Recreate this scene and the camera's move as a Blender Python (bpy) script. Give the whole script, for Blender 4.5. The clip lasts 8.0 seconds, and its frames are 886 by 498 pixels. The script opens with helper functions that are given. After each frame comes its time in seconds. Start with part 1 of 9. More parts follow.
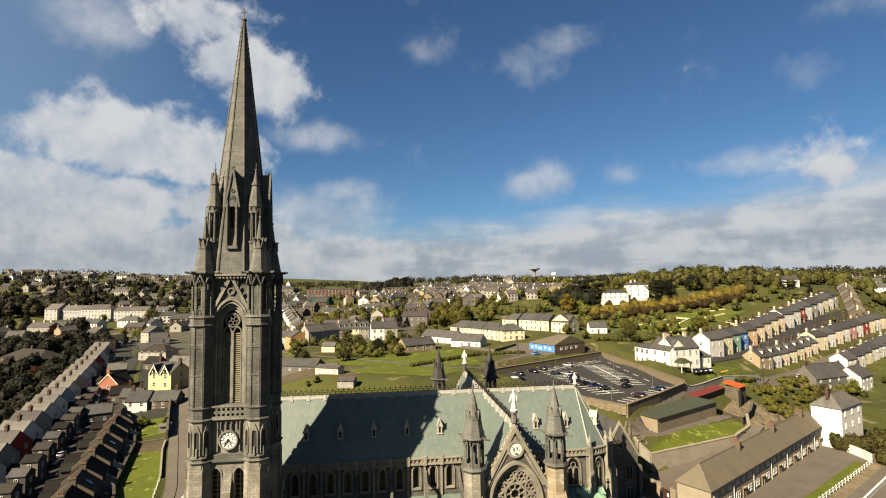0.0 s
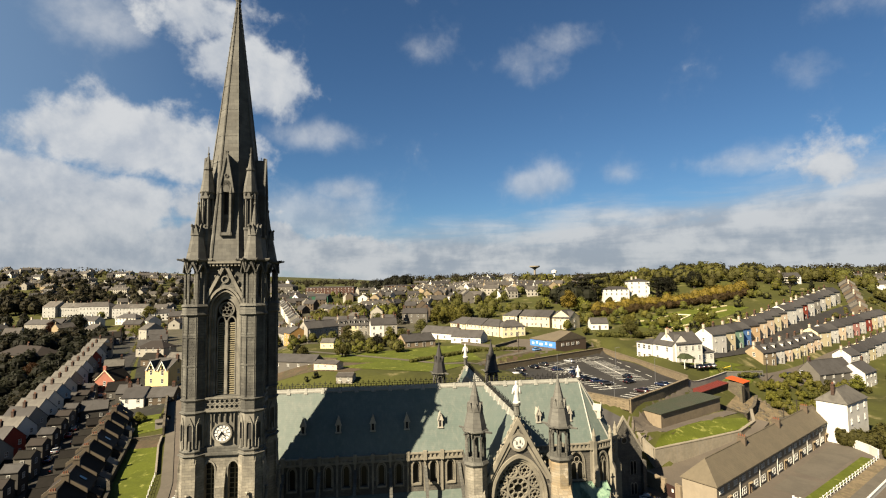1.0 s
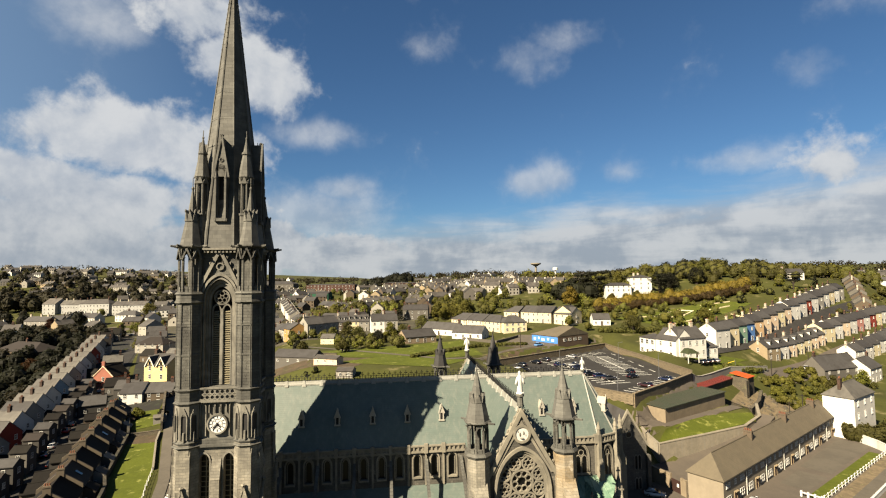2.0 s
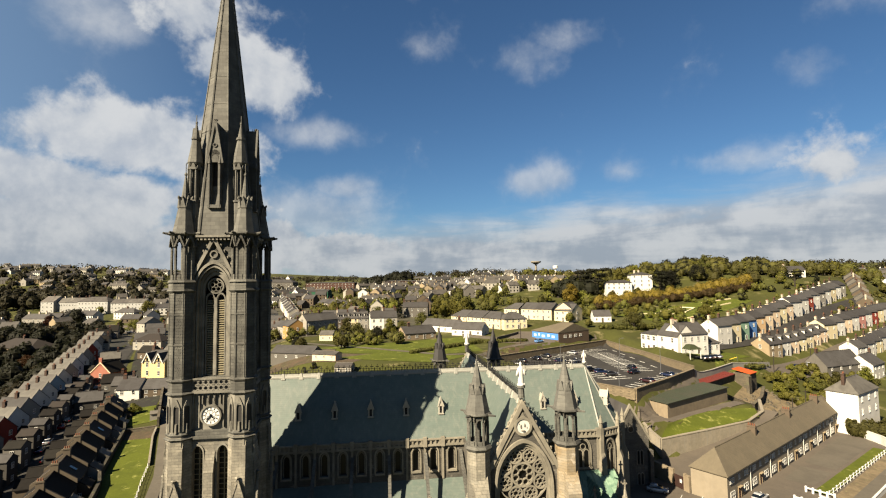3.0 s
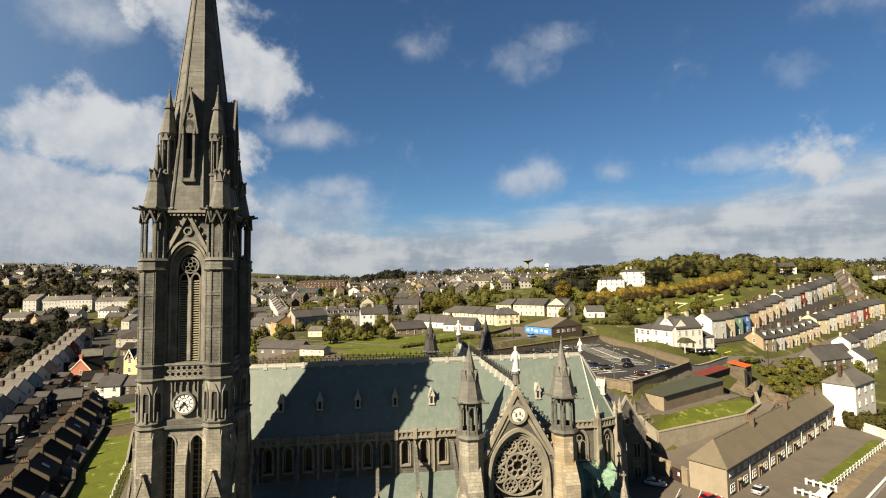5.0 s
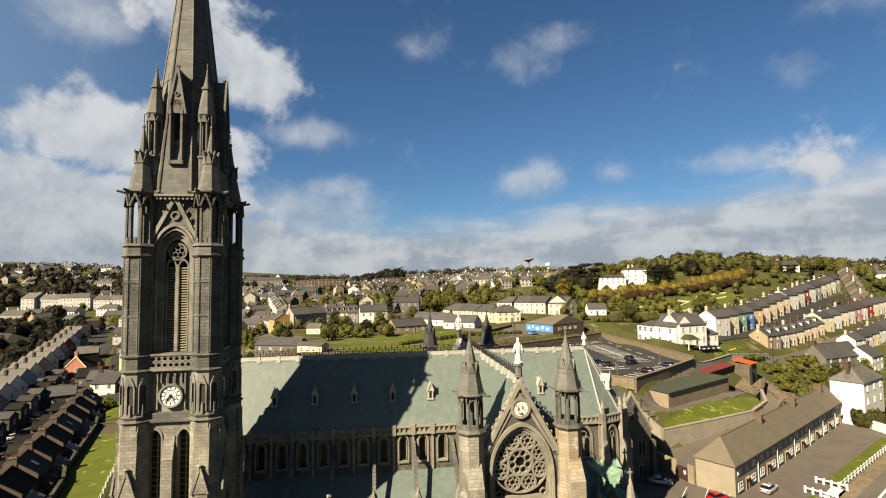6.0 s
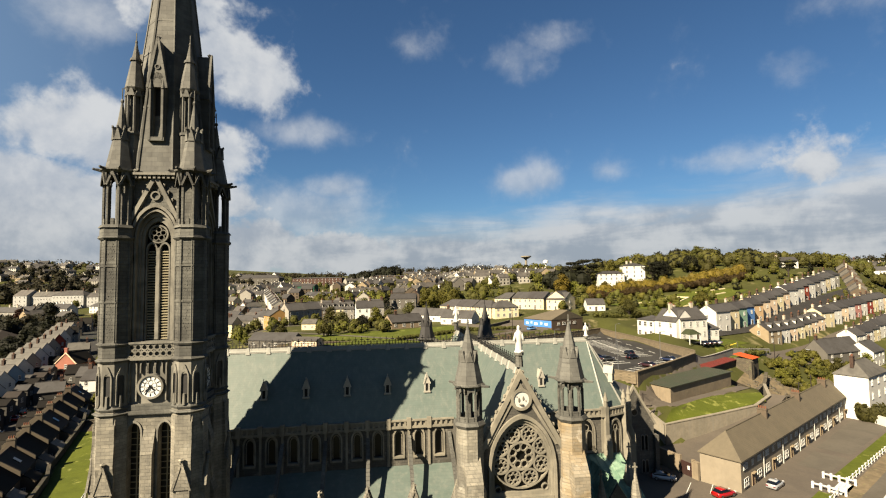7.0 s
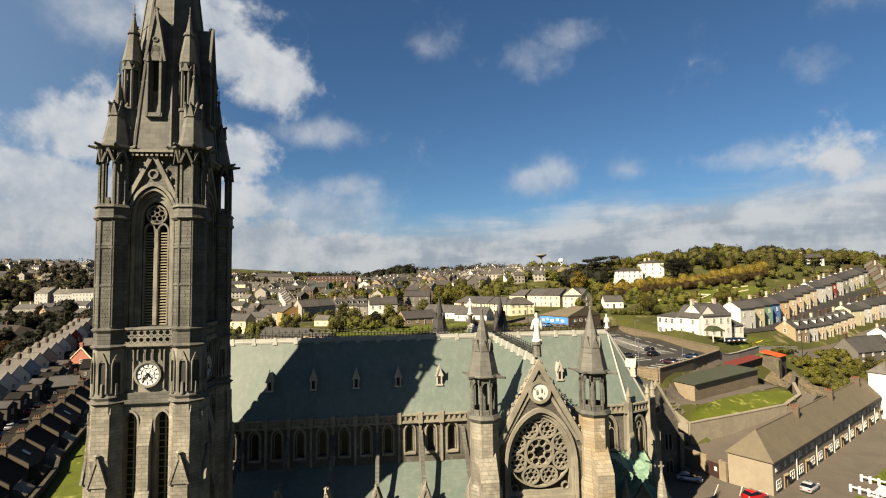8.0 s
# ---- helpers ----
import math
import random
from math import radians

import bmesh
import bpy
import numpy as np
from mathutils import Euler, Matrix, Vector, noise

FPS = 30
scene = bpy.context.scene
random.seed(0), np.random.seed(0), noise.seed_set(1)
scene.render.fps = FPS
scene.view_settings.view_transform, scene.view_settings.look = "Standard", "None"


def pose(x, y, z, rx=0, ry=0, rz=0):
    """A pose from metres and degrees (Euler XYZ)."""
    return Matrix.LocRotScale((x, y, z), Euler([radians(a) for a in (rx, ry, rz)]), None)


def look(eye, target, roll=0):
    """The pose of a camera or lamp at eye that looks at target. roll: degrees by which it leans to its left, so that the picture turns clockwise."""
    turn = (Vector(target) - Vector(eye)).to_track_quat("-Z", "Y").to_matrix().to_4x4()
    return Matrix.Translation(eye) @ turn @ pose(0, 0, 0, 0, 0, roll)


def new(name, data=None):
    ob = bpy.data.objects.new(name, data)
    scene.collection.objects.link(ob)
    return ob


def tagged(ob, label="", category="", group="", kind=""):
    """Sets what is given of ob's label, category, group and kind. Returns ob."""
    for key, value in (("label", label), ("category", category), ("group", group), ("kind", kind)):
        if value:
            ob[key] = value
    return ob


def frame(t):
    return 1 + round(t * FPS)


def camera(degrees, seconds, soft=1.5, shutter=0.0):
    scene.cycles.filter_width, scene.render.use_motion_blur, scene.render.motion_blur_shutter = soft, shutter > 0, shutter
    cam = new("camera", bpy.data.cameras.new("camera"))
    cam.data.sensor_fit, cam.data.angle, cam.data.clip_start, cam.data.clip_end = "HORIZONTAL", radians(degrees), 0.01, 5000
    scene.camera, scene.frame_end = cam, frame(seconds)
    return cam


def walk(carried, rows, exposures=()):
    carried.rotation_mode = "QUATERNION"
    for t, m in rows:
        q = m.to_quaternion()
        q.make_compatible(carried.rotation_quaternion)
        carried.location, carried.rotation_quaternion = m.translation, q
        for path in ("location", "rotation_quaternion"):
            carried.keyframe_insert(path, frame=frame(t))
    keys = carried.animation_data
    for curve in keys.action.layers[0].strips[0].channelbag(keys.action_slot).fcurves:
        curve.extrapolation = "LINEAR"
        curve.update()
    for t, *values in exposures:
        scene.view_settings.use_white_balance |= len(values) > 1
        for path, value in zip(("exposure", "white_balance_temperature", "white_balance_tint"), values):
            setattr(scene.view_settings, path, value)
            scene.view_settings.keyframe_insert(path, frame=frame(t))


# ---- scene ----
cam = camera(84.6, 8.0, soft=1.15)
METRES, EYE, TILT, LEAN, TURN = 22.0, 51.0, 4.1, 0.8, 0.0
ROWS = [
    (0.0, 0.0, 0.0, 0.0, -0.0, 0.0, -0.0),
    (0.5, -0.0076, 0.0504, -0.0355, 0.0, -0.08, 0.01),
    (1.0, -0.0066, 0.0936, -0.0731, -0.04, -0.13, 0.02),
    (1.5, -0.0111, 0.1376, -0.11, 0.05, -0.23, 0.07),
    (3.0, -0.006, 0.2449, -0.2138, 0.04, -0.39, 0.06),
    (3.5, -0.005, 0.2764, -0.2452, -0.16, -0.42, 0.03),
    (4.0, -0.0006, 0.3087, -0.2751, -0.79, -0.44, 0.06),
    (4.5, -0.0013, 0.3542, -0.307, -0.94, -0.38, 0.06),
    (6.0, 0.0087, 0.5216, -0.416, -0.88, -0.32, 0.0),
    (6.5, 0.0103, 0.5854, -0.4552, -1.08, -0.41, 0.02),
    (7.0, 0.0138, 0.6539, -0.4965, -1.2, -0.47, 0.03),
    (7.5, 0.0195, 0.7266, -0.5398, -0.31, -0.46, 0.08),
    (8.0, 0.0252, 0.8039, -0.584, 0.49, -0.48, 0.1),
]
walk(cam, [(t, pose(0, 0, EYE, TILT, LEAN, TURN) @ pose(METRES * x, METRES * y, METRES * z, 90 + pitch, roll, yaw)) for t, x, y, z, yaw, pitch, roll in ROWS])

# ---- light: low afternoon sun from the south-west, broken cloud ----
SUN_EL, SUN_AZ = radians(38), radians(224)      # azimuth from +y, clockwise
sun_dir = Vector((math.sin(SUN_AZ) * math.cos(SUN_EL), math.cos(SUN_AZ) * math.cos(SUN_EL), math.sin(SUN_EL)))
sun_data = bpy.data.lights.new("sun", "SUN")
sun_data.energy, sun_data.angle, sun_data.color = 5.0, radians(0.53), (1.0, 0.84, 0.61)
sun = new("sun", sun_data)
sun.matrix_world = look((0, 0, 200), Vector((0, 0, 200)) - sun_dir)
scene.view_settings.exposure = 2.28

world = bpy.data.worlds.new("sky")
scene.world = world
world.use_nodes = True


def wire(tree, kind, inputs=()):
    """A node with its inputs given as values or as other nodes' sockets."""
    n = tree.nodes.new(kind)
    for key, v in dict(inputs).items():
        if isinstance(v, bpy.types.NodeSocket):
            tree.links.new(v, n.inputs[key])
        else:
            n.inputs[key].default_value = v
    return n


def sums(tree, op, a, b=0.0, c=0.0):
    n = wire(tree, "ShaderNodeMath", {0: a, 1: b, 2: c})
    n.operation = op
    return n.outputs[0]


def span(tree, v, a, b, lo=0.0, hi=1.0, smooth=True):
    n = wire(tree, "ShaderNodeMapRange", {"Value": v, "From Min": a, "From Max": b, "To Min": lo, "To Max": hi})
    n.interpolation_type = "SMOOTHSTEP" if smooth else "LINEAR"
    return n.outputs["Result"]


def blend(tree, fac, a, b, how="MIX"):
    n = wire(tree, "ShaderNodeMix")
    n.data_type, n.blend_type = "RGBA", how
    for key, v in ((0, fac), (6, a), (7, b)):
        if isinstance(v, bpy.types.NodeSocket):
            tree.links.new(v, n.inputs[key])
        else:
            n.inputs[key].default_value = v
    return n.outputs[2]


def make_sky():
    t = world.node_tree
    t.nodes.clear()
    sky = wire(t, "ShaderNodeTexSky")
    sky.sky_type, sky.sun_disc, sky.sun_elevation, sky.sun_rotation = "NISHITA", False, SUN_EL, SUN_AZ
    sky.air_density, sky.dust_density, sky.ozone_density, sky.altitude = 1.0, 0.15, 3.5, 50.0
    way = wire(t, "ShaderNodeTexCoord").outputs["Generated"]
    x, y, z = wire(t, "ShaderNodeSeparateXYZ", {0: way}).outputs
    az = sums(t, "MULTIPLY", sums(t, "ARCTAN2", x, y), 57.3)                            # degrees round from north
    el = sums(t, "MULTIPLY", sums(t, "ARCSINE", z), 57.3)                               # degrees above the horizon
    # ragged edges: three noises, one drawn out level for the far bank
    puff = wire(t, "ShaderNodeTexNoise", {"Vector": way, "Scale": 7.5, "Detail": 9.0, "Roughness": 0.6, "Distortion": 0.15}).outputs[0]
    lit = wire(t, "ShaderNodeTexNoise", {"Vector": wire(t, "ShaderNodeMapping", {0: way, 1: (0.022, 0.015, -0.03)}).outputs[0], "Scale": 7.5, "Detail": 7.0, "Roughness": 0.56, "Distortion": 0.15}).outputs[0]
    fine = wire(t, "ShaderNodeTexNoise", {"Vector": way, "Scale": 26.0, "Detail": 6.0, "Roughness": 0.6}).outputs[0]
    level = wire(t, "ShaderNodeCombineXYZ", {0: sums(t, "MULTIPLY", az, 0.085), 1: sums(t, "MULTIPLY", el, 0.42)}).outputs[0]
    long = wire(t, "ShaderNodeTexNoise", {"Vector": level, "Scale": 1.0, "Detail": 7.0, "Roughness": 0.58, "Distortion": 0.3}).outputs[0]
    # single clouds of the afternoon, in degrees: bearing, height, half width, half height, weight
    heaps = [(-33.0, 14.4, 9.0, 2.9, 1.15), (-26.0, 13.4, 6.0, 3.0, 1.1), (-41.0, 9.6, 6.0, 2.2, 1.1), (-33.0, 8.6, 6.0, 2.2, 1.0), (-40.0, 4.0, 12.0, 4.0, 1.25), (-25.0, 8.6, 6.5, 2.6, 0.95), (-24.0, 4.0, 9.0, 3.6, 1.15), (-12.0, 3.0, 9.0, 2.6, 1.05),
             (-28.5, 26.6, 5.5, 3.0, 0.85), (-24.2, 23.6, 5.4, 2.8, 0.85), (-19.4, 21.8, 4.8, 3.1, 1.0), (-18.0, 19.0, 3.0, 1.8, 0.6), (38.8, 10.0, 4.6, 2.4, 0.70)]
    wisps = [(10.9, 11.2, 3.2, 1.6, 1.0), (13.2, 11.7, 2.4, 1.9, 1.0), (-14.2, 16.8, 5.0, 1.7, 0.8), (-11.6, 10.6, 3.8, 1.6, 0.95), (-15.0, 7.8, 9.0, 3.4, 1.0), (-35.5, 25.0, 5.0, 2.4, 0.75), (9.8, 24.6, 4.4, 1.9, 0.52), (15.2, 26.4, 4.6, 1.5, 0.52), (-1.4, 26.2, 3.2, 1.7, 0.46),
             (32.5, 11.6, 4.4, 1.5, 0.75), (37.6, 19.6, 2.4, 1.6, 0.5), (20.0, 11.8, 2.6, 1.2, 0.5), (43.0, 24.0, 4.6, 2.0, 0.6), (62.0, 17.0, 9.0, 3.5, 0.8), (-66.0, 20.0, 12.0, 5.0, 0.9)]
    fields = []
    for group in (heaps, wisps):
        total = None
        for a, e, w, h, k in group:
            u, v = sums(t, "DIVIDE", sums(t, "SUBTRACT", az, a), w), sums(t, "DIVIDE", sums(t, "SUBTRACT", el, e), h)
            g = sums(t, "MULTIPLY", sums(t, "POWER", 2.718, sums(t, "MULTIPLY", sums(t, "ADD", sums(t, "MULTIPLY", u, u), sums(t, "MULTIPLY", v, v)), -0.8)), k)
            total = g if total is None else sums(t, "MAXIMUM", total, g)
        fields.append(total)
    rag = sums(t, "ADD", sums(t, "MULTIPLY", sums(t, "SUBTRACT", puff, 0.5), 1.5), sums(t, "MULTIPLY", sums(t, "SUBTRACT", fine, 0.5), 0.62))
    cover = sums(t, "ADD", fields[0], rag)
    thin = sums(t, "MULTIPLY", span(t, sums(t, "ADD", fields[1], sums(t, "MULTIPLY", rag, 0.8)), 0.12, 0.95), 0.62)
    # the bank along the horizon, its upper edge climbing to the east, thin above and thick below
    edge = sums(t, "ADD", span(t, az, -8.0, 44.0, 6.4, 10.6, smooth=False), sums(t, "MULTIPLY", sums(t, "SUBTRACT", long, 0.5), 7.0))
    depth = sums(t, "SUBTRACT", edge, el)
    bank = sums(t, "MULTIPLY", sums(t, "MULTIPLY", span(t, depth, -1.3, 3.6), 0.94), span(t, az, -26.0, -6.0, 0.25, 1.0))
    mask = sums(t, "MAXIMUM", sums(t, "MAXIMUM", sums(t, "MULTIPLY", span(t, cover, 0.26, 0.68), 0.95), thin), bank)
    # sunlit heads white, undersides and the layered bank grey
    head = sums(t, "ADD", sums(t, "MULTIPLY", sums(t, "SUBTRACT", puff, lit), 4.4), sums(t, "MULTIPLY", sums(t, "SUBTRACT", fine, 0.5), 0.8))
    streak = sums(t, "MULTIPLY", sums(t, "SUBTRACT", long, 0.5), 4.2)
    tone = span(t, sums(t, "ADD", head, sums(t, "MULTIPLY", streak, sums(t, "MULTIPLY", span(t, el, 11.0, 6.0), span(t, az, -26.0, -6.0)))), -0.75, 0.75)
    low = span(t, el, 13.0, 2.0)
    dull = blend(t, low, (6.6, 7.2, 8.1, 1), (4.5, 5.15, 6.0, 1))
    pale = blend(t, low, (9.5, 9.7, 9.9, 1), (7.9, 8.15, 8.4, 1))
    tone = blend(t, tone, dull, pale)
    blue = blend(t, 1.0, sky.outputs[0], (0.73, 1.0, 1.17, 1), "MULTIPLY")
    blue = blend(t, sums(t, "MULTIPLY", span(t, az, -18.0, -48.0), 0.34), blue, (4.9, 6.9, 9.2, 1))          # thin veil to the west
    blue = blend(t, span(t, el, 9.0, 0.0, 0.0, 0.5), blue, (5.6, 6.4, 7.4, 1))
    colour = blend(t, mask, blue, tone)
    bg = wire(t, "ShaderNodeBackground", {"Color": colour, "Strength": 0.0256 * 2 ** -0.80})
    out = wire(t, "ShaderNodeOutputWorld")
    t.links.new(bg.outputs[0], out.inputs[0])


make_sky()


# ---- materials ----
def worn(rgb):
    """Lowers a base colour, dark ones most, so that shade renders deeper against sunlit parts."""
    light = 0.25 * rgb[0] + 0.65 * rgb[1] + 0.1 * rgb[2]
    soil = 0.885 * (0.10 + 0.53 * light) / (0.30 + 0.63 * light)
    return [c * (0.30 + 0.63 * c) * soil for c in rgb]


def material(name, colour, rough=0.85, vary=0.25, grain=3.0, big=0.25, bump=0.3, metal=0.0, second=None, blocks=None, island=0.0, random_tint=0.0, spec=0.3, streak=0.0, streak_colour=(0.5, 0.5, 0.5), moss=None, courses=0.0):
    """A weathered surface: two scales of noise, optional masonry courses (width, height, mortar), streaks down the slope and per-piece tint."""
    m = bpy.data.materials.new(name)
    m.use_nodes = True
    t = m.node_tree
    bsdf = t.nodes["Principled BSDF"]
    at = wire(t, "ShaderNodeTexCoord").outputs["Object"]
    n1 = wire(t, "ShaderNodeTexNoise", {"Vector": at, "Scale": grain, "Detail": 5.0, "Roughness": 0.65}).outputs[0]
    n2 = wire(t, "ShaderNodeTexNoise", {"Vector": at, "Scale": big, "Detail": 4.0, "Roughness": 0.6, "Distortion": 0.6}).outputs[0]
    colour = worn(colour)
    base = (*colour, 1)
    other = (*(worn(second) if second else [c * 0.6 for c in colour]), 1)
    col = blend(t, span(t, n2, 0.35, 0.68, 0.0, min(1.0, vary * 2.2)), base, other)
    col = blend(t, span(t, n1, 0.3, 0.75, 0.0, vary), col, (*[c * 0.45 for c in colour], 1))
    height = n1
    if moss:
        n3 = wire(t, "ShaderNodeTexNoise", {"Vector": at, "Scale": big * 2.7, "Detail": 6.0, "Roughness": 0.7}).outputs[0]
        col = blend(t, span(t, n3, 0.55, 0.7, 0.0, 0.7), col, (*[c * 0.58 for c in moss], 1))
    if streak:
        thin = wire(t, "ShaderNodeMapping", {0: at, 3: (1.6, 1.6, 0.09)}).outputs[0]
        n4 = wire(t, "ShaderNodeTexNoise", {"Vector": thin, "Scale": 1.0, "Detail": 5.0, "Roughness": 0.7}).outputs[0]
        col = blend(t, span(t, n4, 0.45, 0.75, 0.0, streak), col, (*[c * 0.58 for c in streak_colour], 1))
    if blocks:
        w, h, mortar = blocks
        xyz = wire(t, "ShaderNodeSeparateXYZ", {0: at}).outputs
        flat = wire(t, "ShaderNodeCombineXYZ", {0: sums(t, "ADD", xyz[0], xyz[1]), 1: xyz[2]}).outputs[0]
        br = wire(t, "ShaderNodeTexBrick", {"Vector": flat, "Color1": (0.78, 0.78, 0.78, 1), "Color2": (1.16, 1.14, 1.12, 1), "Mortar": (0.5, 0.5, 0.5, 1), "Scale": 1.0,
                                           "Mortar Size": mortar, "Brick Width": w, "Row Height": h, "Bias": 0.0})
        col = blend(t, 0.75, col, br.outputs["Color"], "MULTIPLY")
        height = sums(t, "ADD", sums(t, "MULTIPLY", n1, 0.5), sums(t, "MULTIPLY", br.outputs["Fac"], -0.8))
    if courses:
        z = wire(t, "ShaderNodeSeparateXYZ", {0: at}).outputs[2]
        saw = sums(t, "FRACT", sums(t, "DIVIDE", z, courses))
        height = sums(t, "ADD", sums(t, "MULTIPLY", n1, 0.5), sums(t, "MULTIPLY", saw, -0.5))
        col = blend(t, span(t, saw, 0.8, 1.0, 0.0, 0.22), col, (*[c * 0.5 for c in colour], 1))
    if island:
        r = wire(t, "ShaderNodeNewGeometry").outputs["Random Per Island"]
        col = blend(t, 1.0, col, wire(t, "ShaderNodeCombineColor", {0: span(t, r, 0, 1, 1 - island, 1 + island), 1: span(t, r, 0, 1, 1 - island, 1 + island), 2: span(t, r, 0, 1, 1 - island * 0.8, 1 + island * 0.8)}).outputs[0], "MULTIPLY")
    if random_tint:
        r = wire(t, "ShaderNodeObjectInfo").outputs["Random"]
        hsv = wire(t, "ShaderNodeHueSaturation", {"Hue": span(t, r, 0, 1, 0.5 - random_tint * 0.06, 0.5 + random_tint * 0.06), "Saturation": 1.0, "Value": span(t, r, 0, 1, 1 - random_tint, 1 + random_tint), "Color": col})
        col = hsv.outputs[0]
    t.links.new(col, bsdf.inputs["Base Color"])
    bsdf.inputs["Roughness"].default_value = rough
    bsdf.inputs["Metallic"].default_value = metal
    bsdf.inputs["Specular IOR Level"].default_value = spec
    if bump:
        b = wire(t, "ShaderNodeBump", {"Height": height, "Strength": bump, "Distance": 0.08})
        t.links.new(b.outputs[0], bsdf.inputs["Normal"])
    return m


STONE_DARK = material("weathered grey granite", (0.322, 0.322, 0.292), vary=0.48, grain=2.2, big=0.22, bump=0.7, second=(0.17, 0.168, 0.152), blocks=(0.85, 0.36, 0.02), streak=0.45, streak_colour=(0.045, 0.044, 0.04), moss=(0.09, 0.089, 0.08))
STONE_OLD = material("weathered dressed limestone", (0.45, 0.435, 0.385), vary=0.35, grain=1.5, big=0.4, bump=0.35, second=(0.22, 0.215, 0.19), streak=0.5, streak_colour=(0.055, 0.054, 0.05), moss=(0.13, 0.128, 0.115))
STONE = material("pale limestone blocks", (0.53, 0.505, 0.435), vary=0.52, grain=2.4, big=0.25, bump=0.5, second=(0.31, 0.30, 0.265), blocks=(0.8, 0.34, 0.02), streak=0.4, streak_colour=(0.09, 0.088, 0.08), moss=(0.30, 0.29, 0.25))
# church wall limestone, darkened in colour to deepen the shade on it
STONE_WALL = material("shade-darkened grey limestone blocks", (0.30, 0.287, 0.25), vary=0.42, grain=2.4, big=0.25, bump=0.5, second=(0.19, 0.184, 0.162), blocks=(0.8, 0.34, 0.02), streak=0.4, streak_colour=(0.09, 0.088, 0.08), moss=(0.24, 0.225, 0.19))
STONE_TRIM = material("dressed limestone", (0.49, 0.46, 0.385), vary=0.33, grain=1.5, big=0.4, bump=0.3, second=(0.32, 0.307, 0.26), streak=0.4, streak_colour=(0.12, 0.117, 0.105))
STONE_CAP = material("spire limestone", (0.32, 0.32, 0.295), vary=0.33, grain=1.6, big=0.3, bump=0.35, second=(0.20, 0.195, 0.175), blocks=(1.1, 0.5, 0.012), streak=0.45, streak_colour=(0.07, 0.069, 0.064))
STONE_LICHEN = material("limestone stained by orange lichen", (0.50, 0.46, 0.38), vary=0.26, grain=1.5, big=0.35, bump=0.35, second=(0.46, 0.335, 0.13), blocks=(0.8, 0.34, 0.02), moss=(0.54, 0.50, 0.42))
SLATE_GREEN = material("grey-green roof slate", (0.275, 0.325, 0.295), rough=0.62, vary=0.24, grain=1.2, big=0.16, bump=0.25, second=(0.20, 0.275, 0.245), courses=0.28, streak=0.4, streak_colour=(0.19, 0.195, 0.165), spec=0.33)
LEAD = material("pale lead and stone ridge", (0.5, 0.5, 0.46), rough=0.6, vary=0.25, bump=0.15)
# dark metal of the north caps, and painted shade in the turret niches
LEAD_AND_SHADE = material("blackened lead and painted niche shade", (0.12, 0.115, 0.11), rough=0.6, vary=0.3, bump=0.2)
COPPER = material("verdigris copper sheet", (0.47, 0.60, 0.48), rough=0.6, vary=0.4, grain=1.0, big=0.5, bump=0.15, second=(0.20, 0.36, 0.28))
PALE_STONE = material("pale painted stone", (0.6, 0.58, 0.52), vary=0.2, grain=2, bump=0.2)
IRON = material("dark painted iron", (0.05, 0.05, 0.05), rough=0.6, vary=0.2, bump=0.1)
GLASS = material("dark leaded glass", (0.02, 0.022, 0.026), rough=0.35, vary=0.2, grain=4, bump=0.15, spec=0.3)
LOUVRE = material("pale slatted louvre", (0.50, 0.46, 0.34), vary=0.25, grain=4, bump=0.2)
# near-black colour that stands for the shade inside openings
DARK = material("painted interior darkness", (0.06, 0.058, 0.055), vary=0.2, bump=0)
CLOCK_WHITE = material("opal white clock dial", (0.82, 0.82, 0.80), rough=0.35, vary=0.05, bump=0)
CLOCK_BLACK = material("black painted metal", (0.03, 0.03, 0.035), rough=0.4, vary=0.1, bump=0)
MARBLE = material("white marble", (0.80, 0.79, 0.75), rough=0.45, vary=0.15, bump=0.1, second=(0.6, 0.6, 0.57))


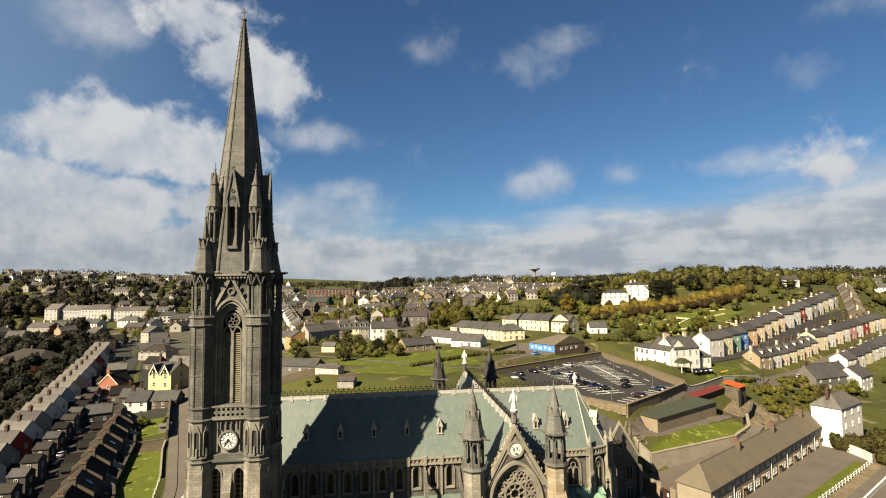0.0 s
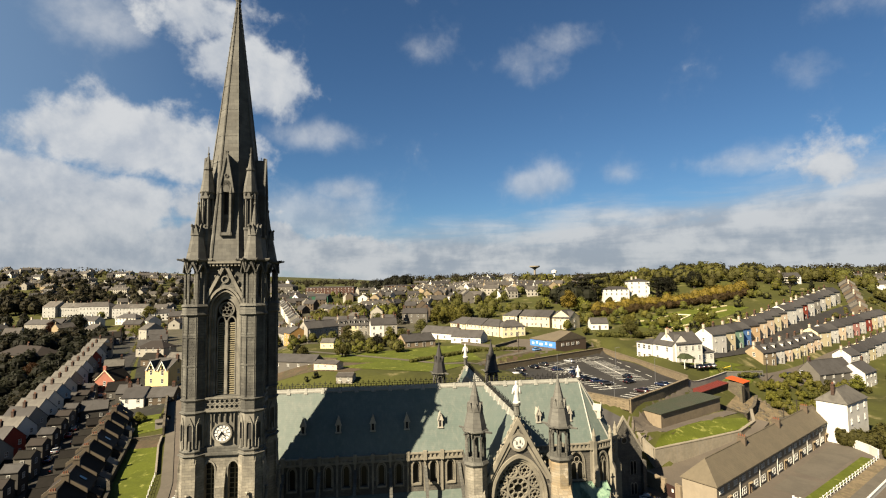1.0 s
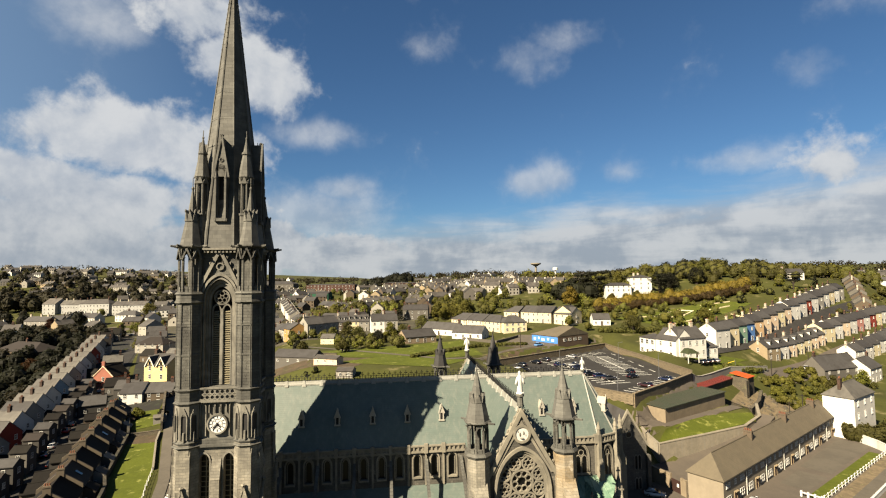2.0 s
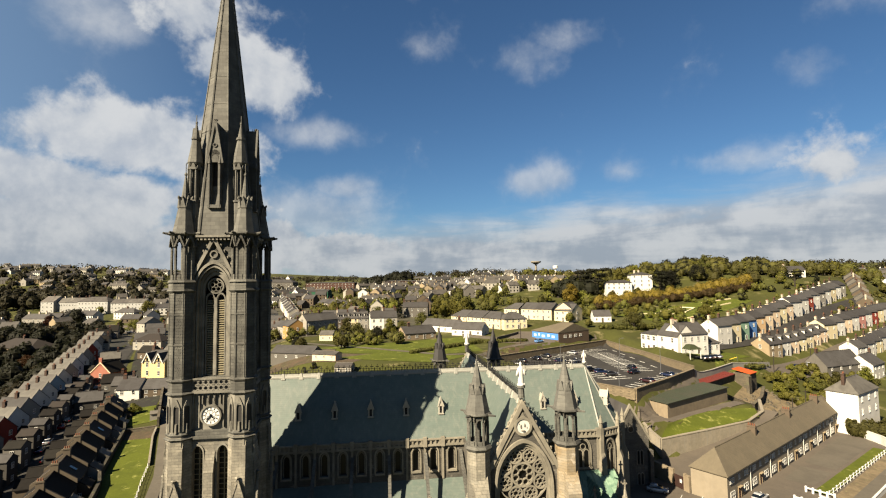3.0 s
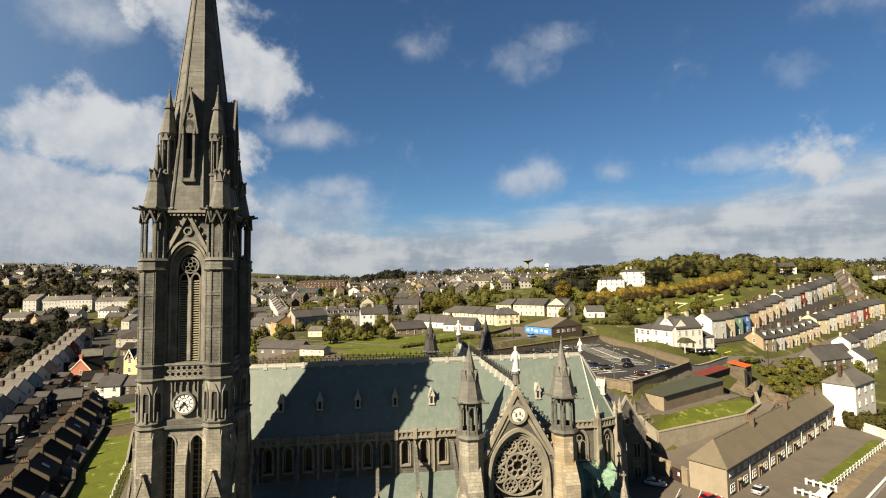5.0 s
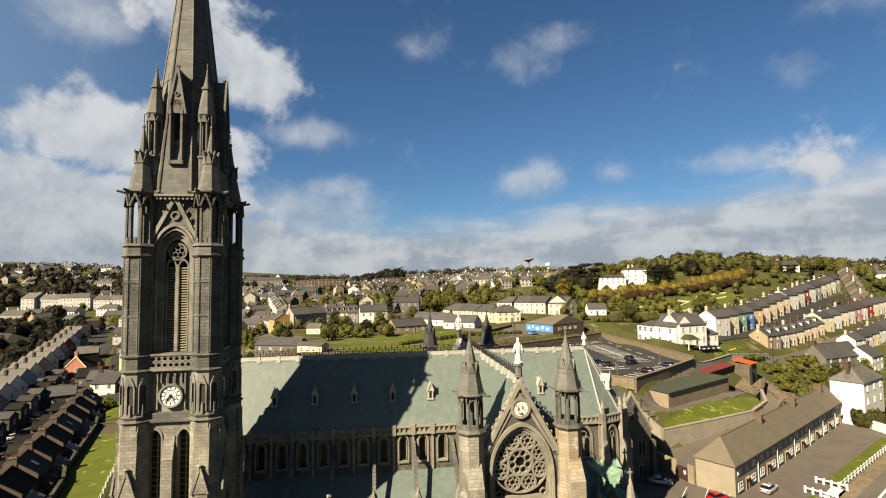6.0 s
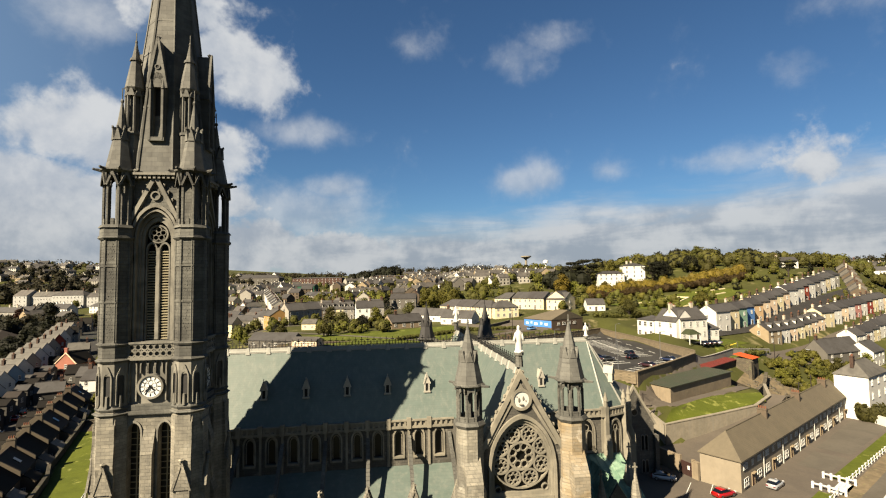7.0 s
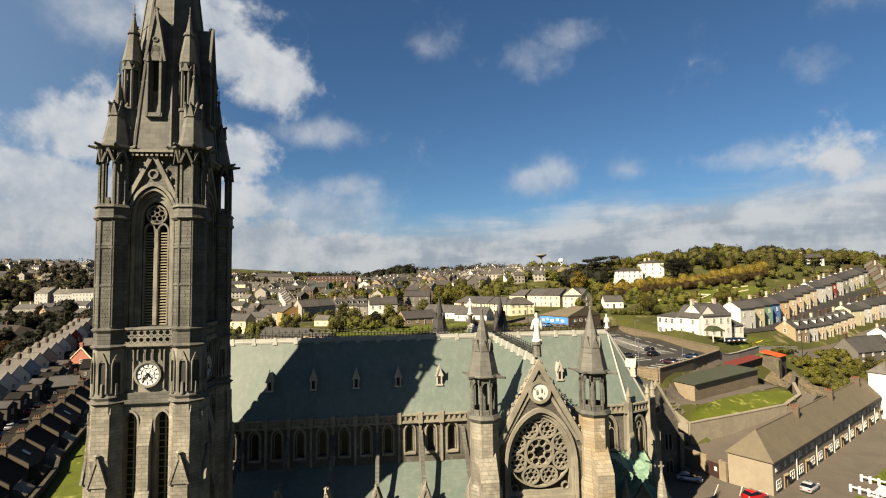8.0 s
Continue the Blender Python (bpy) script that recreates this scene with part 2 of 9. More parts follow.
# ---- mesh helpers ----
class Geo:
    """Vertices and faces gathered for one mesh; at is the pose in which the next pieces are laid."""

    def __init__(self, at=None):
        self.v, self.f, self.at = [], [], at or Matrix()

    def add(self, verts, faces):
        k = len(self.v)
        self.v += [tuple(self.at @ Vector(p)) for p in verts]
        self.f += [tuple(i + k for i in f) for f in faces]
        return self

    def box(self, x0, x1, y0, y1, z0, z1):
        return self.add([(x0, y0, z0), (x1, y0, z0), (x1, y1, z0), (x0, y1, z0), (x0, y0, z1), (x1, y0, z1), (x1, y1, z1), (x0, y1, z1)],
                        [(3, 2, 1, 0), (4, 5, 6, 7), (0, 1, 5, 4), (1, 2, 6, 5), (2, 3, 7, 6), (3, 0, 4, 7)])

    def prism(self, poly, z0, z1, top=None):
        """Upright prism over a counter-clockwise outline; top: another outline for its upper face."""
        n = len(poly)
        top = top or poly
        return self.add([(x, y, z0) for x, y in poly] + [(x, y, z1) for x, y in top],
                        [tuple(range(n - 1, -1, -1)), tuple(range(n, 2 * n))] + [(i, (i + 1) % n, n + (i + 1) % n, n + i) for i in range(n)])

    def slab(self, poly, y0, y1):
        """An outline in x, z (counter-clockwise seen from -y) made thick from y0 to y1."""
        n = len(poly)
        return self.add([(x, y0, z) for x, z in poly] + [(x, y1, z) for x, z in poly],
                        [tuple(range(n)), tuple(range(2 * n - 1, n - 1, -1))] + [(i, n + i, n + (i + 1) % n, (i + 1) % n) for i in range(n)])

    def ring(self, n, r0, z0, r1, z1, x=0.0, y=0.0, turn=None):
        """A frustum with n sides, flats to the south by default; r is across the flats, halved."""
        turn = math.pi / n if turn is None else turn
        k = 1 / math.cos(math.pi / n)
        lo = [(x + r0 * k * math.sin(2 * math.pi * i / n + turn), y - r0 * k * math.cos(2 * math.pi * i / n + turn)) for i in range(n)]
        if r1 <= 1e-6:
            return self.add([(px, py, z0) for px, py in lo] + [(x, y, z1)], [tuple(range(n - 1, -1, -1))] + [(i, (i + 1) % n, n) for i in range(n)])
        hi = [(x + r1 * k * math.sin(2 * math.pi * i / n + turn), y - r1 * k * math.cos(2 * math.pi * i / n + turn)) for i in range(n)]
        return self.prism(lo, z0, z1, hi)

    def bar(self, a, b, r, n=6, r2=None):
        a, b = Vector(a), Vector(b)
        d = b - a
        q = d.to_track_quat("Z", "Y").to_matrix().to_4x4()
        keep, self.at = self.at, self.at @ Matrix.Translation(a) @ q
        self.ring(n, r, 0, r if r2 is None else r2, d.length)
        self.at = keep
        return self

    def ball(self, x, y, z, r, rz=None, n=8, m=5):
        rz = rz or r
        vs, fs = [(x, y, z - rz)], []
        for j in range(1, m):
            a = math.pi * j / m
            vs += [(x + r * math.sin(a) * math.cos(2 * math.pi * i / n), y + r * math.sin(a) * math.sin(2 * math.pi * i / n), z - rz * math.cos(a)) for i in range(n)]
        vs.append((x, y, z + rz))
        fs += [(0, 1 + (i + 1) % n, 1 + i) for i in range(n)]
        for j in range(m - 2):
            fs += [(1 + j * n + i, 1 + j * n + (i + 1) % n, 1 + (j + 1) * n + (i + 1) % n, 1 + (j + 1) * n + i) for i in range(n)]
        fs += [(len(vs) - 1, 1 + (m - 2) * n + i, 1 + (m - 2) * n + (i + 1) % n) for i in range(n)]
        return self.add(vs, fs)

    def torus(self, r, w, y0, y1, x=0.0, z=0.0, n=24):
        """A flat ring in the x, z plane from radius r - w to r, thick from y0 to y1."""
        vs, fs = [], []
        for i in range(n):
            a = 2 * math.pi * i / n
            s, c = math.sin(a), math.cos(a)
            vs += [(x + r * s, y0, z + r * c), (x + (r - w) * s, y0, z + (r - w) * c), (x + (r - w) * s, y1, z + (r - w) * c), (x + r * s, y1, z + r * c)]
        for i in range(n):
            k, l = 4 * i, 4 * ((i + 1) % n)
            fs += [(k + j, l + j, l + (j + 1) % 4, k + (j + 1) % 4) for j in range(4)]
        return self.add(vs, fs)

    def disc(self, r, y0, y1, x=0.0, z=0.0, n=32):
        return self.slab([(x + r * math.sin(2 * math.pi * i / n), z + r * math.cos(2 * math.pi * i / n)) for i in range(n)][::-1], y0, y1)

    def mesh(self, name, mat, smooth=False):
        me = bpy.data.meshes.new(name)
        me.from_pydata(self.v, [], self.f)
        if mat:
            me.materials.append(mat)
        if smooth:
            me.polygons.foreach_set("use_smooth", [True] * len(me.polygons))
        me.update()
        return me


def part(name, geo, mat, parent=None, label="", at=None, smooth=False):
    """One mesh object, under a thing or a part; geo is a Geo or a finished mesh."""
    me = geo.mesh(name, mat, smooth) if isinstance(geo, Geo) else geo
    ob = new(name, me)
    if parent:
        ob.parent = parent
    if at is not None:
        ob.matrix_basis = at
    if label:
        tagged(ob, label)
    return ob


def thing(name, at, label, category, group="", kind=""):
    ob = new(name)
    ob.matrix_basis = at
    return tagged(ob, label, category, group, kind)


def arch(w, z0, z1, n=6, rise=None, x=0.0):
    """Points of a pointed arch from its left springing over the apex to the right springing; z1 is the apex."""
    rise = rise or w * 0.87
    zs = z1 - rise
    out = []
    for i in range(n + 1):
        a = i / n
        out.append((x - w / 2 * math.cos(a * math.pi / 2) ** 1.25, zs + rise * math.sin(a * math.pi / 2) ** 0.8 if i else zs))
    return out + [(2 * x - px, pz) for px, pz in out[-2::-1]]


def lancet(w, z0, z1, x=0.0, n=6):
    """Closed outline of a lancet opening, counter-clockwise seen from the front."""
    return [(x - w / 2, z0), (x + w / 2, z0)] + arch(w, z0, z1, n, x=x)[::-1]


def holed_wall(g, x0, x1, z0, z1, y0, y1, holes):
    """A wall from y0 to y1 with lancet openings through it: holes of (x, width, sill, apex)."""
    at = x0
    for x, w, s, top in sorted(holes):
        g.box(at, x - w / 2, y0, y1, z0, z1)
        g.box(x - w / 2, x + w / 2, y0, y1, z0, s)
        pts = arch(w, s, top, x=x)
        for (xa, za), (xb, zb) in zip(pts, pts[1:]):
            if xb - xa > 1e-4:
                g.slab([(xa, za), (xb, zb), (xb, z1), (xa, z1)], y0, y1)
        at = x + w / 2
    g.box(at, x1, y0, y1, z0, z1)


def arch_band(g, w, z0, z1, t, y0, y1, x=0.0, n=8):
    """A moulded band round a lancet, t wide, from the sill z0 up over the apex."""
    inner = [(x - w / 2, z0)] + arch(w, z0, z1, n, x=x) + [(x + w / 2, z0)]
    k = (w / 2 + t) / (w / 2)
    outer = [(x + (px - x) * k, pz if i in (0, len(inner) - 1) else pz + t * max(0.0, (pz - (z1 - w * 0.87)) / (w * 0.87)) * 1.5) for i, (px, pz) in enumerate(inner)]
    for i in range(len(inner) - 1):
        a, b, c, d = inner[i], inner[i + 1], outer[i + 1], outer[i]
        if (Vector(a) - Vector(b)).length > 1e-4:
            g.slab([a, b, c, d], y0, y1)


def S(v, a, b):
    k = min(1.0, max(0.0, (v - a) / (b - a)))
    return k * k * (3 - 2 * k)


# ---- the ground: a hillside rising to the north-east, a valley to the west ----
PADS = [  # levelled plots: height, reach of the bank round them, outline
    (17.0, 3.0, [(48, 131), (76, 157), (71, 222), (14, 178), (34, 148)]),
    (3.6, 5.0, [(28, 84), (70, 60), (175, 90), (170, 160), (112, 152), (84, 135), (78, 130.5), (50, 121), (46, 113), (30, 112)]),
    (11.4, 2.5, [(53.4, 125.4), (76, 138.4), (82.5, 137.2), (86, 146), (76, 150), (48, 128)]),
]


def inside(poly, x, y):
    """1 inside an outline, else the distance outside it as a negative number."""
    odd, near = False, 1e9
    for (ax, ay), (bx, by) in zip(poly, poly[1:] + poly[:1]):
        if (ay > y) != (by > y) and x < ax + (y - ay) / (by - ay) * (bx - ax):
            odd = not odd
        dx, dy = bx - ax, by - ay
        k = min(1.0, max(0.0, ((x - ax) * dx + (y - ay) * dy) / (dx * dx + dy * dy)))
        near = min(near, math.hypot(x - ax - k * dx, y - ay - k * dy))
    return 1.0 if odd else -near


def lie(x, y):
    """Height of the ground."""
    start = max(104.0, 60 + 0.84 * x)
    wide = 56 + 110 * S(-x, 30, 90)
    h = 3.5 * S(y, 74, 100) + 17.5 * S(y, start, start + wide) * (0.12 + 0.88 * S(x, -150, -60))
    h += 9 * S(y, 165, 255) * (1 - S(x, -150, -95))
    h += 24 * math.exp(-((x - 230) / 130) ** 2 - ((y - 400) / 110) ** 2)
    h += 14 * S(y, 300, 520) * (1 - S(x, 60, 200) * 0.4) + 20 * S(y, 480, 900) + 10 * S(x, 250, 500) * S(y, 150, 380)
    h += 27 * S(-x, 290, 700) * S(y, 480, 850) + 8 * S(math.hypot(x, y), 800, 1500) + 4 * S(y, 205, 260) * S(x, -20, 60)
    if 0 < x < 190 and 50 < y < 240:
        for z, reach, poly in PADS:
            d = inside(poly, x, y)
            k = 1.0 if d > 0 else S(d, -reach, 0)
            h += (z - h) * k
    return h


GRASS = material("mown grass and garden ground", (0.205, 0.215, 0.064), rough=0.95, vary=0.4, grain=0.9, big=0.03, bump=0.4, second=(0.15, 0.155, 0.053), moss=(0.24, 0.205, 0.105), spec=0.1)


GRID = []


def on_ground(x, y):
    """Height of the ground sheet itself, between its corners."""
    xs, ys = GRID
    i = min(max(int(np.searchsorted(xs, x, side='right')) - 1, 0), len(xs) - 2)
    j = min(max(int(np.searchsorted(ys, y, side='right')) - 1, 0), len(ys) - 2)
    a, b = (x - xs[i]) / (xs[i + 1] - xs[i]), (y - ys[j]) / (ys[j + 1] - ys[j])
    p, q = lie(xs[i], ys[j]) * (1 - a) + lie(xs[i + 1], ys[j]) * a, lie(xs[i], ys[j + 1]) * (1 - a) + lie(xs[i + 1], ys[j + 1]) * a
    return p * (1 - b) + q * b


def ground():
    xs = sorted(set([-3200, -2400, -1800, -1400, -1150] + list(range(-1000, -400, 50)) + list(range(-400, -150, 10)) + list(range(-150, 190, 3)) + list(range(190, 500, 10)) + list(range(500, 1001, 50)) + [1150, 1400, 1800, 2400, 3200]))
    ys = sorted(set([-1500, -800, -400, -200, -100, -50] + list(range(0, 70, 8)) + list(range(70, 240, 3)) + list(range(240, 520, 8)) + list(range(520, 1201, 40)) + [1400, 1700, 2100, 2700, 3600]))
    g = Geo()
    GRID.extend((xs, ys))
    g.v = [(x, y, lie(x, y)) for y in ys for x in xs]
    w = len(xs)
    g.f = [(j * w + i, j * w + i + 1, (j + 1) * w + i + 1, (j + 1) * w + i) for j in range(len(ys) - 1) for i in range(w - 1)]
    tagged(part("ground", g, GRASS, smooth=True), "grassy hillside ground with gardens and bare patches", "ground", kind="structure")


ground()


# ---- the cathedral's bell tower ----
TOWER_AT = pose(-29.2, 70.2, 0, 0, 0, 6.5)
tower = thing("cathedral_tower", TOWER_AT, "tall weathered grey stone bell tower with clocks and an octagonal spire", "tower")
HALF, TUR = 3.6, 1.40          # turret axes from the tower's axis; half width of a turret
Z_STRING, Z_RAIL, Z_RING, Z_CORN, Z_TIP = 28.3, 35.2, 46.6, 53.0, 91.6


def turned(k):
    return Matrix.Rotation(k * math.pi / 2, 4, "Z")


def crocket(g, x, y, z, r):
    g.ring(4, r * 0.55, z - r, r, z, x, y, 0)
    g.ring(4, r, z, 0, z + r * 0.9, x, y, 0)


def tower_body():
    g = Geo()
    # lower stages, with the walls stepping in
    for k in range(4):
        g.at = turned(k)
        holed_wall(g, -3.9, 3.9, Z_RAIL - 1.6, Z_CORN - 0.6, -3.65, -2.2, [(0.0, 4.2, Z_RAIL + 0.1, 49.2)])    # belfry stage
    g.at = Matrix()
    g.box(-3.0, 3.0, -3.0, 3.0, Z_RAIL - 1.8, Z_RAIL - 1.5)
    g.box(-3.3, 3.3, -3.3, 3.3, Z_CORN - 0.6, Z_CORN)
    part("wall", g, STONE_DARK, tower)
    for k in range(4):
        g = Geo(turned(k))
        holed_wall(g, -3.9, 3.9, 0, Z_STRING, -4.1, -2.9, [(-1.45, 1.25, 12.5, 27.2), (1.45, 1.25, 12.5, 27.2)])
        part("lower_wall", g, STONE, tower)
        g = Geo(turned(k)).box(-4.3, 4.3, -4.45, -3.0, Z_STRING - 0.25, Z_STRING + 0.1)
        g.slab([(-4.2, Z_STRING + 0.1), (4.2, Z_STRING + 0.1), (4.2, Z_STRING + 0.7), (-4.2, Z_STRING + 0.7)], -4.2, -3.7)
        part("string_course", g, STONE_DARK, tower)
        part("clock_stage", Geo(turned(k)).box(-3.9, 3.9, -3.75, -3.0, Z_STRING, Z_RAIL - 1.6), STONE_OLD, tower)
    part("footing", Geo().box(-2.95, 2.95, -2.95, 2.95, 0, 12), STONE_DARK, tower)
    # added solid box; the darkness behind the openings is its colour
    part("core", Geo().box(-1.7, 1.7, -1.7, 1.7, 12, 52.5), DARK, tower, "near-black box painted as the tower's unlit inside")


def tower_windows(k):
    """The tall belfry window with its louvres, tracery, hood and gable on one side."""
    r = turned(k)
    g = Geo(r)
    for i, (t, y) in enumerate(((0.24, -3.98), (0.16, -3.80))):
        arch_band(g, 4.2 - i * 0.5, Z_RAIL + 0.1, 49.2 - i * 0.42, t, y, y + 0.5)
    arch_band(g, 3.2, Z_RAIL + 0.1, 48.3, 0.26, -3.3, -2.7)
    arch_band(g, 2.6, Z_RAIL + 0.1, 47.8, 0.30, -3.1, -2.5)
    # gable with crockets over the arch
    for s in (-1, 1):
        pts = [(s * 2.55, 47.0), (s * 2.95, 47.0), (0.0, 52.9), (0.0, 52.0)]
        g.slab(pts if s > 0 else pts[::-1], -4.1, -3.45)
        for i in range(7):
            f = (i + 0.6) / 7.3
            g.at = r @ Matrix.Translation((s * (2.95 - 2.95 * f + 0.16), -3.8, 47.0 + 5.9 * f + 0.1))
            g.ball(0, 0, 0, 0.17, 0.2, 5, 3)
            g.bar((0, 0, -0.05), (-s * 0.1, 0, -0.3), 0.09, 4)
            g.at = r
    g.slab([(-0.55, 50.6), (0.55, 50.6), (0.0, 52.0)], -3.75, -3.5)
    g.torus(0.5, 0.16, -3.95, -3.5, 0, 50.4, 12)
    crocket(g, 0, -3.8, 53.3, 0.25)
    part("gable", g, STONE_OLD, tower, "crocketed stone gable over the belfry arch")
    part("gable_fill", Geo(r).add(*spandrel()), STONE_DARK, tower)
    # tracery: twin lancets under a cusped circle
    g = Geo(r)
    for x in (-0.64, 0.64):
        arch_band(g, 0.84, Z_RAIL + 0.2, 45.4, 0.14, -3.0, -2.65, x)
    g.box(-0.16, 0.16, -3.04, -2.65, Z_RAIL + 0.2, 45.0)
    g.torus(1.0, 0.17, -3.0, -2.65, 0, 46.45, 20)
    for i in range(5):
        a = 2 * math.pi * i / 5
        g.torus(0.33, 0.09, -2.96, -2.7, 0.47 * math.sin(a), 46.45 + 0.47 * math.cos(a), 10)
    part("tracery", g, STONE_OLD, tower)
    for x in (-0.64, 0.64):
        g = Geo(r)
        for i in range(33):
            z = Z_RAIL + 0.3 + i * 0.285
            wide = 0.42 if z < 44.3 else 0.42 - (z - 44.3) * 0.33
            g.add([(x - wide, -2.85, z), (x + wide, -2.85, z), (x + wide, -2.4, z + 0.1), (x - wide, -2.4, z + 0.1),
                   (x - wide, -2.85, z - 0.1), (x + wide, -2.85, z - 0.1), (x + wide, -2.4, z), (x - wide, -2.4, z)],
                  [(0, 1, 2, 3), (7, 6, 5, 4), (0, 4, 5, 1), (2, 6, 7, 3), (1, 5, 6, 2), (3, 7, 4, 0)])
        part("louvre", g, LOUVRE, tower, "pale slatted bell louvre")
    # pierced balustrade below the window
    g = Geo(r)
    y0, y1 = -4.25, -4.05
    g.box(-2.9, 2.9, y0 - 0.1, y1 + 0.1, Z_RAIL - 0.12, Z_RAIL + 0.08)
    g.box(-2.9, 2.9, y0 - 0.05, y1 + 0.1, Z_RAIL - 1.75, Z_RAIL - 1.45)
    g.box(-2.9, 2.9, y0 + 0.12, y1 - 0.02, Z_RAIL - 0.85, Z_RAIL - 0.72)
    for i in range(9):
        x = -2.4 + i * 0.6
        for z in (Z_RAIL - 1.12, Z_RAIL - 0.45):
            g.torus(0.36, 0.14, y0, y1, x, z, 8)
        g.box(x + 0.25, x + 0.35, y0 + 0.03, y1, Z_RAIL - 1.45, Z_RAIL - 0.12)
    g.box(-2.9, 2.9, -3.95, -3.6, Z_RAIL - 1.7, Z_RAIL - 0.05)
    part("balustrade", g, STONE_OLD, tower, "pierced stone balustrade")
    # clock stage: blind niches round the dial
    g = Geo(r)
    for x in (-1.75, -0.7, 0.0, 0.7, 1.75):
        lowest = 29.3 if abs(x) > 1 else 32.1
        arch_band(g, 0.55, lowest, 33.3, 0.12, -4.02, -3.72, x, 5)
    g.box(-2.4, 2.4, -3.98, -3.7, 33.35, 33.6)
    part("niche", g, STONE_OLD, tower)
    # middle buttress between the lower lancets
    g = Geo(r)
    g.box(-0.5, 0.5, -4.75, -4.05, 0, 24.2)
    g.add([(-0.55, -4.8, 24.2), (0.55, -4.8, 24.2), (0.55, -4.12, 26.6), (-0.55, -4.12, 26.6), (-0.55, -4.0, 24.2), (0.55, -4.0, 24.2), (0.55, -4.0, 26.6), (-0.55, -4.0, 26.6)], [(0, 1, 2, 3), (0, 4, 5, 1), (1, 5, 6, 2), (2, 6, 7, 3), (3, 7, 4, 0)])
    g.box(-0.58, 0.58, -5.15, -4.7, 0, 18.6)
    g.add([(-0.62, -5.2, 18.6), (0.62, -5.2, 18.6), (0.62, -4.72, 20.0), (-0.62, -4.72, 20.0), (-0.62, -4.7, 18.6), (0.62, -4.7, 18.6), (0.62, -4.7, 20.0), (-0.62, -4.7, 20.0)], [(0, 1, 2, 3), (0, 4, 5, 1), (1, 5, 6, 2), (2, 6, 7, 3), (3, 7, 4, 0)])
    part("middle_buttress", g, STONE, tower, "pale stone buttress with sloping set-offs")
    # lower lancets
    for x in (-1.45, 1.45):
        g = Geo(r)
        arch_band(g, 1.25, 12.5, 27.2, 0.16, -4.22, -3.95, x)
        part("window", g, STONE_OLD, tower)
        g = Geo(r).slab(lancet(1.3, 12.5, 27.2, x), -3.25, -3.15)
        part("glazing", g, GLASS, tower)
        g = Geo(r)
        g.box(x - 0.05, x + 0.05, -3.4, -3.24, 12.5, 26.8)
        for i in range(22):
            g.box(x - 0.62, x + 0.62, -3.36, -3.24, 13 + i * 0.62, 13.07 + i * 0.62)
        part("slats", g, LOUVRE, tower)


def spandrel():
    """The flat stone between the arch and its gable."""
    pts = arch(4.3, 40, 49.3, 8)
    vs, fs = [], []
    for x, z in pts:
        top = max(z + 0.02, 52.2 - abs(x) * 2.0)
        vs += [(x, -3.75, z), (x, -3.75, top), (x, -3.5, z), (x, -3.5, top)]
    for i in range(len(pts) - 1):
        k, l = 4 * i, 4 * i + 4
        fs += [(k, l, l + 1, k + 1), (k + 3, l + 3, l + 2, k + 2), (k, k + 2, l + 2, l), (k + 1, l + 1, l + 3, k + 3)]
    return vs, fs


def tower_clock(k):
    r = turned(k) @ Matrix.Translation((0, 0, 30.75))
    dial = part("clock", Geo(r).disc(1.08, -4.1, -3.74), CLOCK_WHITE, tower, "white clock dial with black numerals")
    g = Geo(r)
    g.torus(1.26, 0.2, -4.22, -3.72, n=32)
    part("rim", g, STONE_OLD, dial)
    for i in range(12):
        part("numeral", Geo(r @ Matrix.Rotation(2 * math.pi * i / 12, 4, "Y")).box(-0.05, 0.05, -4.12, -4.1, 0.70, 0.97), CLOCK_BLACK, dial)
    g = Geo(r)
    g.torus(0.64, 0.03, -4.12, -4.1, n=24)
    for i in range(5):
        a = 2 * math.pi * i / 5
        g.torus(0.24, 0.025, -4.12, -4.1, 0.36 * math.sin(a), 0.36 * math.cos(a), 10)
    part("dial_tracery", g, CLOCK_BLACK, dial, "black rings of the dial")
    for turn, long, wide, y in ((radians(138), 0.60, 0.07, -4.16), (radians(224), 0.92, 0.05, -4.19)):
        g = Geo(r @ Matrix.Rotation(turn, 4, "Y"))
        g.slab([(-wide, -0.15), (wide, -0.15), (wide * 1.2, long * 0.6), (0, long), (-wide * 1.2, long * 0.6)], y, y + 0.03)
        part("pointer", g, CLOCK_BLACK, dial)


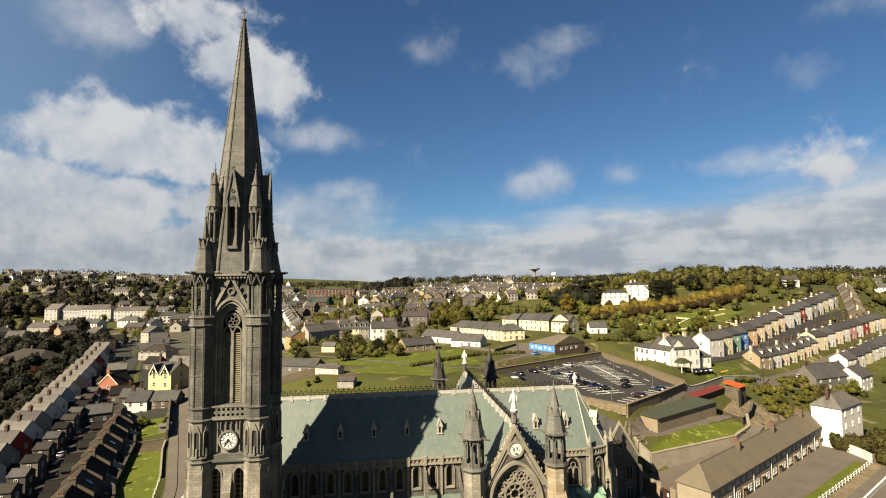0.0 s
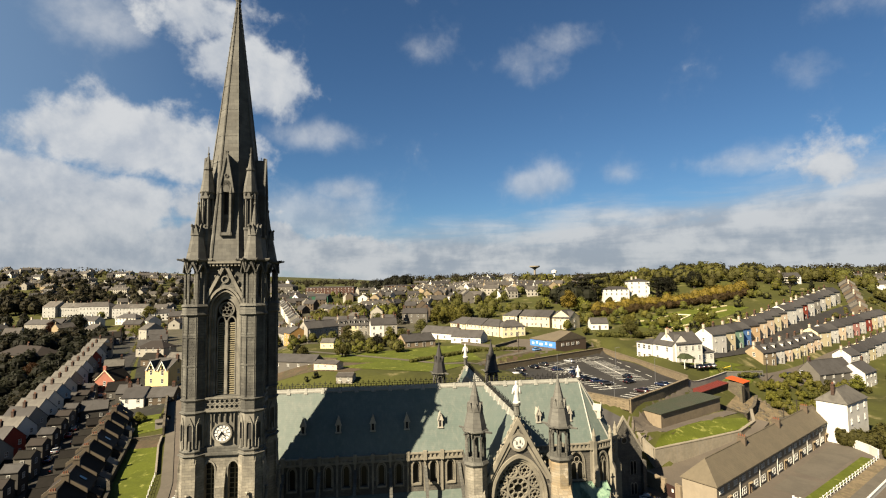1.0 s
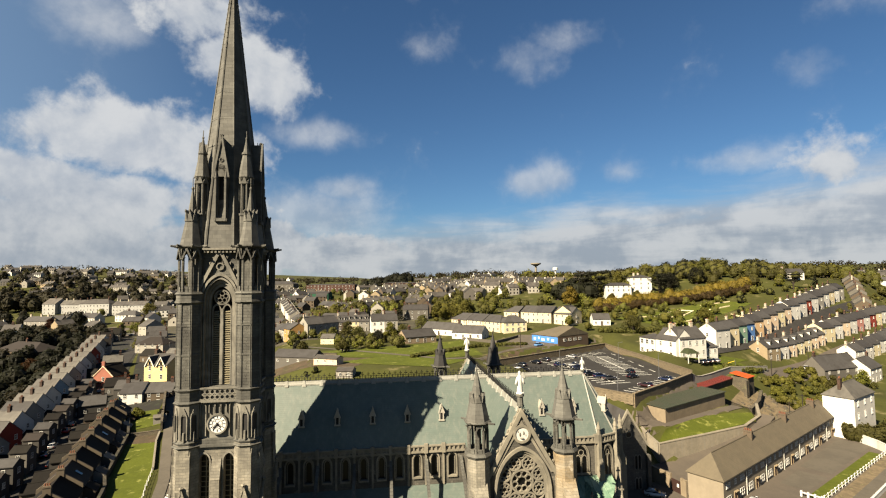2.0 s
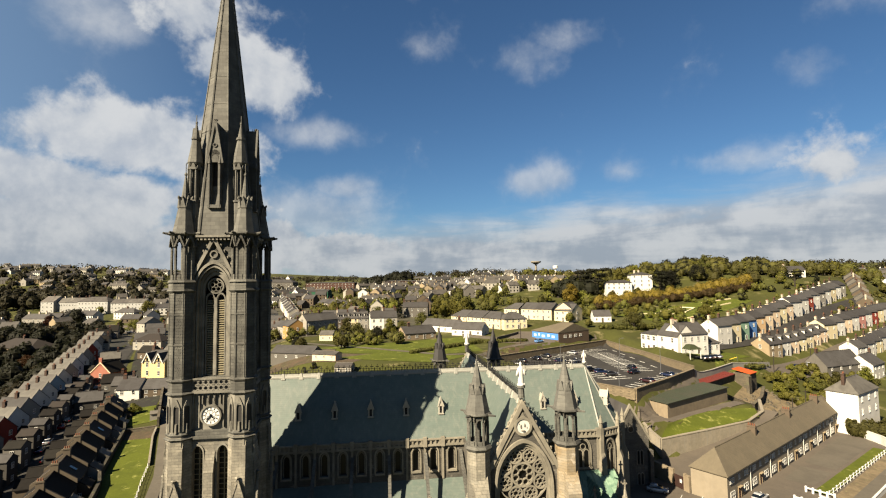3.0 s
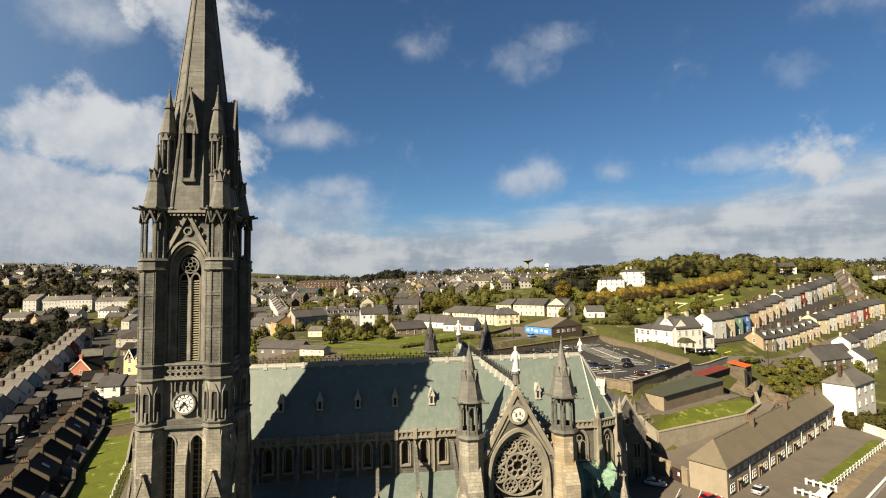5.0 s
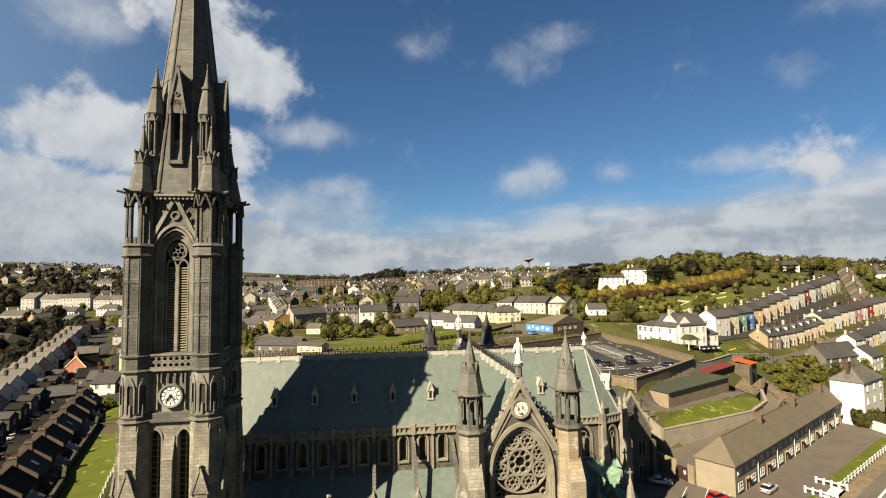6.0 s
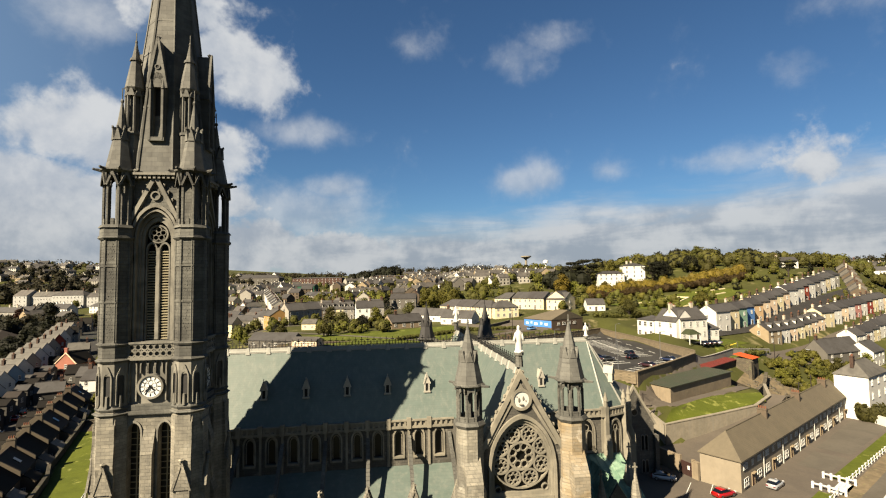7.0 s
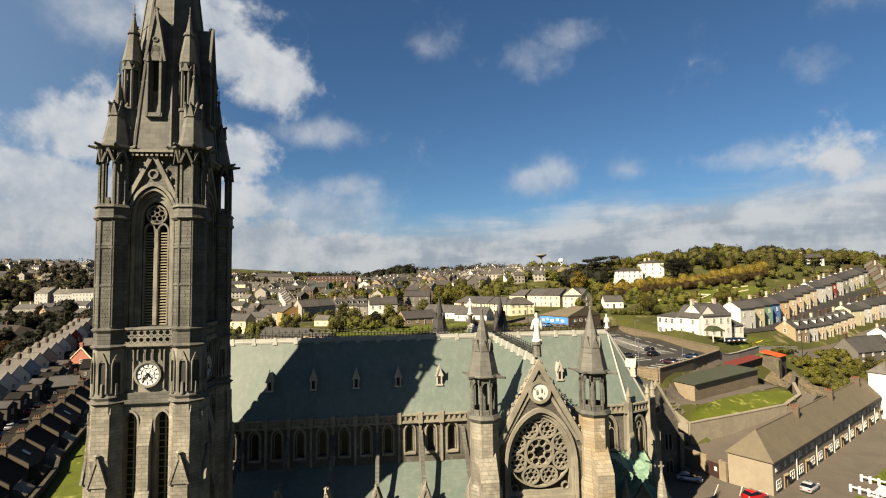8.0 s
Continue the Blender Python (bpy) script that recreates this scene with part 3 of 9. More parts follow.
def tower_turret(sx, sy):
    """A corner turret: buttresses below, an octagonal shaft, an open lantern and a crocketed cap."""
    x, y = sx * HALF, sy * HALF
    g = Geo()
    g.ring(8, TUR, Z_RAIL - 1.7, TUR, Z_RING, x, y)
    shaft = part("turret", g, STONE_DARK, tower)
    for z, r in ((Z_STRING, 0.38), (Z_STRING + 0.5, 0.2), (Z_RAIL - 1.65, 0.26), (Z_RAIL - 0.05, 0.22), (39.4, 0.04), (43.3, 0.04)):
        band = Geo().ring(8, TUR + r * 0.4, z - 0.22, TUR + r, z, x, y)
        part("string_course", band.ring(8, TUR + r, z, TUR, z + 0.22, x, y), STONE_DARK, shaft)
    part("base", Geo().ring(8, TUR + 0.12, 0, TUR + 0.12, Z_STRING + 0.2, x, y), STONE, shaft)
    part("drum", Geo().ring(8, TUR, Z_STRING + 0.2, TUR, Z_RAIL - 1.7, x, y), STONE_OLD, shaft)
    # raised panels, carved on the outer faces
    g = Geo()
    rnd = random.Random(int(7 + sx + 3 * sy))
    for k in range(8):
        a = 2 * math.pi * k / 8
        g.at = Matrix.Translation((x, y, 0)) @ Matrix.Rotation(a, 4, "Z")
        for side in (-1, 1):
            g.bar((side * 0.52, -TUR - 0.02, Z_RAIL + 0.2), (side * 0.52, -TUR - 0.02, Z_RING - 0.3), 0.07, 5)
        for i in range(42):                                                             # small square diaper bosses, worn unevenly
            for j in range(3):
                w = rnd.uniform(0.03, 0.085)
                g.ball(-0.24 + 0.24 * j + (0.06 if i % 2 else -0.06) + rnd.uniform(-0.04, 0.04), -TUR + 0.03, Z_RAIL + 0.45 + i * 0.253 + rnd.uniform(-0.05, 0.05), w, w * rnd.uniform(0.9, 1.4), 5, 3)
    g.at = Matrix.Translation((x, y, 0))
    for f in (0.36, 0.68):
        g.ring(8, TUR + 0.08, Z_RAIL + (Z_RING - Z_RAIL) * f, TUR + 0.08, Z_RAIL + (Z_RING - Z_RAIL) * f + 0.16)
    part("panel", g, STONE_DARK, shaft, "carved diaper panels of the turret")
    # niches of the clock stage
    g = Geo()
    for k in range(8):
        g.at = Matrix.Translation((x, y, 0)) @ Matrix.Rotation(2 * math.pi * k / 8, 4, "Z")
        arch_band(g, 0.62, 29.2, 32.3, 0.12, -TUR - 0.16, -TUR + 0.05, 0, 4)
        g.slab([(-0.4, 32.1), (0.4, 32.1), (0, 33.0)], -TUR - 0.12, -TUR + 0.05)
        g.bar((0, -TUR - 0.1, 29.0), (0, -TUR - 0.1, 30.1), 0.16, 6, 0.12)
    niche = part("niche", g, STONE_OLD, shaft)
    # flat dark slabs paint the shade of hollows that are not cut
    for k in range(8):
        part("recess", Geo(Matrix.Translation((x, y, 0)) @ Matrix.Rotation(2 * math.pi * k / 8, 4, "Z")).slab(lancet(0.56, 29.3, 32.2), -TUR - 0.012, -TUR + 0.04), LEAD_AND_SHADE, niche)
    # buttresses with set-offs, on the two outer sides
    g = Geo()
    for k, d in (((0 if sy < 0 else 2), sx * sy), ((3 if sx < 0 else 1), sx * sy)):
        g.at = Matrix.Translation((x, y, 0)) @ turned(k)
        g.box(-0.8, 0.8, -1.6, 0, 0, 27.3)
        g.slab([(-0.8, 27.3), (0.8, 27.3), (0.8, 27.9), (-0.8, 27.9)], -1.42, 0)
        g.add([(-0.8, -1.6, 26.2), (0.8, -1.6, 26.2), (0.8, -1.4, 28.0), (-0.8, -1.4, 28.0), (-0.8, -1.2, 26.2), (0.8, -1.2, 26.2), (0.8, -1.2, 28.0), (-0.8, -1.2, 28.0)],
              [(0, 1, 2, 3), (0, 4, 5, 1), (1, 5, 6, 2), (2, 6, 7, 3), (3, 7, 4, 0)])
        g.box(-0.75, 0.75, -1.85, -1.55, 0, 20.8)
        g.slab([(-0.82, 20.8), (0.82, 20.8), (0.0, 23.4)], -1.98, -1.5)
        for s in (-1, 1):
            g.bar((s * 0.86, -1.94, 20.75), (0, -1.94, 23.5), 0.11, 4)
        crocket(g, 0, -1.9, 23.7, 0.22)
        g.add([(-0.8, -1.75, 23.2), (0.8, -1.75, 23.2), (0.8, -1.61, 25.3), (-0.8, -1.61, 25.3), (-0.8, -1.5, 22.0), (0.8, -1.5, 22.0), (0.8, -1.5, 25.3), (-0.8, -1.5, 25.3)],
              [(0, 1, 2, 3), (0, 4, 5, 1), (1, 5, 6, 2), (2, 6, 7, 3), (3, 7, 4, 0)])
    part("buttress", g, STONE, shaft)
    # lantern
    g = Geo()
    g.ring(8, TUR + 0.12, Z_RING - 0.9, TUR + 0.3, Z_RING - 0.7, x, y)
    g.ring(8, TUR + 0.3, Z_RING - 0.7, TUR + 0.22, Z_RING - 0.45, x, y)
    g.ring(8, TUR + 0.14, Z_RING - 0.45, TUR + 0.14, Z_RING + 0.35, x, y)
    g.ring(8, TUR + 0.3, Z_RING + 0.35, TUR + 0.1, Z_RING + 0.65, x, y)
    g.ring(8, 0.35, Z_RING, 0.35, Z_CORN, x, y)
    for k in range(8):
        a = 2 * math.pi * (k + 0.5) / 8
        cx, cy = x + 1.36 * math.sin(a), y - 1.36 * math.cos(a)
        g.bar((cx, cy, Z_RING + 0.4), (cx, cy, Z_CORN - 1.6), 0.15, 6)
        g.bar((cx, cy, Z_CORN - 1.7), (cx, cy, Z_CORN - 1.4), 0.13, 6, 0.24)
        g.at = Matrix.Translation((x, y, 0)) @ Matrix.Rotation(2 * math.pi * k / 8, 4, "Z")
        g.box(-0.16, 0.16, -TUR - 0.02, -TUR + 0.2, Z_RING + 0.5, Z_RING + 1.3)
        pts = arch(0.82, 50, Z_CORN - 0.9, 4)
        for (xa, za), (xb, zb) in zip(pts, pts[1:]):
            if xb - xa > 1e-4:
                g.slab([(xa, za), (xb, zb), (xb, Z_CORN - 0.3), (xa, Z_CORN - 0.3)], -TUR - 0.02, -TUR + 0.25)
        for s in (-1, 1):
            g.bar((s * 0.55, -TUR - 0.12, Z_CORN - 1.7), (0, -TUR - 0.16, Z_CORN - 0.35), 0.1, 4)
        g.at = Matrix()
    g.ring(8, TUR + 0.05, Z_CORN - 0.35, TUR + 0.34, Z_CORN - 0.12, x, y)
    g.ring(8, TUR + 0.34, Z_CORN - 0.12, TUR + 0.3, Z_CORN + 0.08, x, y)
    for k in range(8):                                                                  # gargoyles
        a = 2 * math.pi * (k + 0.5) / 8
        e = Vector((math.sin(a), -math.cos(a), 0))
        p = Vector((x, y, Z_CORN - 0.1))
        g.bar(p + e * 1.6, p + e * 2.3 + Vector((0, 0, 0.1)), 0.17, 5, 0.1)
        g.ball(*(p + e * 2.3 + Vector((0, 0, 0.12))), 0.15, 0.15, 5, 3)
    part("lantern", g, STONE_DARK, shaft, "open octagonal stone lantern")
    g = Geo()
    g.ring(8, TUR - 0.12, Z_CORN + 0.05, 0.58, Z_CORN + 4.1, x, y)
    g.ring(8, 0.52, Z_CORN + 4.0, 0.08, Z_CORN + 7.4, x, y)
    g.ball(x, y, Z_CORN + 7.5, 0.2, 0.25, 6, 4)
    g.bar((x, y, Z_CORN + 7.5), (x, y, Z_CORN + 8.9), 0.045, 5)
    cap = part("cap", g, STONE_CAP, tower, "tapered stone cap with gablets")
    for k in range(8):
        g = Geo(Matrix.Translation((x, y, 0)) @ Matrix.Rotation(2 * math.pi * k / 8, 4, "Z"))
        g.slab([(-0.34, Z_CORN + 3.2), (0.34, Z_CORN + 3.2), (0.0, Z_CORN + 4.6)], -0.84, -0.4)
        g.ball(0, -0.84, Z_CORN + 4.55, 0.13, 0.2, 5, 3)
        part("gablet", g, STONE_CAP, cap)


def spire():
    g = Geo()
    base = 4.15
    g.ring(8, base + 0.15, Z_CORN - 0.55, base + 0.15, Z_CORN - 0.1)
    g.ring(8, base, Z_CORN - 0.1, 0.16, Z_TIP - 0.9)
    for z in (60.0, 66.5, 70.2, 74.0, 77.6, 81.2, 85.0, 88.0):
        r = base * (Z_TIP - z) / (Z_TIP - Z_CORN)
        g.ring(8, r + 0.05, z, r + 0.02, z + 0.22)
    for i in range(8):
        a = 2 * math.pi * (i + 0.5) / 8
        e = Vector((math.sin(a), -math.cos(a), 0)) / math.cos(math.pi / 8)
        g.bar(e * base + Vector((0, 0, Z_CORN)), e * 0.16 + Vector((0, 0, Z_TIP - 0.9)), 0.13, 5, 0.07)
        for j in range(14):                                                             # crockets near the top
            z = 80.5 + j * 0.75
            r = base * (Z_TIP - z) / (Z_TIP - Z_CORN)
            p = e * r + Vector((0, 0, z))
            g.ball(*(p + e * 0.1), 0.1, 0.12, 5, 3)
    g.ring(8, 0.22, Z_TIP - 1.2, 0.42, Z_TIP - 0.8)
    g.ring(8, 0.42, Z_TIP - 0.8, 0.12, Z_TIP - 0.4)
    part("spire", g, STONE_CAP, tower, "tall octagonal limestone spire")
    g = Geo()
    g.box(-0.06, 0.06, -0.06, 0.06, Z_TIP - 0.6, Z_TIP + 0.9)
    g.box(-0.4, 0.4, -0.05, 0.05, Z_TIP + 0.25, Z_TIP + 0.4)
    part("cross", g, IRON, tower)
    # a row of small arches under the spire's foot
    g = Geo()
    for k in range(4):
        g.at = turned(k)
        for i in range(9):
            g.box(-1.95 + i * 0.46, -1.7 + i * 0.46, -4.35, -3.6, Z_CORN - 0.85, Z_CORN - 0.5)
        g.box(-2.1, 2.1, -4.5, -3.6, Z_CORN - 0.5, Z_CORN - 0.25)
    part("corbel_table", g, STONE_OLD, tower)
    # tall gabled lucarnes
    for k in range(4):
        r = turned(k)
        g = Geo(r)
        arch_band(g, 0.75, 56.6, 63.0, 0.42, -4.05, -2.6)
        g.slab([(-0.85, 62.0), (0.85, 62.0), (0.0, 67.3)], -4.05, -2.2)
        for s in (-1, 1):
            g.bar((s * 0.95, -4.1, 61.9), (0, -4.1, 67.5), 0.12, 4)
            g.bar((s * 0.62, -4.12, 56.3), (s * 0.62, -4.12, 61.8), 0.12, 6)
            g.ring(8, 0.2, 61.8, 0, 63.2, s * 0.62, -4.12)
        g.box(-0.8, 0.8, -4.2, -3.4, 56.2, 56.6)
        g.torus(0.28, 0.09, -4.15, -4.0, 0, 64.2, 10)
        crocket(g, 0, -3.9, 67.5, 0.2)
        lucarne = part("lucarne", g, STONE_CAP, tower, "tall gabled stone lucarne on the spire")
        part("opening", Geo(r).slab(lancet(0.76, 56.6, 63.0), -3.5, -3.3), DARK, lucarne)
        part("oculus", Geo(r).disc(0.2, -4.08, -4.02, 0, 64.2, 10), DARK, lucarne)
    # pinnacles on the corner broaches
    for sx in (-1, 1):
        for sy in (-1, 1):
            x, y = sx * 2.75, sy * 2.75
            g = Geo()
            g.ring(8, 1.0, Z_CORN, 0.85, 57.0, x, y)
            g.ring(8, 0.95, 57.0, 0.95, 57.3, x, y)
            g.ring(8, 0.52, 57.3, 0.52, 62.0, x, y)
            for i in range(8):
                a = 2 * math.pi * (i + 0.5) / 8
                cx, cy = x + 0.82 * math.sin(a), y - 0.82 * math.cos(a)
                g.bar((cx, cy, 57.2), (cx, cy, 61.5), 0.11, 5)
                g.at = Matrix.Translation((x, y, 0)) @ Matrix.Rotation(2 * math.pi * i / 8, 4, "Z")
                g.slab([(-0.36, 61.2), (0.36, 61.2), (0, 62.3)], -0.92, -0.7)
                g.at = Matrix()
            g.ring(8, 0.8, 61.8, 1.0, 62.1, x, y)
            g.ring(8, 0.92, 62.1, 0.08, 67.3, x, y)
            g.ring(8, 0.55, 65.2, 0.5, 65.5, x, y)
            g.ball(x, y, 67.4, 0.16, 0.22, 6, 4)
            g.bar((x, y, 67.3), (x, y, 68.4), 0.04, 4)
            part("pinnacle", g, STONE_CAP, tower, "octagonal stone pinnacle")


tower_body()
for side in range(4):
    tower_windows(side)
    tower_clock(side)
for sx in (-1, 1):
    for sy in (-1, 1):
        tower_turret(sx, sy)
spire()


# ---- the cathedral's nave, transepts and choir ----
CH_AT = pose(7.3, 92.3, 0, 0, 0, 7.0)
church = thing("cathedral", CH_AT, "long grey stone gothic cathedral with steep grey-green slate roofs", "cathedral")
W_END, E_END, HALF_N = -38.0, 17.7, 5.9          # the nave's ends and its half width
Z_R, Z_E, Z_A = 31.2, 21.4, 15.3                 # ridge, eaves, top of the aisle roofs
G_S, G_HALF = 21.4, 5.95                         # transept front from the axis, turret axes from its middle
BAY, FIRST = 5.71, -31.6


def rooftop(x0, x1, half, ze, zr, t=0.45):
    """A steep roof along x, as a shell of its own thickness."""
    g = Geo(Matrix.Rotation(math.pi / 2, 4, "Z"))
    k = t * math.hypot(half, zr - ze) / half
    for s in (-1, 1):
        pts = [(s * half, ze), (0, zr), (0, zr - k), (s * (half - t), ze)]
        g.slab(pts[::-1] if s > 0 else pts, -x1, -x0)
    return g


def tall_window(m, x, w, sill, top, y):
    """A broad pointed window of two lights under a circle, its face at y."""
    g = Geo(m)
    arch_band(g, w, sill, top, 0.2, y - 0.2, y + 0.2, x)
    arch_band(g, w * 0.84, sill, top - 0.2, 0.12, y - 0.08, y + 0.15, x)
    for k in (-1, 1):
        arch_band(g, w * 0.32, sill, top - w * 0.72, 0.1, y - 0.1, y + 0.1, x + k * w * 0.22)
    g.torus(w * 0.2, 0.1, y - 0.1, y + 0.1, x, top - w * 0.52, 14)
    g.box(x - 0.07, x + 0.07, y - 0.12, y + 0.1, sill, top - w * 0.75)
    g.box(x - w * 0.6, x + w * 0.6, y - 0.3, y + 0.2, sill - 0.28, sill)
    o = part("window", g, STONE_TRIM, church, "broad pointed window of two lights")
    part("glazing", Geo(m).slab(lancet(w, sill, top, x, 8), y - 0.03, y + 0.1), GLASS, o)


def nave():
    part("roof", rooftop(W_END, 0, HALF_N, Z_E, Z_R), SLATE_GREEN, church, "steep grey-green slate roof")
    part("roof", rooftop(0, E_END, HALF_N, Z_E, Z_R), SLATE_GREEN, church, "steep grey-green slate roof")
    for k in (1, -1):
        g = rooftop(0, G_S - 0.4, 5.15, Z_E, Z_R - 0.35)
        part("roof", g, SLATE_GREEN, church, "steep transept roof", at=Matrix.Rotation(-k * math.pi / 2, 4, "Z"))
    # apse: a half octagon with a hipped roof
    rim = [(E_END, -HALF_N), (E_END + 3.6, -HALF_N + 1.4), (E_END + 5.6, -2.3), (E_END + 5.6, 2.3), (E_END + 3.6, HALF_N - 1.4), (E_END, HALF_N)]
    g = Geo()
    g.add([(x, y, Z_E) for x, y in rim] + [(E_END, 0, Z_R)] + [(x, y, Z_E - 0.4) for x, y in rim], [(i, i + 1, 6) for i in range(5)] + [(i + 7, i + 8, i + 1, i) for i in range(5)])
    part("apse_roof", g, SLATE_GREEN, church)
    g = Geo()
    inner = [(x - 0.3, y * 0.94) for x, y in rim]
    for z0, z1, grow in ((0, Z_E - 0.1, 0.0), (Z_E - 1.35, Z_E - 1.1, 0.28)):
        g.prism([(x + grow, y * (1 + grow / 8)) for x, y in inner], z0, z1)
    part("apse_wall", g, STONE_WALL, church)
    for x, y in rim[:5]:                                                                # stepped buttresses at the corners, with thin finials
        g = Geo(Matrix.Translation((x, y, 0)) @ Matrix.Rotation(math.atan2(x - E_END + 1.5, -y), 4, "Z"))
        g.box(-0.42, 0.42, -0.9, 0.2, 0, 16.5)
        g.add([(-0.42, -0.9, 16.5), (0.42, -0.9, 16.5), (0.42, -0.35, 18.0), (-0.42, -0.35, 18.0), (-0.42, 0, 16.5), (0.42, 0, 16.5)], [(0, 1, 2, 3), (1, 5, 2), (4, 0, 3)])
        g.box(-0.32, 0.32, -0.42, 0.2, 16.5, Z_E + 0.45)
        g.ring(8, 0.3, Z_E + 0.4, 0.26, Z_E + 1.3, 0, -0.1)
        g.ring(8, 0.36, Z_E + 1.3, 0.04, Z_E + 2.6, 0, -0.1)
        g.box(-0.22, 0.22, -0.15, -0.05, Z_E + 2.2, Z_E + 2.32)
        part("apse_buttress", g, STONE_TRIM, church, "stepped stone buttress with a thin finial")
    for x, y in rim:
        part("hip", Geo().bar((x, y, Z_E), (E_END, 0, Z_R), 0.15, 5, 0.1), LEAD, church, "pale lead hip roll")
    for i in range(5):
        a, b = Vector(rim[i]), Vector(rim[i + 1])
        mid, d = (a + b) / 2, (b - a).normalized()
        m = Matrix.Translation((mid.x, mid.y, 0)) @ Matrix.Rotation(math.atan2(d.y, d.x), 4, "Z")
        half = (b - a).length / 2
        g = Geo(m)
        g.box(-half, half, -0.34, 0.1, Z_E - 1.05, Z_E - 0.8)
        g.box(-half, half, -0.38, 0.0, Z_E + 0.02, Z_E + 0.24)
        n = max(2, int(2 * half / 0.62))
        for j in range(n + 1):
            x = -half + 2 * half * j / n
            g.box(x - 0.13, x + 0.13, -0.3, -0.05, Z_E - 0.8, Z_E + 0.02)
        part("parapet", g, STONE_TRIM, church, "pierced stone parapet")
        tall_window(m, 0.0, min(2.1, half * 1.15), 13.0, 19.7, 0.0)
    # ridge roll and iron cresting
    ridge, c = part("ridge", Geo().bar((W_END, 0, Z_R - 0.25), (E_END, 0, Z_R - 0.25), 0.3, 6), LEAD, church, "pale stone and lead ridge roll"), Geo()
    runs = [((W_END, 0), (-0.3, 0), Z_R), ((0.3, 0), (E_END, 0), Z_R), ((0, -G_S + 0.6), (0, -0.3), Z_R - 0.35), ((0, 0.3), (0, G_S - 0.6), Z_R - 0.35)]
    for a, b, z in runs:
        a, b = Vector((*a, 0)), Vector((*b, 0))
        d = (b - a).normalized()
        m = Matrix.Translation(a) @ Matrix.Rotation(math.atan2(d.y, d.x), 4, "Z")
        long = (b - a).length
        c.at = m
        n = int(long / 0.95)
        for i in range(n):
            x = (i + 0.5) * long / n
            w = long / n
            g = Geo(m)
            g.prism([(x - w * 0.49, -0.34), (x + w * 0.49, -0.34), (x + w * 0.49, 0.34), (x - w * 0.49, 0.34)], z - 0.42, z + 0.26, [(x - w * 0.49, -0.13), (x + w * 0.49, -0.13), (x + w * 0.49, 0.13), (x - w * 0.49, 0.13)])
            if i % 3 == 0:
                g.ring(6, 0.5, z - 0.6, 0.2, z + 0.34, x, 0)
            part("ridge_block", g, LEAD, ridge)
        tall = 1.35
        c.bar((0, 0, z + 0.35), (long, 0, z + 0.35), 0.035, 4)
        c.bar((0, 0, z + 0.75), (long, 0, z + 0.75), 0.03, 4)
        n = int(long / 0.46)
        for i in range(n):
            x = (i + 0.5) * long / n
            big = i % 2 == 0
            top = z + (tall if big else 0.95)
            c.bar((x, 0, z + 0.2), (x, 0, top), 0.035, 4)
            if big:
                c.box(x - 0.2, x + 0.2, -0.03, 0.03, top - 0.36, top - 0.26)
                for s in (-0.22, 0, 0.22):
                    c.ball(x + s, 0, top - 0.31 if s else top, 0.075, 0.075, 5, 3)
            else:
                c.torus(0.16, 0.05, -0.025, 0.025, x, z + 0.55, 8)
    part("cresting", c, IRON, church, "wrought iron ridge cresting with crosses")
    # small gabled lucarnes on the roof slopes
    slope = (Z_R - Z_E) / HALF_N

    def lucarne(m, z, v, at_half):
        g = Geo(m)
        y = -v - 0.25
        g.box(-0.5, 0.5, y - 0.1, y + 0.8, z - 0.1, z + 0.1)
        for s in (-1, 1):
            g.box(s * 0.3 - 0.09, s * 0.3 + 0.09, y, y + 0.7, z, z + 1.25)
            g.bar((s * 0.5, y, z + 1.15), (0, y, z + 2.45), 0.09, 4)
        g.slab([(-0.42, z + 1.2), (0.42, z + 1.2), (0, z + 2.4)], y, y + 1.5)
        g.bar((0, y, z + 2.3), (0, y, z + 2.8), 0.05, 4)
        o = part("roof_lucarne", g, PALE_STONE, church, "small pale stone gabled roof lucarne")
        part("opening", Geo(m).box(-0.22, 0.22, y + 0.14, y + 0.7, z + 0.1, z + 1.2), DARK, o)

    for i in range(5):
        lucarne(Matrix.Translation((FIRST + i * BAY, 0, 0)), 24.9, 3.75, HALF_N)
        lucarne(Matrix.Rotation(math.pi, 4, "Z") @ Matrix.Translation((-(FIRST + i * BAY), 0, 0)), 24.9, 3.75, HALF_N)
    for x in (8.6, 14.2):
        lucarne(Matrix.Translation((x, 0, 0)), 24.9, 3.75, HALF_N)
    for x in (-10.0, -15.5):
        lucarne(Matrix.Rotation(math.pi / 2, 4, "Z") @ Matrix.Translation((x, 0, 0)), 24.6, 3.4, 5.15)
    m = Matrix.Translation((E_END, 0, 0)) @ Matrix.Rotation(math.radians(42), 4, "Z")
    lucarne(m, 24.9, 4.0, HALF_N)


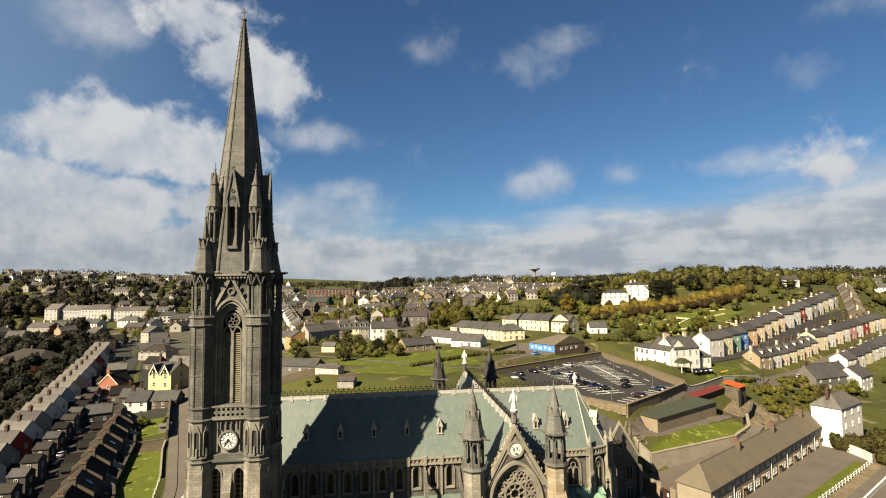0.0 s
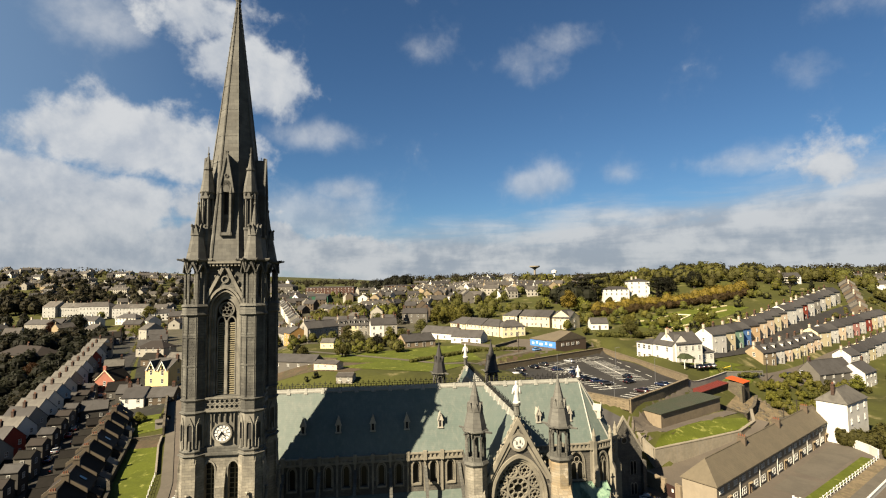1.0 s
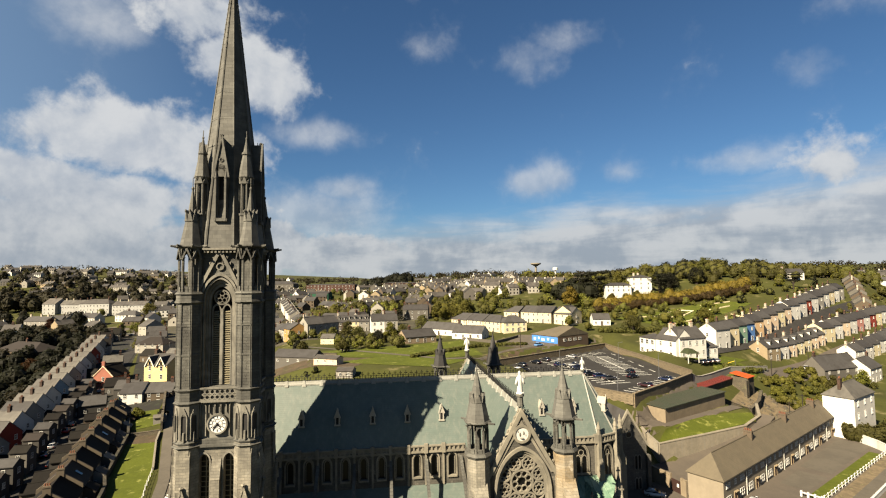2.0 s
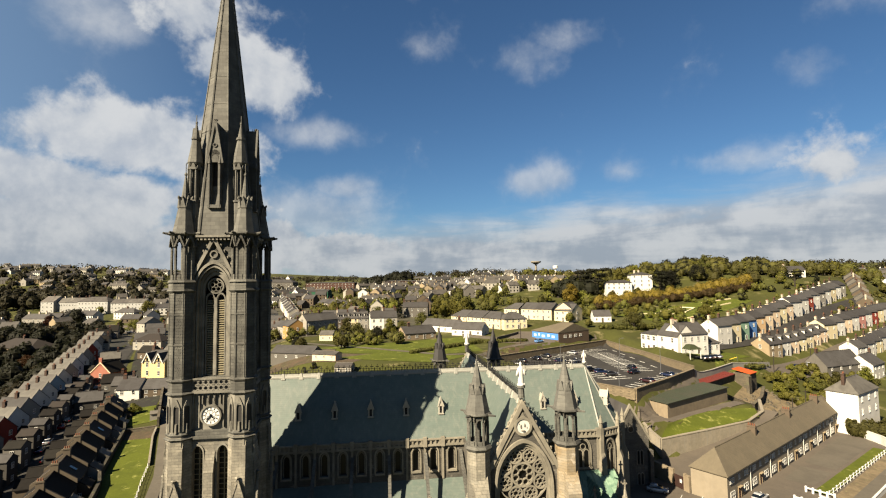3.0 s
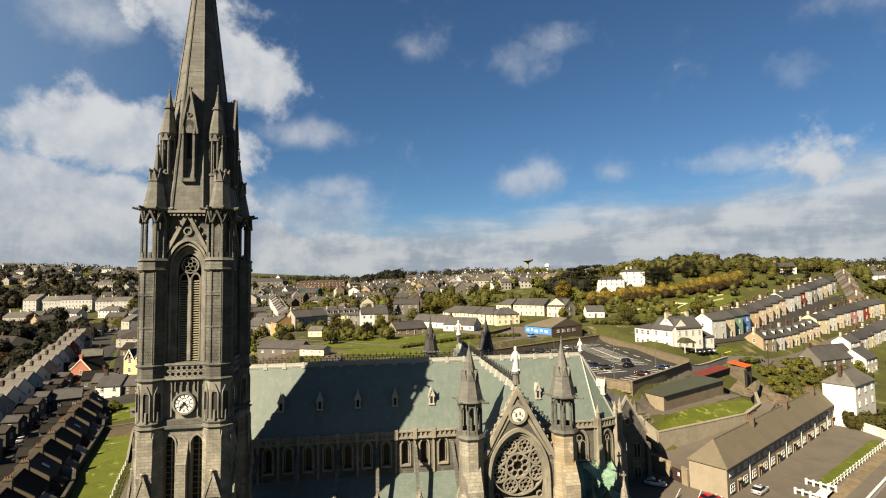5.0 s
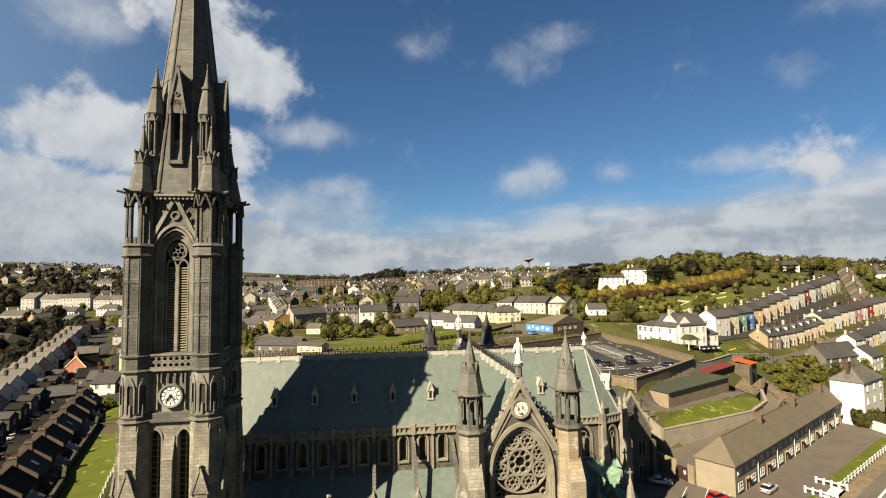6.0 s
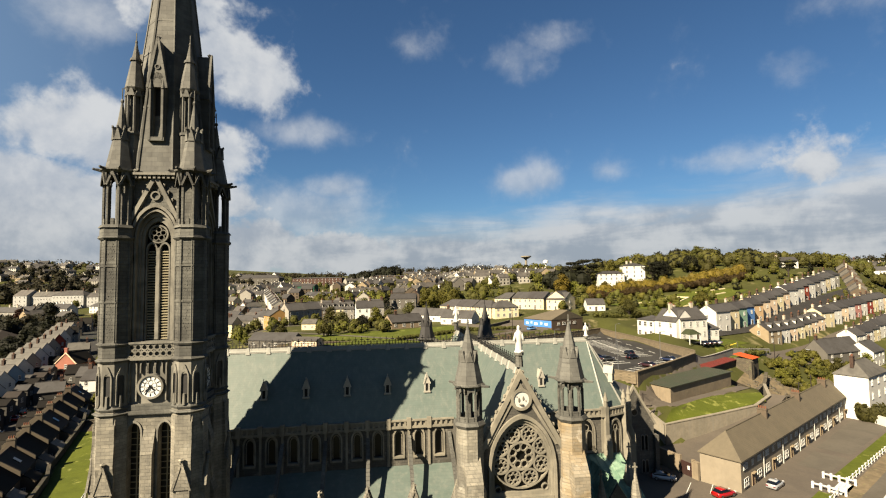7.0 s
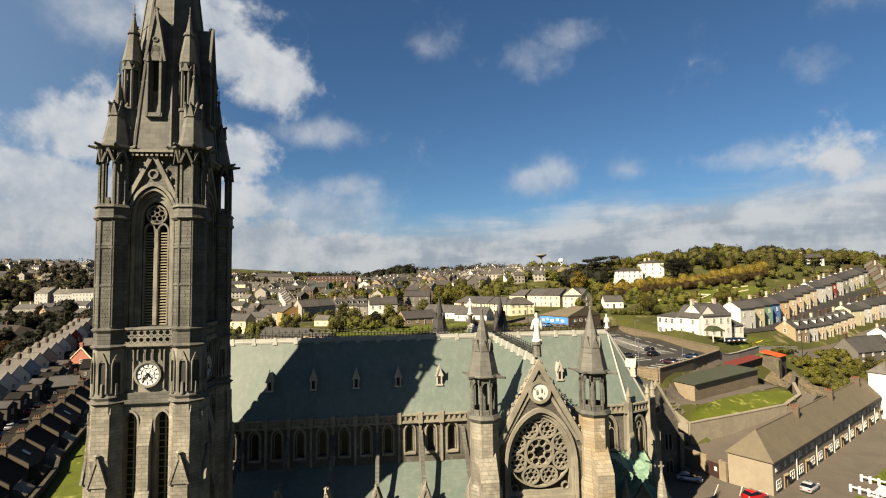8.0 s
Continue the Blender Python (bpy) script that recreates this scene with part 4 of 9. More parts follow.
def clerestory():
    """Side walls of nave and choir, with lancets, pilasters, pierced parapet and flying buttresses."""
    for side in (1, -1):
        m = Matrix.Rotation(0 if side > 0 else math.pi, 4, "Z")
        sgn = 1 if side > 0 else -1
        runs = [(W_END, -5.2, [FIRST + i * BAY + s * 1.43 for i in range(-1, 5) for s in (-1, 1)]), (5.2, E_END, [])]
        for x0, x1, wins in runs:
            g = Geo(m)
            a, b = (x0, x1) if sgn > 0 else (-x1, -x0)
            xs = [sgn * x for x in wins]
            holed_wall(g, a, b, 0, Z_E, -5.7, -5.0, [(x, 1.25, 16.6, 20.2) for x in xs])
            part("clerestory_wall", g, STONE_WALL, church)
            g = Geo(m)
            g.box(a, b, -6.15, -5.3, Z_E - 0.95, Z_E - 0.72)
            g.box(a, b, -6.2, -5.75, Z_E + 0.02, Z_E + 0.22)
            g.box(a, b, -5.9, -5.72, Z_E - 0.72, Z_E + 0.02)
            n = int((b - a) / 0.72)
            for i in range(n):
                x = a + (i + 0.5) * (b - a) / n
                g.box(x - 0.13, x + 0.13, -6.12, -5.85, Z_E - 0.72, Z_E + 0.02)
                g.box(x - 0.36, x + 0.36, -6.1, -5.85, Z_E - 0.72, Z_E - 0.6)
            for x in [a + 0.2] + ([0.5 * (p + q) for p, q in zip(sorted(xs), sorted(xs)[1:])] or [sgn * 6.7, sgn * 11.95, sgn * 17.2]):
                g.box(x - 0.16, x + 0.16, -5.95, -5.6, Z_A, Z_E - 0.9)
                g.box(x - 0.3, x + 0.3, -6.28, -5.7, Z_E - 1.0, Z_E + 0.45)
            part("parapet", g, STONE_TRIM, church, "pierced stone parapet")
            for x in xs:
                g = Geo(m)
                arch_band(g, 1.25, 16.6, 20.2, 0.22, -5.85, -5.55, x)
                g.box(x - 0.8, x + 0.8, -5.95, -5.4, 16.35, 16.62)
                arch_band(g, 0.85, 16.7, 19.8, 0.12, -5.4, -5.2, x)
                w = part("window", g, STONE_TRIM, church)
                part("glazing", Geo(m).slab(lancet(1.3, 16.6, 20.2, x), -5.2, -5.1), GLASS, w)
            if x0 > 0:
                for x in (9.3, 14.6):
                    tall_window(m, sgn * x, 2.5, 15.6, 20.2, -5.72)
            # aisle: lean-to roof and outer wall
            if x0 < 0:
                g = Geo(m)
                g.add([(a, -5.7, Z_A), (b, -5.7, Z_A), (b, -12.9, 11.2), (a, -12.9, 11.2), (a, -5.7, Z_A - 0.4), (b, -5.7, Z_A - 0.4), (b, -12.9, 10.8), (a, -12.9, 10.8)],
                      [(3, 2, 1, 0), (4, 5, 6, 7), (0, 1, 5, 4), (1, 2, 6, 5), (2, 3, 7, 6), (3, 0, 4, 7)])
                part("aisle_roof", g, SLATE_GREEN, church, "low grey-green aisle roof")
                g = Geo(m)
                mids = [sgn * (FIRST + i * BAY) for i in range(-1, 5)]
                holed_wall(g, a, b, 0, 10.9, -12.8, -12.1, [(x, 2.2, 4.0, 9.4) for x in mids if a + 1.3 < x < b - 1.3])
                g.box(a, b, -13.05, -12.1, 10.7, 11.7)
                part("aisle_wall", g, STONE_WALL, church)
                for x in mids:
                    if a + 1.3 < x < b - 1.3:
                        part("glazing", Geo(m).slab(lancet(2.2, 4.0, 9.4, x), -12.4, -12.3), GLASS, church)
                for i in range(-1, 5):
                    x = sgn * (FIRST + (i + 0.5) * BAY) + 0.05
                    if a + 0.6 < x < b - 0.6:
                        flying(m, x)


def flying(m, x):
    """A flying buttress over the aisle, with its gabled pier."""
    n = 8
    top = [(-5.7 - 6.6 * i / n, 19.6 - 5.6 * i / n) for i in range(n + 1)]
    under = [(-5.7 - 6.6 * i / n, min(18.0 - 5.6 * (i / n) ** 2.2, 19.2 - 5.6 * i / n)) for i in range(n + 1)][::-1]
    line = top + under
    k = len(line)
    g = Geo(m).add([(x - 0.24, y, z) for y, z in line] + [(x + 0.24, y, z) for y, z in line],
                   [(i, i + 1, k - 2 - i, k - 1 - i) for i in range(n)] + [(k + k - 1 - i, k + k - 2 - i, k + i + 1, k + i) for i in range(n)] + [(i, k + i, k + (i + 1) % k, (i + 1) % k) for i in range(k)])
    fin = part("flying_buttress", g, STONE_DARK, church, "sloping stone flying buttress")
    g = Geo(m)
    g.box(x - 0.62, x + 0.62, -14.0, -12.2, 0, 13.2)
    g.slab([(x - 0.75, 13.2), (x + 0.75, 13.2), (x, 15.3)], -14.1, -12.1)
    for s in (-1, 1):
        g.bar((x + s * 0.8, -14.1, 13.1), (x, -14.1, 15.4), 0.1, 4)
        g.bar((x + s * 0.8, -12.1, 13.1), (x, -12.1, 15.4), 0.1, 4)
    g.ring(4, 0.16, 15.2, 0.1, 16.0, x, -13.9, 0)
    g.box(x - 0.28, x + 0.28, -13.97, -13.83, 15.75, 15.9)
    part("pier", g, STONE, fin, "gabled stone buttress pier")


def statue(x, y, z, k=1.0):
    """A slender white figure on its plinth, as one plain form."""
    g = Geo()
    g.ring(8, 0.42 * k, z - 1.9, 0.36 * k, z - 0.6, x, y)
    g.ring(8, 0.5 * k, z - 0.6, 0.5 * k, z - 0.35, x, y)
    part("pedestal", g, STONE_DARK, church)
    g = Geo()
    n = 12
    prof = [(0.40, 0.0), (0.42, 0.25), (0.36, 0.8), (0.32, 1.4), (0.38, 1.9), (0.38, 2.25), (0.24, 2.5), (0.12, 2.58), (0.18, 2.75), (0.17, 2.98), (0.06, 3.12)]
    vs = [(x + k * r * math.cos(2 * math.pi * i / n) * (1.0 + 0.12 * (i % 2)), y + k * r * 0.75 * math.sin(2 * math.pi * i / n), z - 0.35 + h * k) for r, h in prof for i in range(n)]
    fs = [(j * n + i, j * n + (i + 1) % n, (j + 1) * n + (i + 1) % n, (j + 1) * n + i) for j in range(len(prof) - 1) for i in range(n)]
    g.add(vs, fs + [tuple((len(prof) - 1) * n + i for i in range(n))])
    for side in (-1, 1):                                                                # draped sleeves and a rounded base
        g.bar((x + side * 0.30 * k, y, z - 0.35 + 2.3 * k), (x + side * 0.56 * k, y - 0.12 * k, z - 0.35 + 1.35 * k), 0.13 * k, 8, 0.17 * k)
        g.ball(x + side * 0.32 * k, y - 0.1 * k, z - 0.2, 0.26 * k, 0.2 * k, 8, 5)
    g.ball(x, y - 0.15 * k, z - 0.2, 0.4 * k, 0.24 * k, 10, 5)
    part("statue", g, MARBLE, church, "white marble statue", smooth=True)


def transept(k):
    """The transept front: two lantern turrets, rose window under a moulded arch, crocketed gable with a medallion."""
    r = Matrix.Translation((0, 0, 0.5)) @ Matrix.Rotation(0 if k > 0 else math.pi, 4, "Z")
    y = -G_S
    apex, foot = 29.7, 21.3
    g = Geo(r)
    gl = lambda x: apex - abs(x) * (apex - foot) / 5.1
    big_w, big_top, sill = 7.3, 24.9, 13.0
    for s in (-1, 1):
        p = [(s * big_w / 2, -1), (s * 5.3, -1), (s * 5.3, foot), (s * big_w / 2, gl(big_w / 2))]
        g.slab(p if s > 0 else p[::-1], y, y + 0.9)
    g.box(-big_w / 2, big_w / 2, y, y + 0.9, -1, sill)
    pts = arch(big_w, sill, big_top, 10)
    for (xa, za), (xb, zb) in zip(pts, pts[1:]):
        if xb - xa > 1e-4:
            g.slab([(xa, za), (xb, zb), (xb, gl(xb)), (xa, gl(xa))], y, y + 0.9)
    for s in (-1, 1):                                                                   # side walls
        g.box(*sorted((s * 4.6, s * 5.3)), y + 0.9, -5.0, -1, Z_E - 0.5)
    part("transept_wall", g, STONE_WALL, church)
    g = Geo(r)
    arch_band(g, big_w, sill, big_top, 0.3, y - 0.35, y + 0.3, n=12)
    arch_band(g, big_w - 0.5, sill, big_top - 0.35, 0.22, y - 0.05, y + 0.5, n=12)
    arch_band(g, big_w - 0.95, sill, big_top - 0.7, 0.22, y + 0.2, y + 0.8, n=12)
    for s in (-1, 1):
        p = [(s * 4.75, foot - 0.4), (s * 5.35, foot - 0.4), (0.0, apex + 0.75), (0.0, apex - 0.35)]
        g.slab(p if s > 0 else p[::-1], y - 0.3, y + 0.6)
        p = [(s * 3.9, foot + 0.5), (s * 4.25, foot + 0.5), (0.0, apex - 0.9), (0.0, apex - 1.55)]
        g.slab(p if s > 0 else p[::-1], y - 0.14, y + 0.1)
        for i in range(11):
            f = (i + 0.5) / 11
            g.ball(s * (5.4 * (1 - f) + 0.12), y + 0.1, foot - 0.3 + (apex + 1.0 - foot) * f, 0.2, 0.24, 6, 3)
            g.bar((s * (5.3 * (1 - f)), y + 0.1, foot - 0.5 + (apex + 1.0 - foot) * f), (s * (5.4 * (1 - f) + 0.12), y + 0.1, foot - 0.3 + (apex + 1.0 - foot) * f), 0.11, 4)
    g.box(-3.6, 3.6, y - 0.2, y + 0.4, 15.9, 16.25)
    g.box(-3.6, 3.6, y - 0.2, y + 0.4, 13.0, 13.3)
    for i in range(10):
        arch_band(g, 0.5, 13.4, 15.6, 0.1, y + 0.0, y + 0.3, -3.15 + i * 0.7, 4)
    part("gable", g, STONE_TRIM, church, "crocketed stone gable with moulded arch")
    # medallion
    d = part("medallion", Geo(r).disc(0.92, y - 0.22, y + 0.1, 0, 27.0, 24), MARBLE, church, "white carved stone medallion")
    part("rim", Geo(r).torus(1.22, 0.32, y - 0.34, y + 0.1, 0, 27.0, 24), STONE_TRIM, d)
    for px, pz, w, h in ((-0.25, 26.95, 0.22, 0.55), (0.25, 27.1, 0.2, 0.5), (0.0, 26.45, 0.5, 0.14), (-0.5, 27.3, 0.14, 0.2), (0.55, 26.8, 0.12, 0.3)):
        part("relief", Geo(r).ball(px, y - 0.2, pz, w * 0.6, h * 0.55, 8, 5), STONE_OLD, d)
    # rose of eight circles round a ninth
    g = Geo(r)
    cz, y0, y1 = 20.6, y + 0.3, y + 0.72

    def foil(x, z, rad, n, wide):
        g.torus(rad, wide, y0, y1, x, z, 20)
        for i in range(n):
            a = 2 * math.pi * (i + 0.5) / n
            rr = rad * 0.30
            g.torus(rr, wide * 0.55, y0 + 0.08, y1 - 0.05, x + (rad - wide - rr * 0.75) * math.sin(a), z + (rad - wide - rr * 0.75) * math.cos(a), 10)

    foil(0, cz, 1.62, 8, 0.24)
    for i in range(8):
        a = 2 * math.pi * (i + 0.5) / 8
        foil(2.55 * math.sin(a), cz + 2.55 * math.cos(a), 0.965, 6, 0.19)
    g.torus(3.6, 0.16, y0 - 0.05, y1, 0, cz, 40)
    for s in (-1, 1):
        g.torus(0.42, 0.1, y0, y1, s * 2.75, 17.0, 12)
        g.torus(0.42, 0.1, y0, y1, s * 2.75, cz + 2.75, 12)
    g.torus(0.5, 0.1, y0, y1, 0, cz + 3.55, 12)
    g.box(-3.3, 3.3, y0, y1, 16.2, 16.7)
    rose = part("rose_window", g, STONE_TRIM, church, "round stone tracery of eight cusped circles")
    part("glazing", Geo(r).slab(lancet(big_w + 0.1, 13.2, big_top, 0, 10), y + 0.74, y + 0.8), GLASS, rose)
    # turrets
    for s in (-1, 1):
        x = s * G_HALF
        g = Geo(r)
        g.ring(8, 1.62, -1, 1.62, 17.5, x, y)
        g.ring(8, 1.62, 17.5, 1.42, 18.1, x, y)
        g.ring(8, 1.42, 18.1, 1.42, 24.6, x, y)
        g.box(x - 0.9, x + 0.9, y - 2.6, y, -1, 19.0)
        g.add([(x - 0.9, y - 2.6, 19.0), (x + 0.9, y - 2.6, 19.0), (x + 0.9, y - 1.2, 21.3), (x - 0.9, y - 1.2, 21.3), (x - 0.9, y - 1.2, 19.0), (x + 0.9, y - 1.2, 19.0)], [(0, 1, 2, 3), (1, 5, 2), (4, 0, 3)])
        body = part("turret", g, STONE_LICHEN if s > 0 and k > 0 else STONE, church, "octagonal turret shaft, patched with orange lichen" if s > 0 and k > 0 else "")
        g = Geo(r)
        g.ring(8, 1.42, 24.3, 1.72, 24.7, x, y)
        g.ring(8, 1.72, 24.7, 1.5, 25.1, x, y)
        g.ring(8, 0.3, 25.0, 0.3, 29.0, x, y)
        for i in range(8):
            a = 2 * math.pi * (i + 0.5) / 8
            cx, cy = x + 1.3 * math.sin(a), y - 1.3 * math.cos(a)
            g.bar((cx, cy, 25.0), (cx, cy, 28.0), 0.15, 6)
            g.at = r @ Matrix.Translation((x, y, 0)) @ Matrix.Rotation(2 * math.pi * i / 8, 4, "Z")
            pts = arch(0.8, 26, 28.35, 4)
            for (xa, za), (xb, zb) in zip(pts, pts[1:]):
                if xb - xa > 1e-4:
                    g.slab([(xa, za), (xb, zb), (xb, 28.8), (xa, 28.8)], -1.36, -1.1)
            g.box(-0.3, 0.3, -1.35, -1.2, 25.0, 25.6)
            g.at = r
        g.ring(8, 1.4, 28.7, 1.75, 28.95, x, y)
        g.ring(8, 1.75, 28.95, 1.6, 29.15, x, y)
        for i in range(4):
            a = math.pi / 4 + math.pi / 2 * i
            e = Vector((math.sin(a), -math.cos(a), 0))
            g.bar(Vector((x, y, 28.9)) + e * 1.5, Vector((x, y, 28.95)) + e * 2.7, 0.16, 5, 0.1)
        part("lantern", g, STONE_DARK, body, "open octagonal stone lantern")
        g = Geo(r)
        g.ring(8, 1.5, 29.1, 0.86, 32.3, x, y)
        g.ring(8, 0.80, 32.2, 0.06, 35.6, x, y)
        g.bar((x, y, 35.4), (x, y, 36.4), 0.05, 4)
        g.ball(x, y, 35.7, 0.15, 0.2, 6, 3)
        cap = part("cap", g, STONE_CAP if k > 0 else LEAD_AND_SHADE, church, "tapered stone cap" if k > 0 else "tapered blackened cap")
        for i in range(8):
            part("gablet", Geo(r @ Matrix.Translation((x, y, 0)) @ Matrix.Rotation(2 * math.pi * i / 8, 4, "Z")).slab([(-0.34, 31.5), (0.34, 31.5), (0, 32.7)], -1.08, -0.6), STONE_CAP if k > 0 else LEAD_AND_SHADE, cap)


def chapels():
    """Low choir chapels with copper roofs and pinnacles, east of the south transept."""
    g = Geo()
    g.box(5.3, 19.5, -12.6, -5.7, 0, 10.6)
    part("chapel_wall", g, STONE_WALL, church)
    g = Geo()
    g.add([(5.3, -5.7, 15.0), (19.8, -5.7, 15.0), (19.8, -12.9, 10.9), (5.3, -12.9, 10.9), (5.3, -5.7, 14.7), (19.8, -5.7, 14.7), (19.8, -12.9, 10.5), (5.3, -12.9, 10.5)],
          [(3, 2, 1, 0), (4, 5, 6, 7), (0, 1, 5, 4), (1, 2, 6, 5), (2, 3, 7, 6), (3, 0, 4, 7)])
    lean = part("chapel_roof", g, COPPER, church, "green copper lean-to roof")
    for i in range(15):
        x = 5.8 + i
        g = Geo().add([(x - 0.04, -5.7, 15.1), (x + 0.04, -5.7, 15.1), (x + 0.04, -12.9, 11.0), (x - 0.04, -12.9, 11.0), (x - 0.04, -5.7, 15.0), (x + 0.04, -5.7, 15.0), (x + 0.04, -12.9, 10.9), (x - 0.04, -12.9, 10.9)],
                      [(0, 1, 2, 3), (0, 3, 7, 4), (1, 5, 6, 2)])
        part("seam", g, COPPER, lean)
    # a gabled chapel standing forward
    g = Geo()
    g.box(12.4, 17.2, -14.6, -12.5, 0, 10.6)
    g.slab([(12.4, 10.6), (17.2, 10.6), (14.8, 14.3)], -14.6, -14.1)
    part("chapel_gable", g, STONE_WALL, church)
    g = Geo()
    for s in (-1, 1):
        p = [(14.8 + s * 2.7, 10.3), (14.8, 14.6), (14.8, 14.25), (14.8 + s * 2.4, 10.3)]
        g.slab(p[::-1] if s > 0 else p, -14.3, -7.0)
    steep = part("chapel_roof", g, COPPER, church, "steep verdigris copper roof with standing seams")
    for i in range(8):
        y = -14.0 + i * 0.95
        for s in (-1, 1):
            part("seam", Geo().bar((14.8 + s * 2.7, y, 10.35), (14.8, y, 14.65), 0.07, 4), COPPER, steep)
    for x, y, z in ((12.5, -14.7, 14.4), (17.2, -14.7, 15.0), (18.9, -10.2, 16.0)):
        g = Geo()
        g.ring(8, 0.75, 0, 0.7, z - 3.0, x, y)
        g.ring(8, 0.88, z - 3.0, 0.82, z - 2.7, x, y)
        g.ring(8, 0.75, z - 2.7, 0.06, z + 1.0, x, y)
        g.box(x - 0.09, x + 0.09, y - 0.09, y + 0.09, z + 0.8, z + 1.9)
        g.box(x - 0.32, x + 0.32, y - 0.08, y + 0.08, z + 1.25, z + 1.45)
        part("pinnacle", g, STONE, church, "small stone pinnacle with a cross finial")


nave()
clerestory()
transept(1)
transept(-1)
statue(0, -G_S + 0.2, 33.0)
statue(0, G_S - 0.2, 33.0)
statue(E_END, 0, 31.9, 0.72)
chapels()


# ---- houses ----
SLATE = material("grey roof slate", (0.19, 0.183, 0.178), spec=0.2, rough=0.75, vary=0.35, grain=1.4, big=0.3, bump=0.25, second=(0.14, 0.13, 0.12), random_tint=0.22)
# western roofs: the shade over this quarter is put into the colour
SLATE_DARK = material("shade-darkened roof slate", (0.06, 0.054, 0.046), spec=0.1, rough=0.85, vary=0.35, grain=1.4, big=0.3, bump=0.25, second=(0.08, 0.072, 0.06), random_tint=0.3)
SLATE_BROWN = material("brown concrete roof tile", (0.30, 0.262, 0.19), rough=0.85, vary=0.24, grain=1.6, big=0.25, bump=0.25, second=(0.24, 0.212, 0.155), courses=0.2)
SLATE_WARM = material("weathered pale roof slate", (0.25, 0.235, 0.21), rough=0.75, vary=0.3, grain=1.4, big=0.3, bump=0.25, second=(0.12, 0.11, 0.10), random_tint=0.25)
SLATE_PALE = material("sun-bleached grey slate", (0.34, 0.315, 0.275), rough=0.7, vary=0.3, grain=1.4, big=0.3, bump=0.2, second=(0.2, 0.19, 0.17), random_tint=0.2)
SLATE_RUST = material("dull brown roof tile", (0.085, 0.06, 0.042), rough=0.85, vary=0.3, grain=1.6, big=0.3, bump=0.2)
BRICK = material("brown brick chimney", (0.22, 0.14, 0.10), vary=0.3, bump=0.3, blocks=(0.23, 0.075, 0.01))
POT = material("terracotta chimney pot", (0.42, 0.20, 0.11), vary=0.2, bump=0.1)
FRAME = material("white painted frame", (0.78, 0.78, 0.75), rough=0.5, vary=0.08, bump=0)
PANE = material("dark window glass", (0.025, 0.03, 0.035), rough=0.08, vary=0.1, bump=0, spec=0.8)
# darker copy of the rubble, with the lawn wall's shade in its colour
RUBBLE_SHADED = material("mossy rubble darkened for shade", (0.19, 0.165, 0.12), vary=0.45, grain=2.5, big=0.4, bump=0.6, second=(0.11, 0.105, 0.07), blocks=(0.6, 0.32, 0.05), moss=(0.12, 0.14, 0.05))
RUBBLE = material("rubble stone wall", (0.31, 0.27, 0.20), vary=0.4, grain=2.5, big=0.4, bump=0.6, second=(0.20, 0.18, 0.14), blocks=(0.6, 0.32, 0.05), moss=(0.16, 0.17, 0.08))
CONCRETE = material("weathered concrete wall", (0.47, 0.43, 0.355), vary=0.42, grain=1.2, big=0.35, bump=0.25, second=(0.42, 0.39, 0.32), streak=0.75, streak_colour=(0.22, 0.205, 0.17))
PAINTS = {}


def paint(name, colour):
    """Limewashed or painted render in a colour, with stains."""
    if name not in PAINTS:
        PAINTS[name] = material(name + " painted render", colour, rough=0.9, vary=0.16, grain=1.2, big=0.35, bump=0.12, second=[c * 0.78 for c in colour], streak=0.16, streak_colour=[c * 0.55 for c in colour], random_tint=0.07)
    return PAINTS[name]


WHITE, CREAM, PALE = ("white", (0.80, 0.79, 0.745)), ("cream", (0.84, 0.77, 0.57)), ("pale grey", (0.52, 0.50, 0.45))
YELLOW, ORANGE, REDW, BLUE = ("yellow", (0.84, 0.72, 0.44)), ("orange", (0.84, 0.66, 0.44)), ("red", (0.55, 0.13, 0.06)), ("blue", (0.22, 0.42, 0.72))
GREEN, PINK, GREY, STONEW = ("green", (0.42, 0.58, 0.46)), ("pink", (0.70, 0.42, 0.36)), ("grey", (0.28, 0.265, 0.235)), ("brown stone", (0.25, 0.20, 0.14))
PEACH, TAN = ("peach", (0.88, 0.76, 0.60)), ("tan", (0.50, 0.42, 0.30))
MESHES = {}


def once(key, build):
    if key not in MESHES:
        MESHES[key] = build()
    return MESHES[key]


def lattice(xs, zs, full, y0, y1):
    """One joined piece out of the filled cells of a grid in x, z, thick from y0 to y1."""
    g, index = Geo(), {}

    def corner(i, j, y):
        if (i, j, y) not in index:
            index[i, j, y] = len(g.v)
            g.v.append((xs[i], y, zs[j]))
        return index[i, j, y]

    for i, j in sorted(full):
        g.f.append(tuple(corner(a, b, y0) for a, b in ((i, j), (i + 1, j), (i + 1, j + 1), (i, j + 1))))
        for di, dj, (a, b), (c, d) in ((-1, 0, (0, 0), (0, 1)), (1, 0, (1, 1), (1, 0)), (0, -1, (1, 0), (0, 0)), (0, 1, (0, 1), (1, 1))):
            if (i + di, j + dj) not in full:
                g.f.append((corner(i + a, j + b, y0), corner(i + c, j + d, y0), corner(i + c, j + d, y1), corner(i + a, j + b, y1)))
    return g


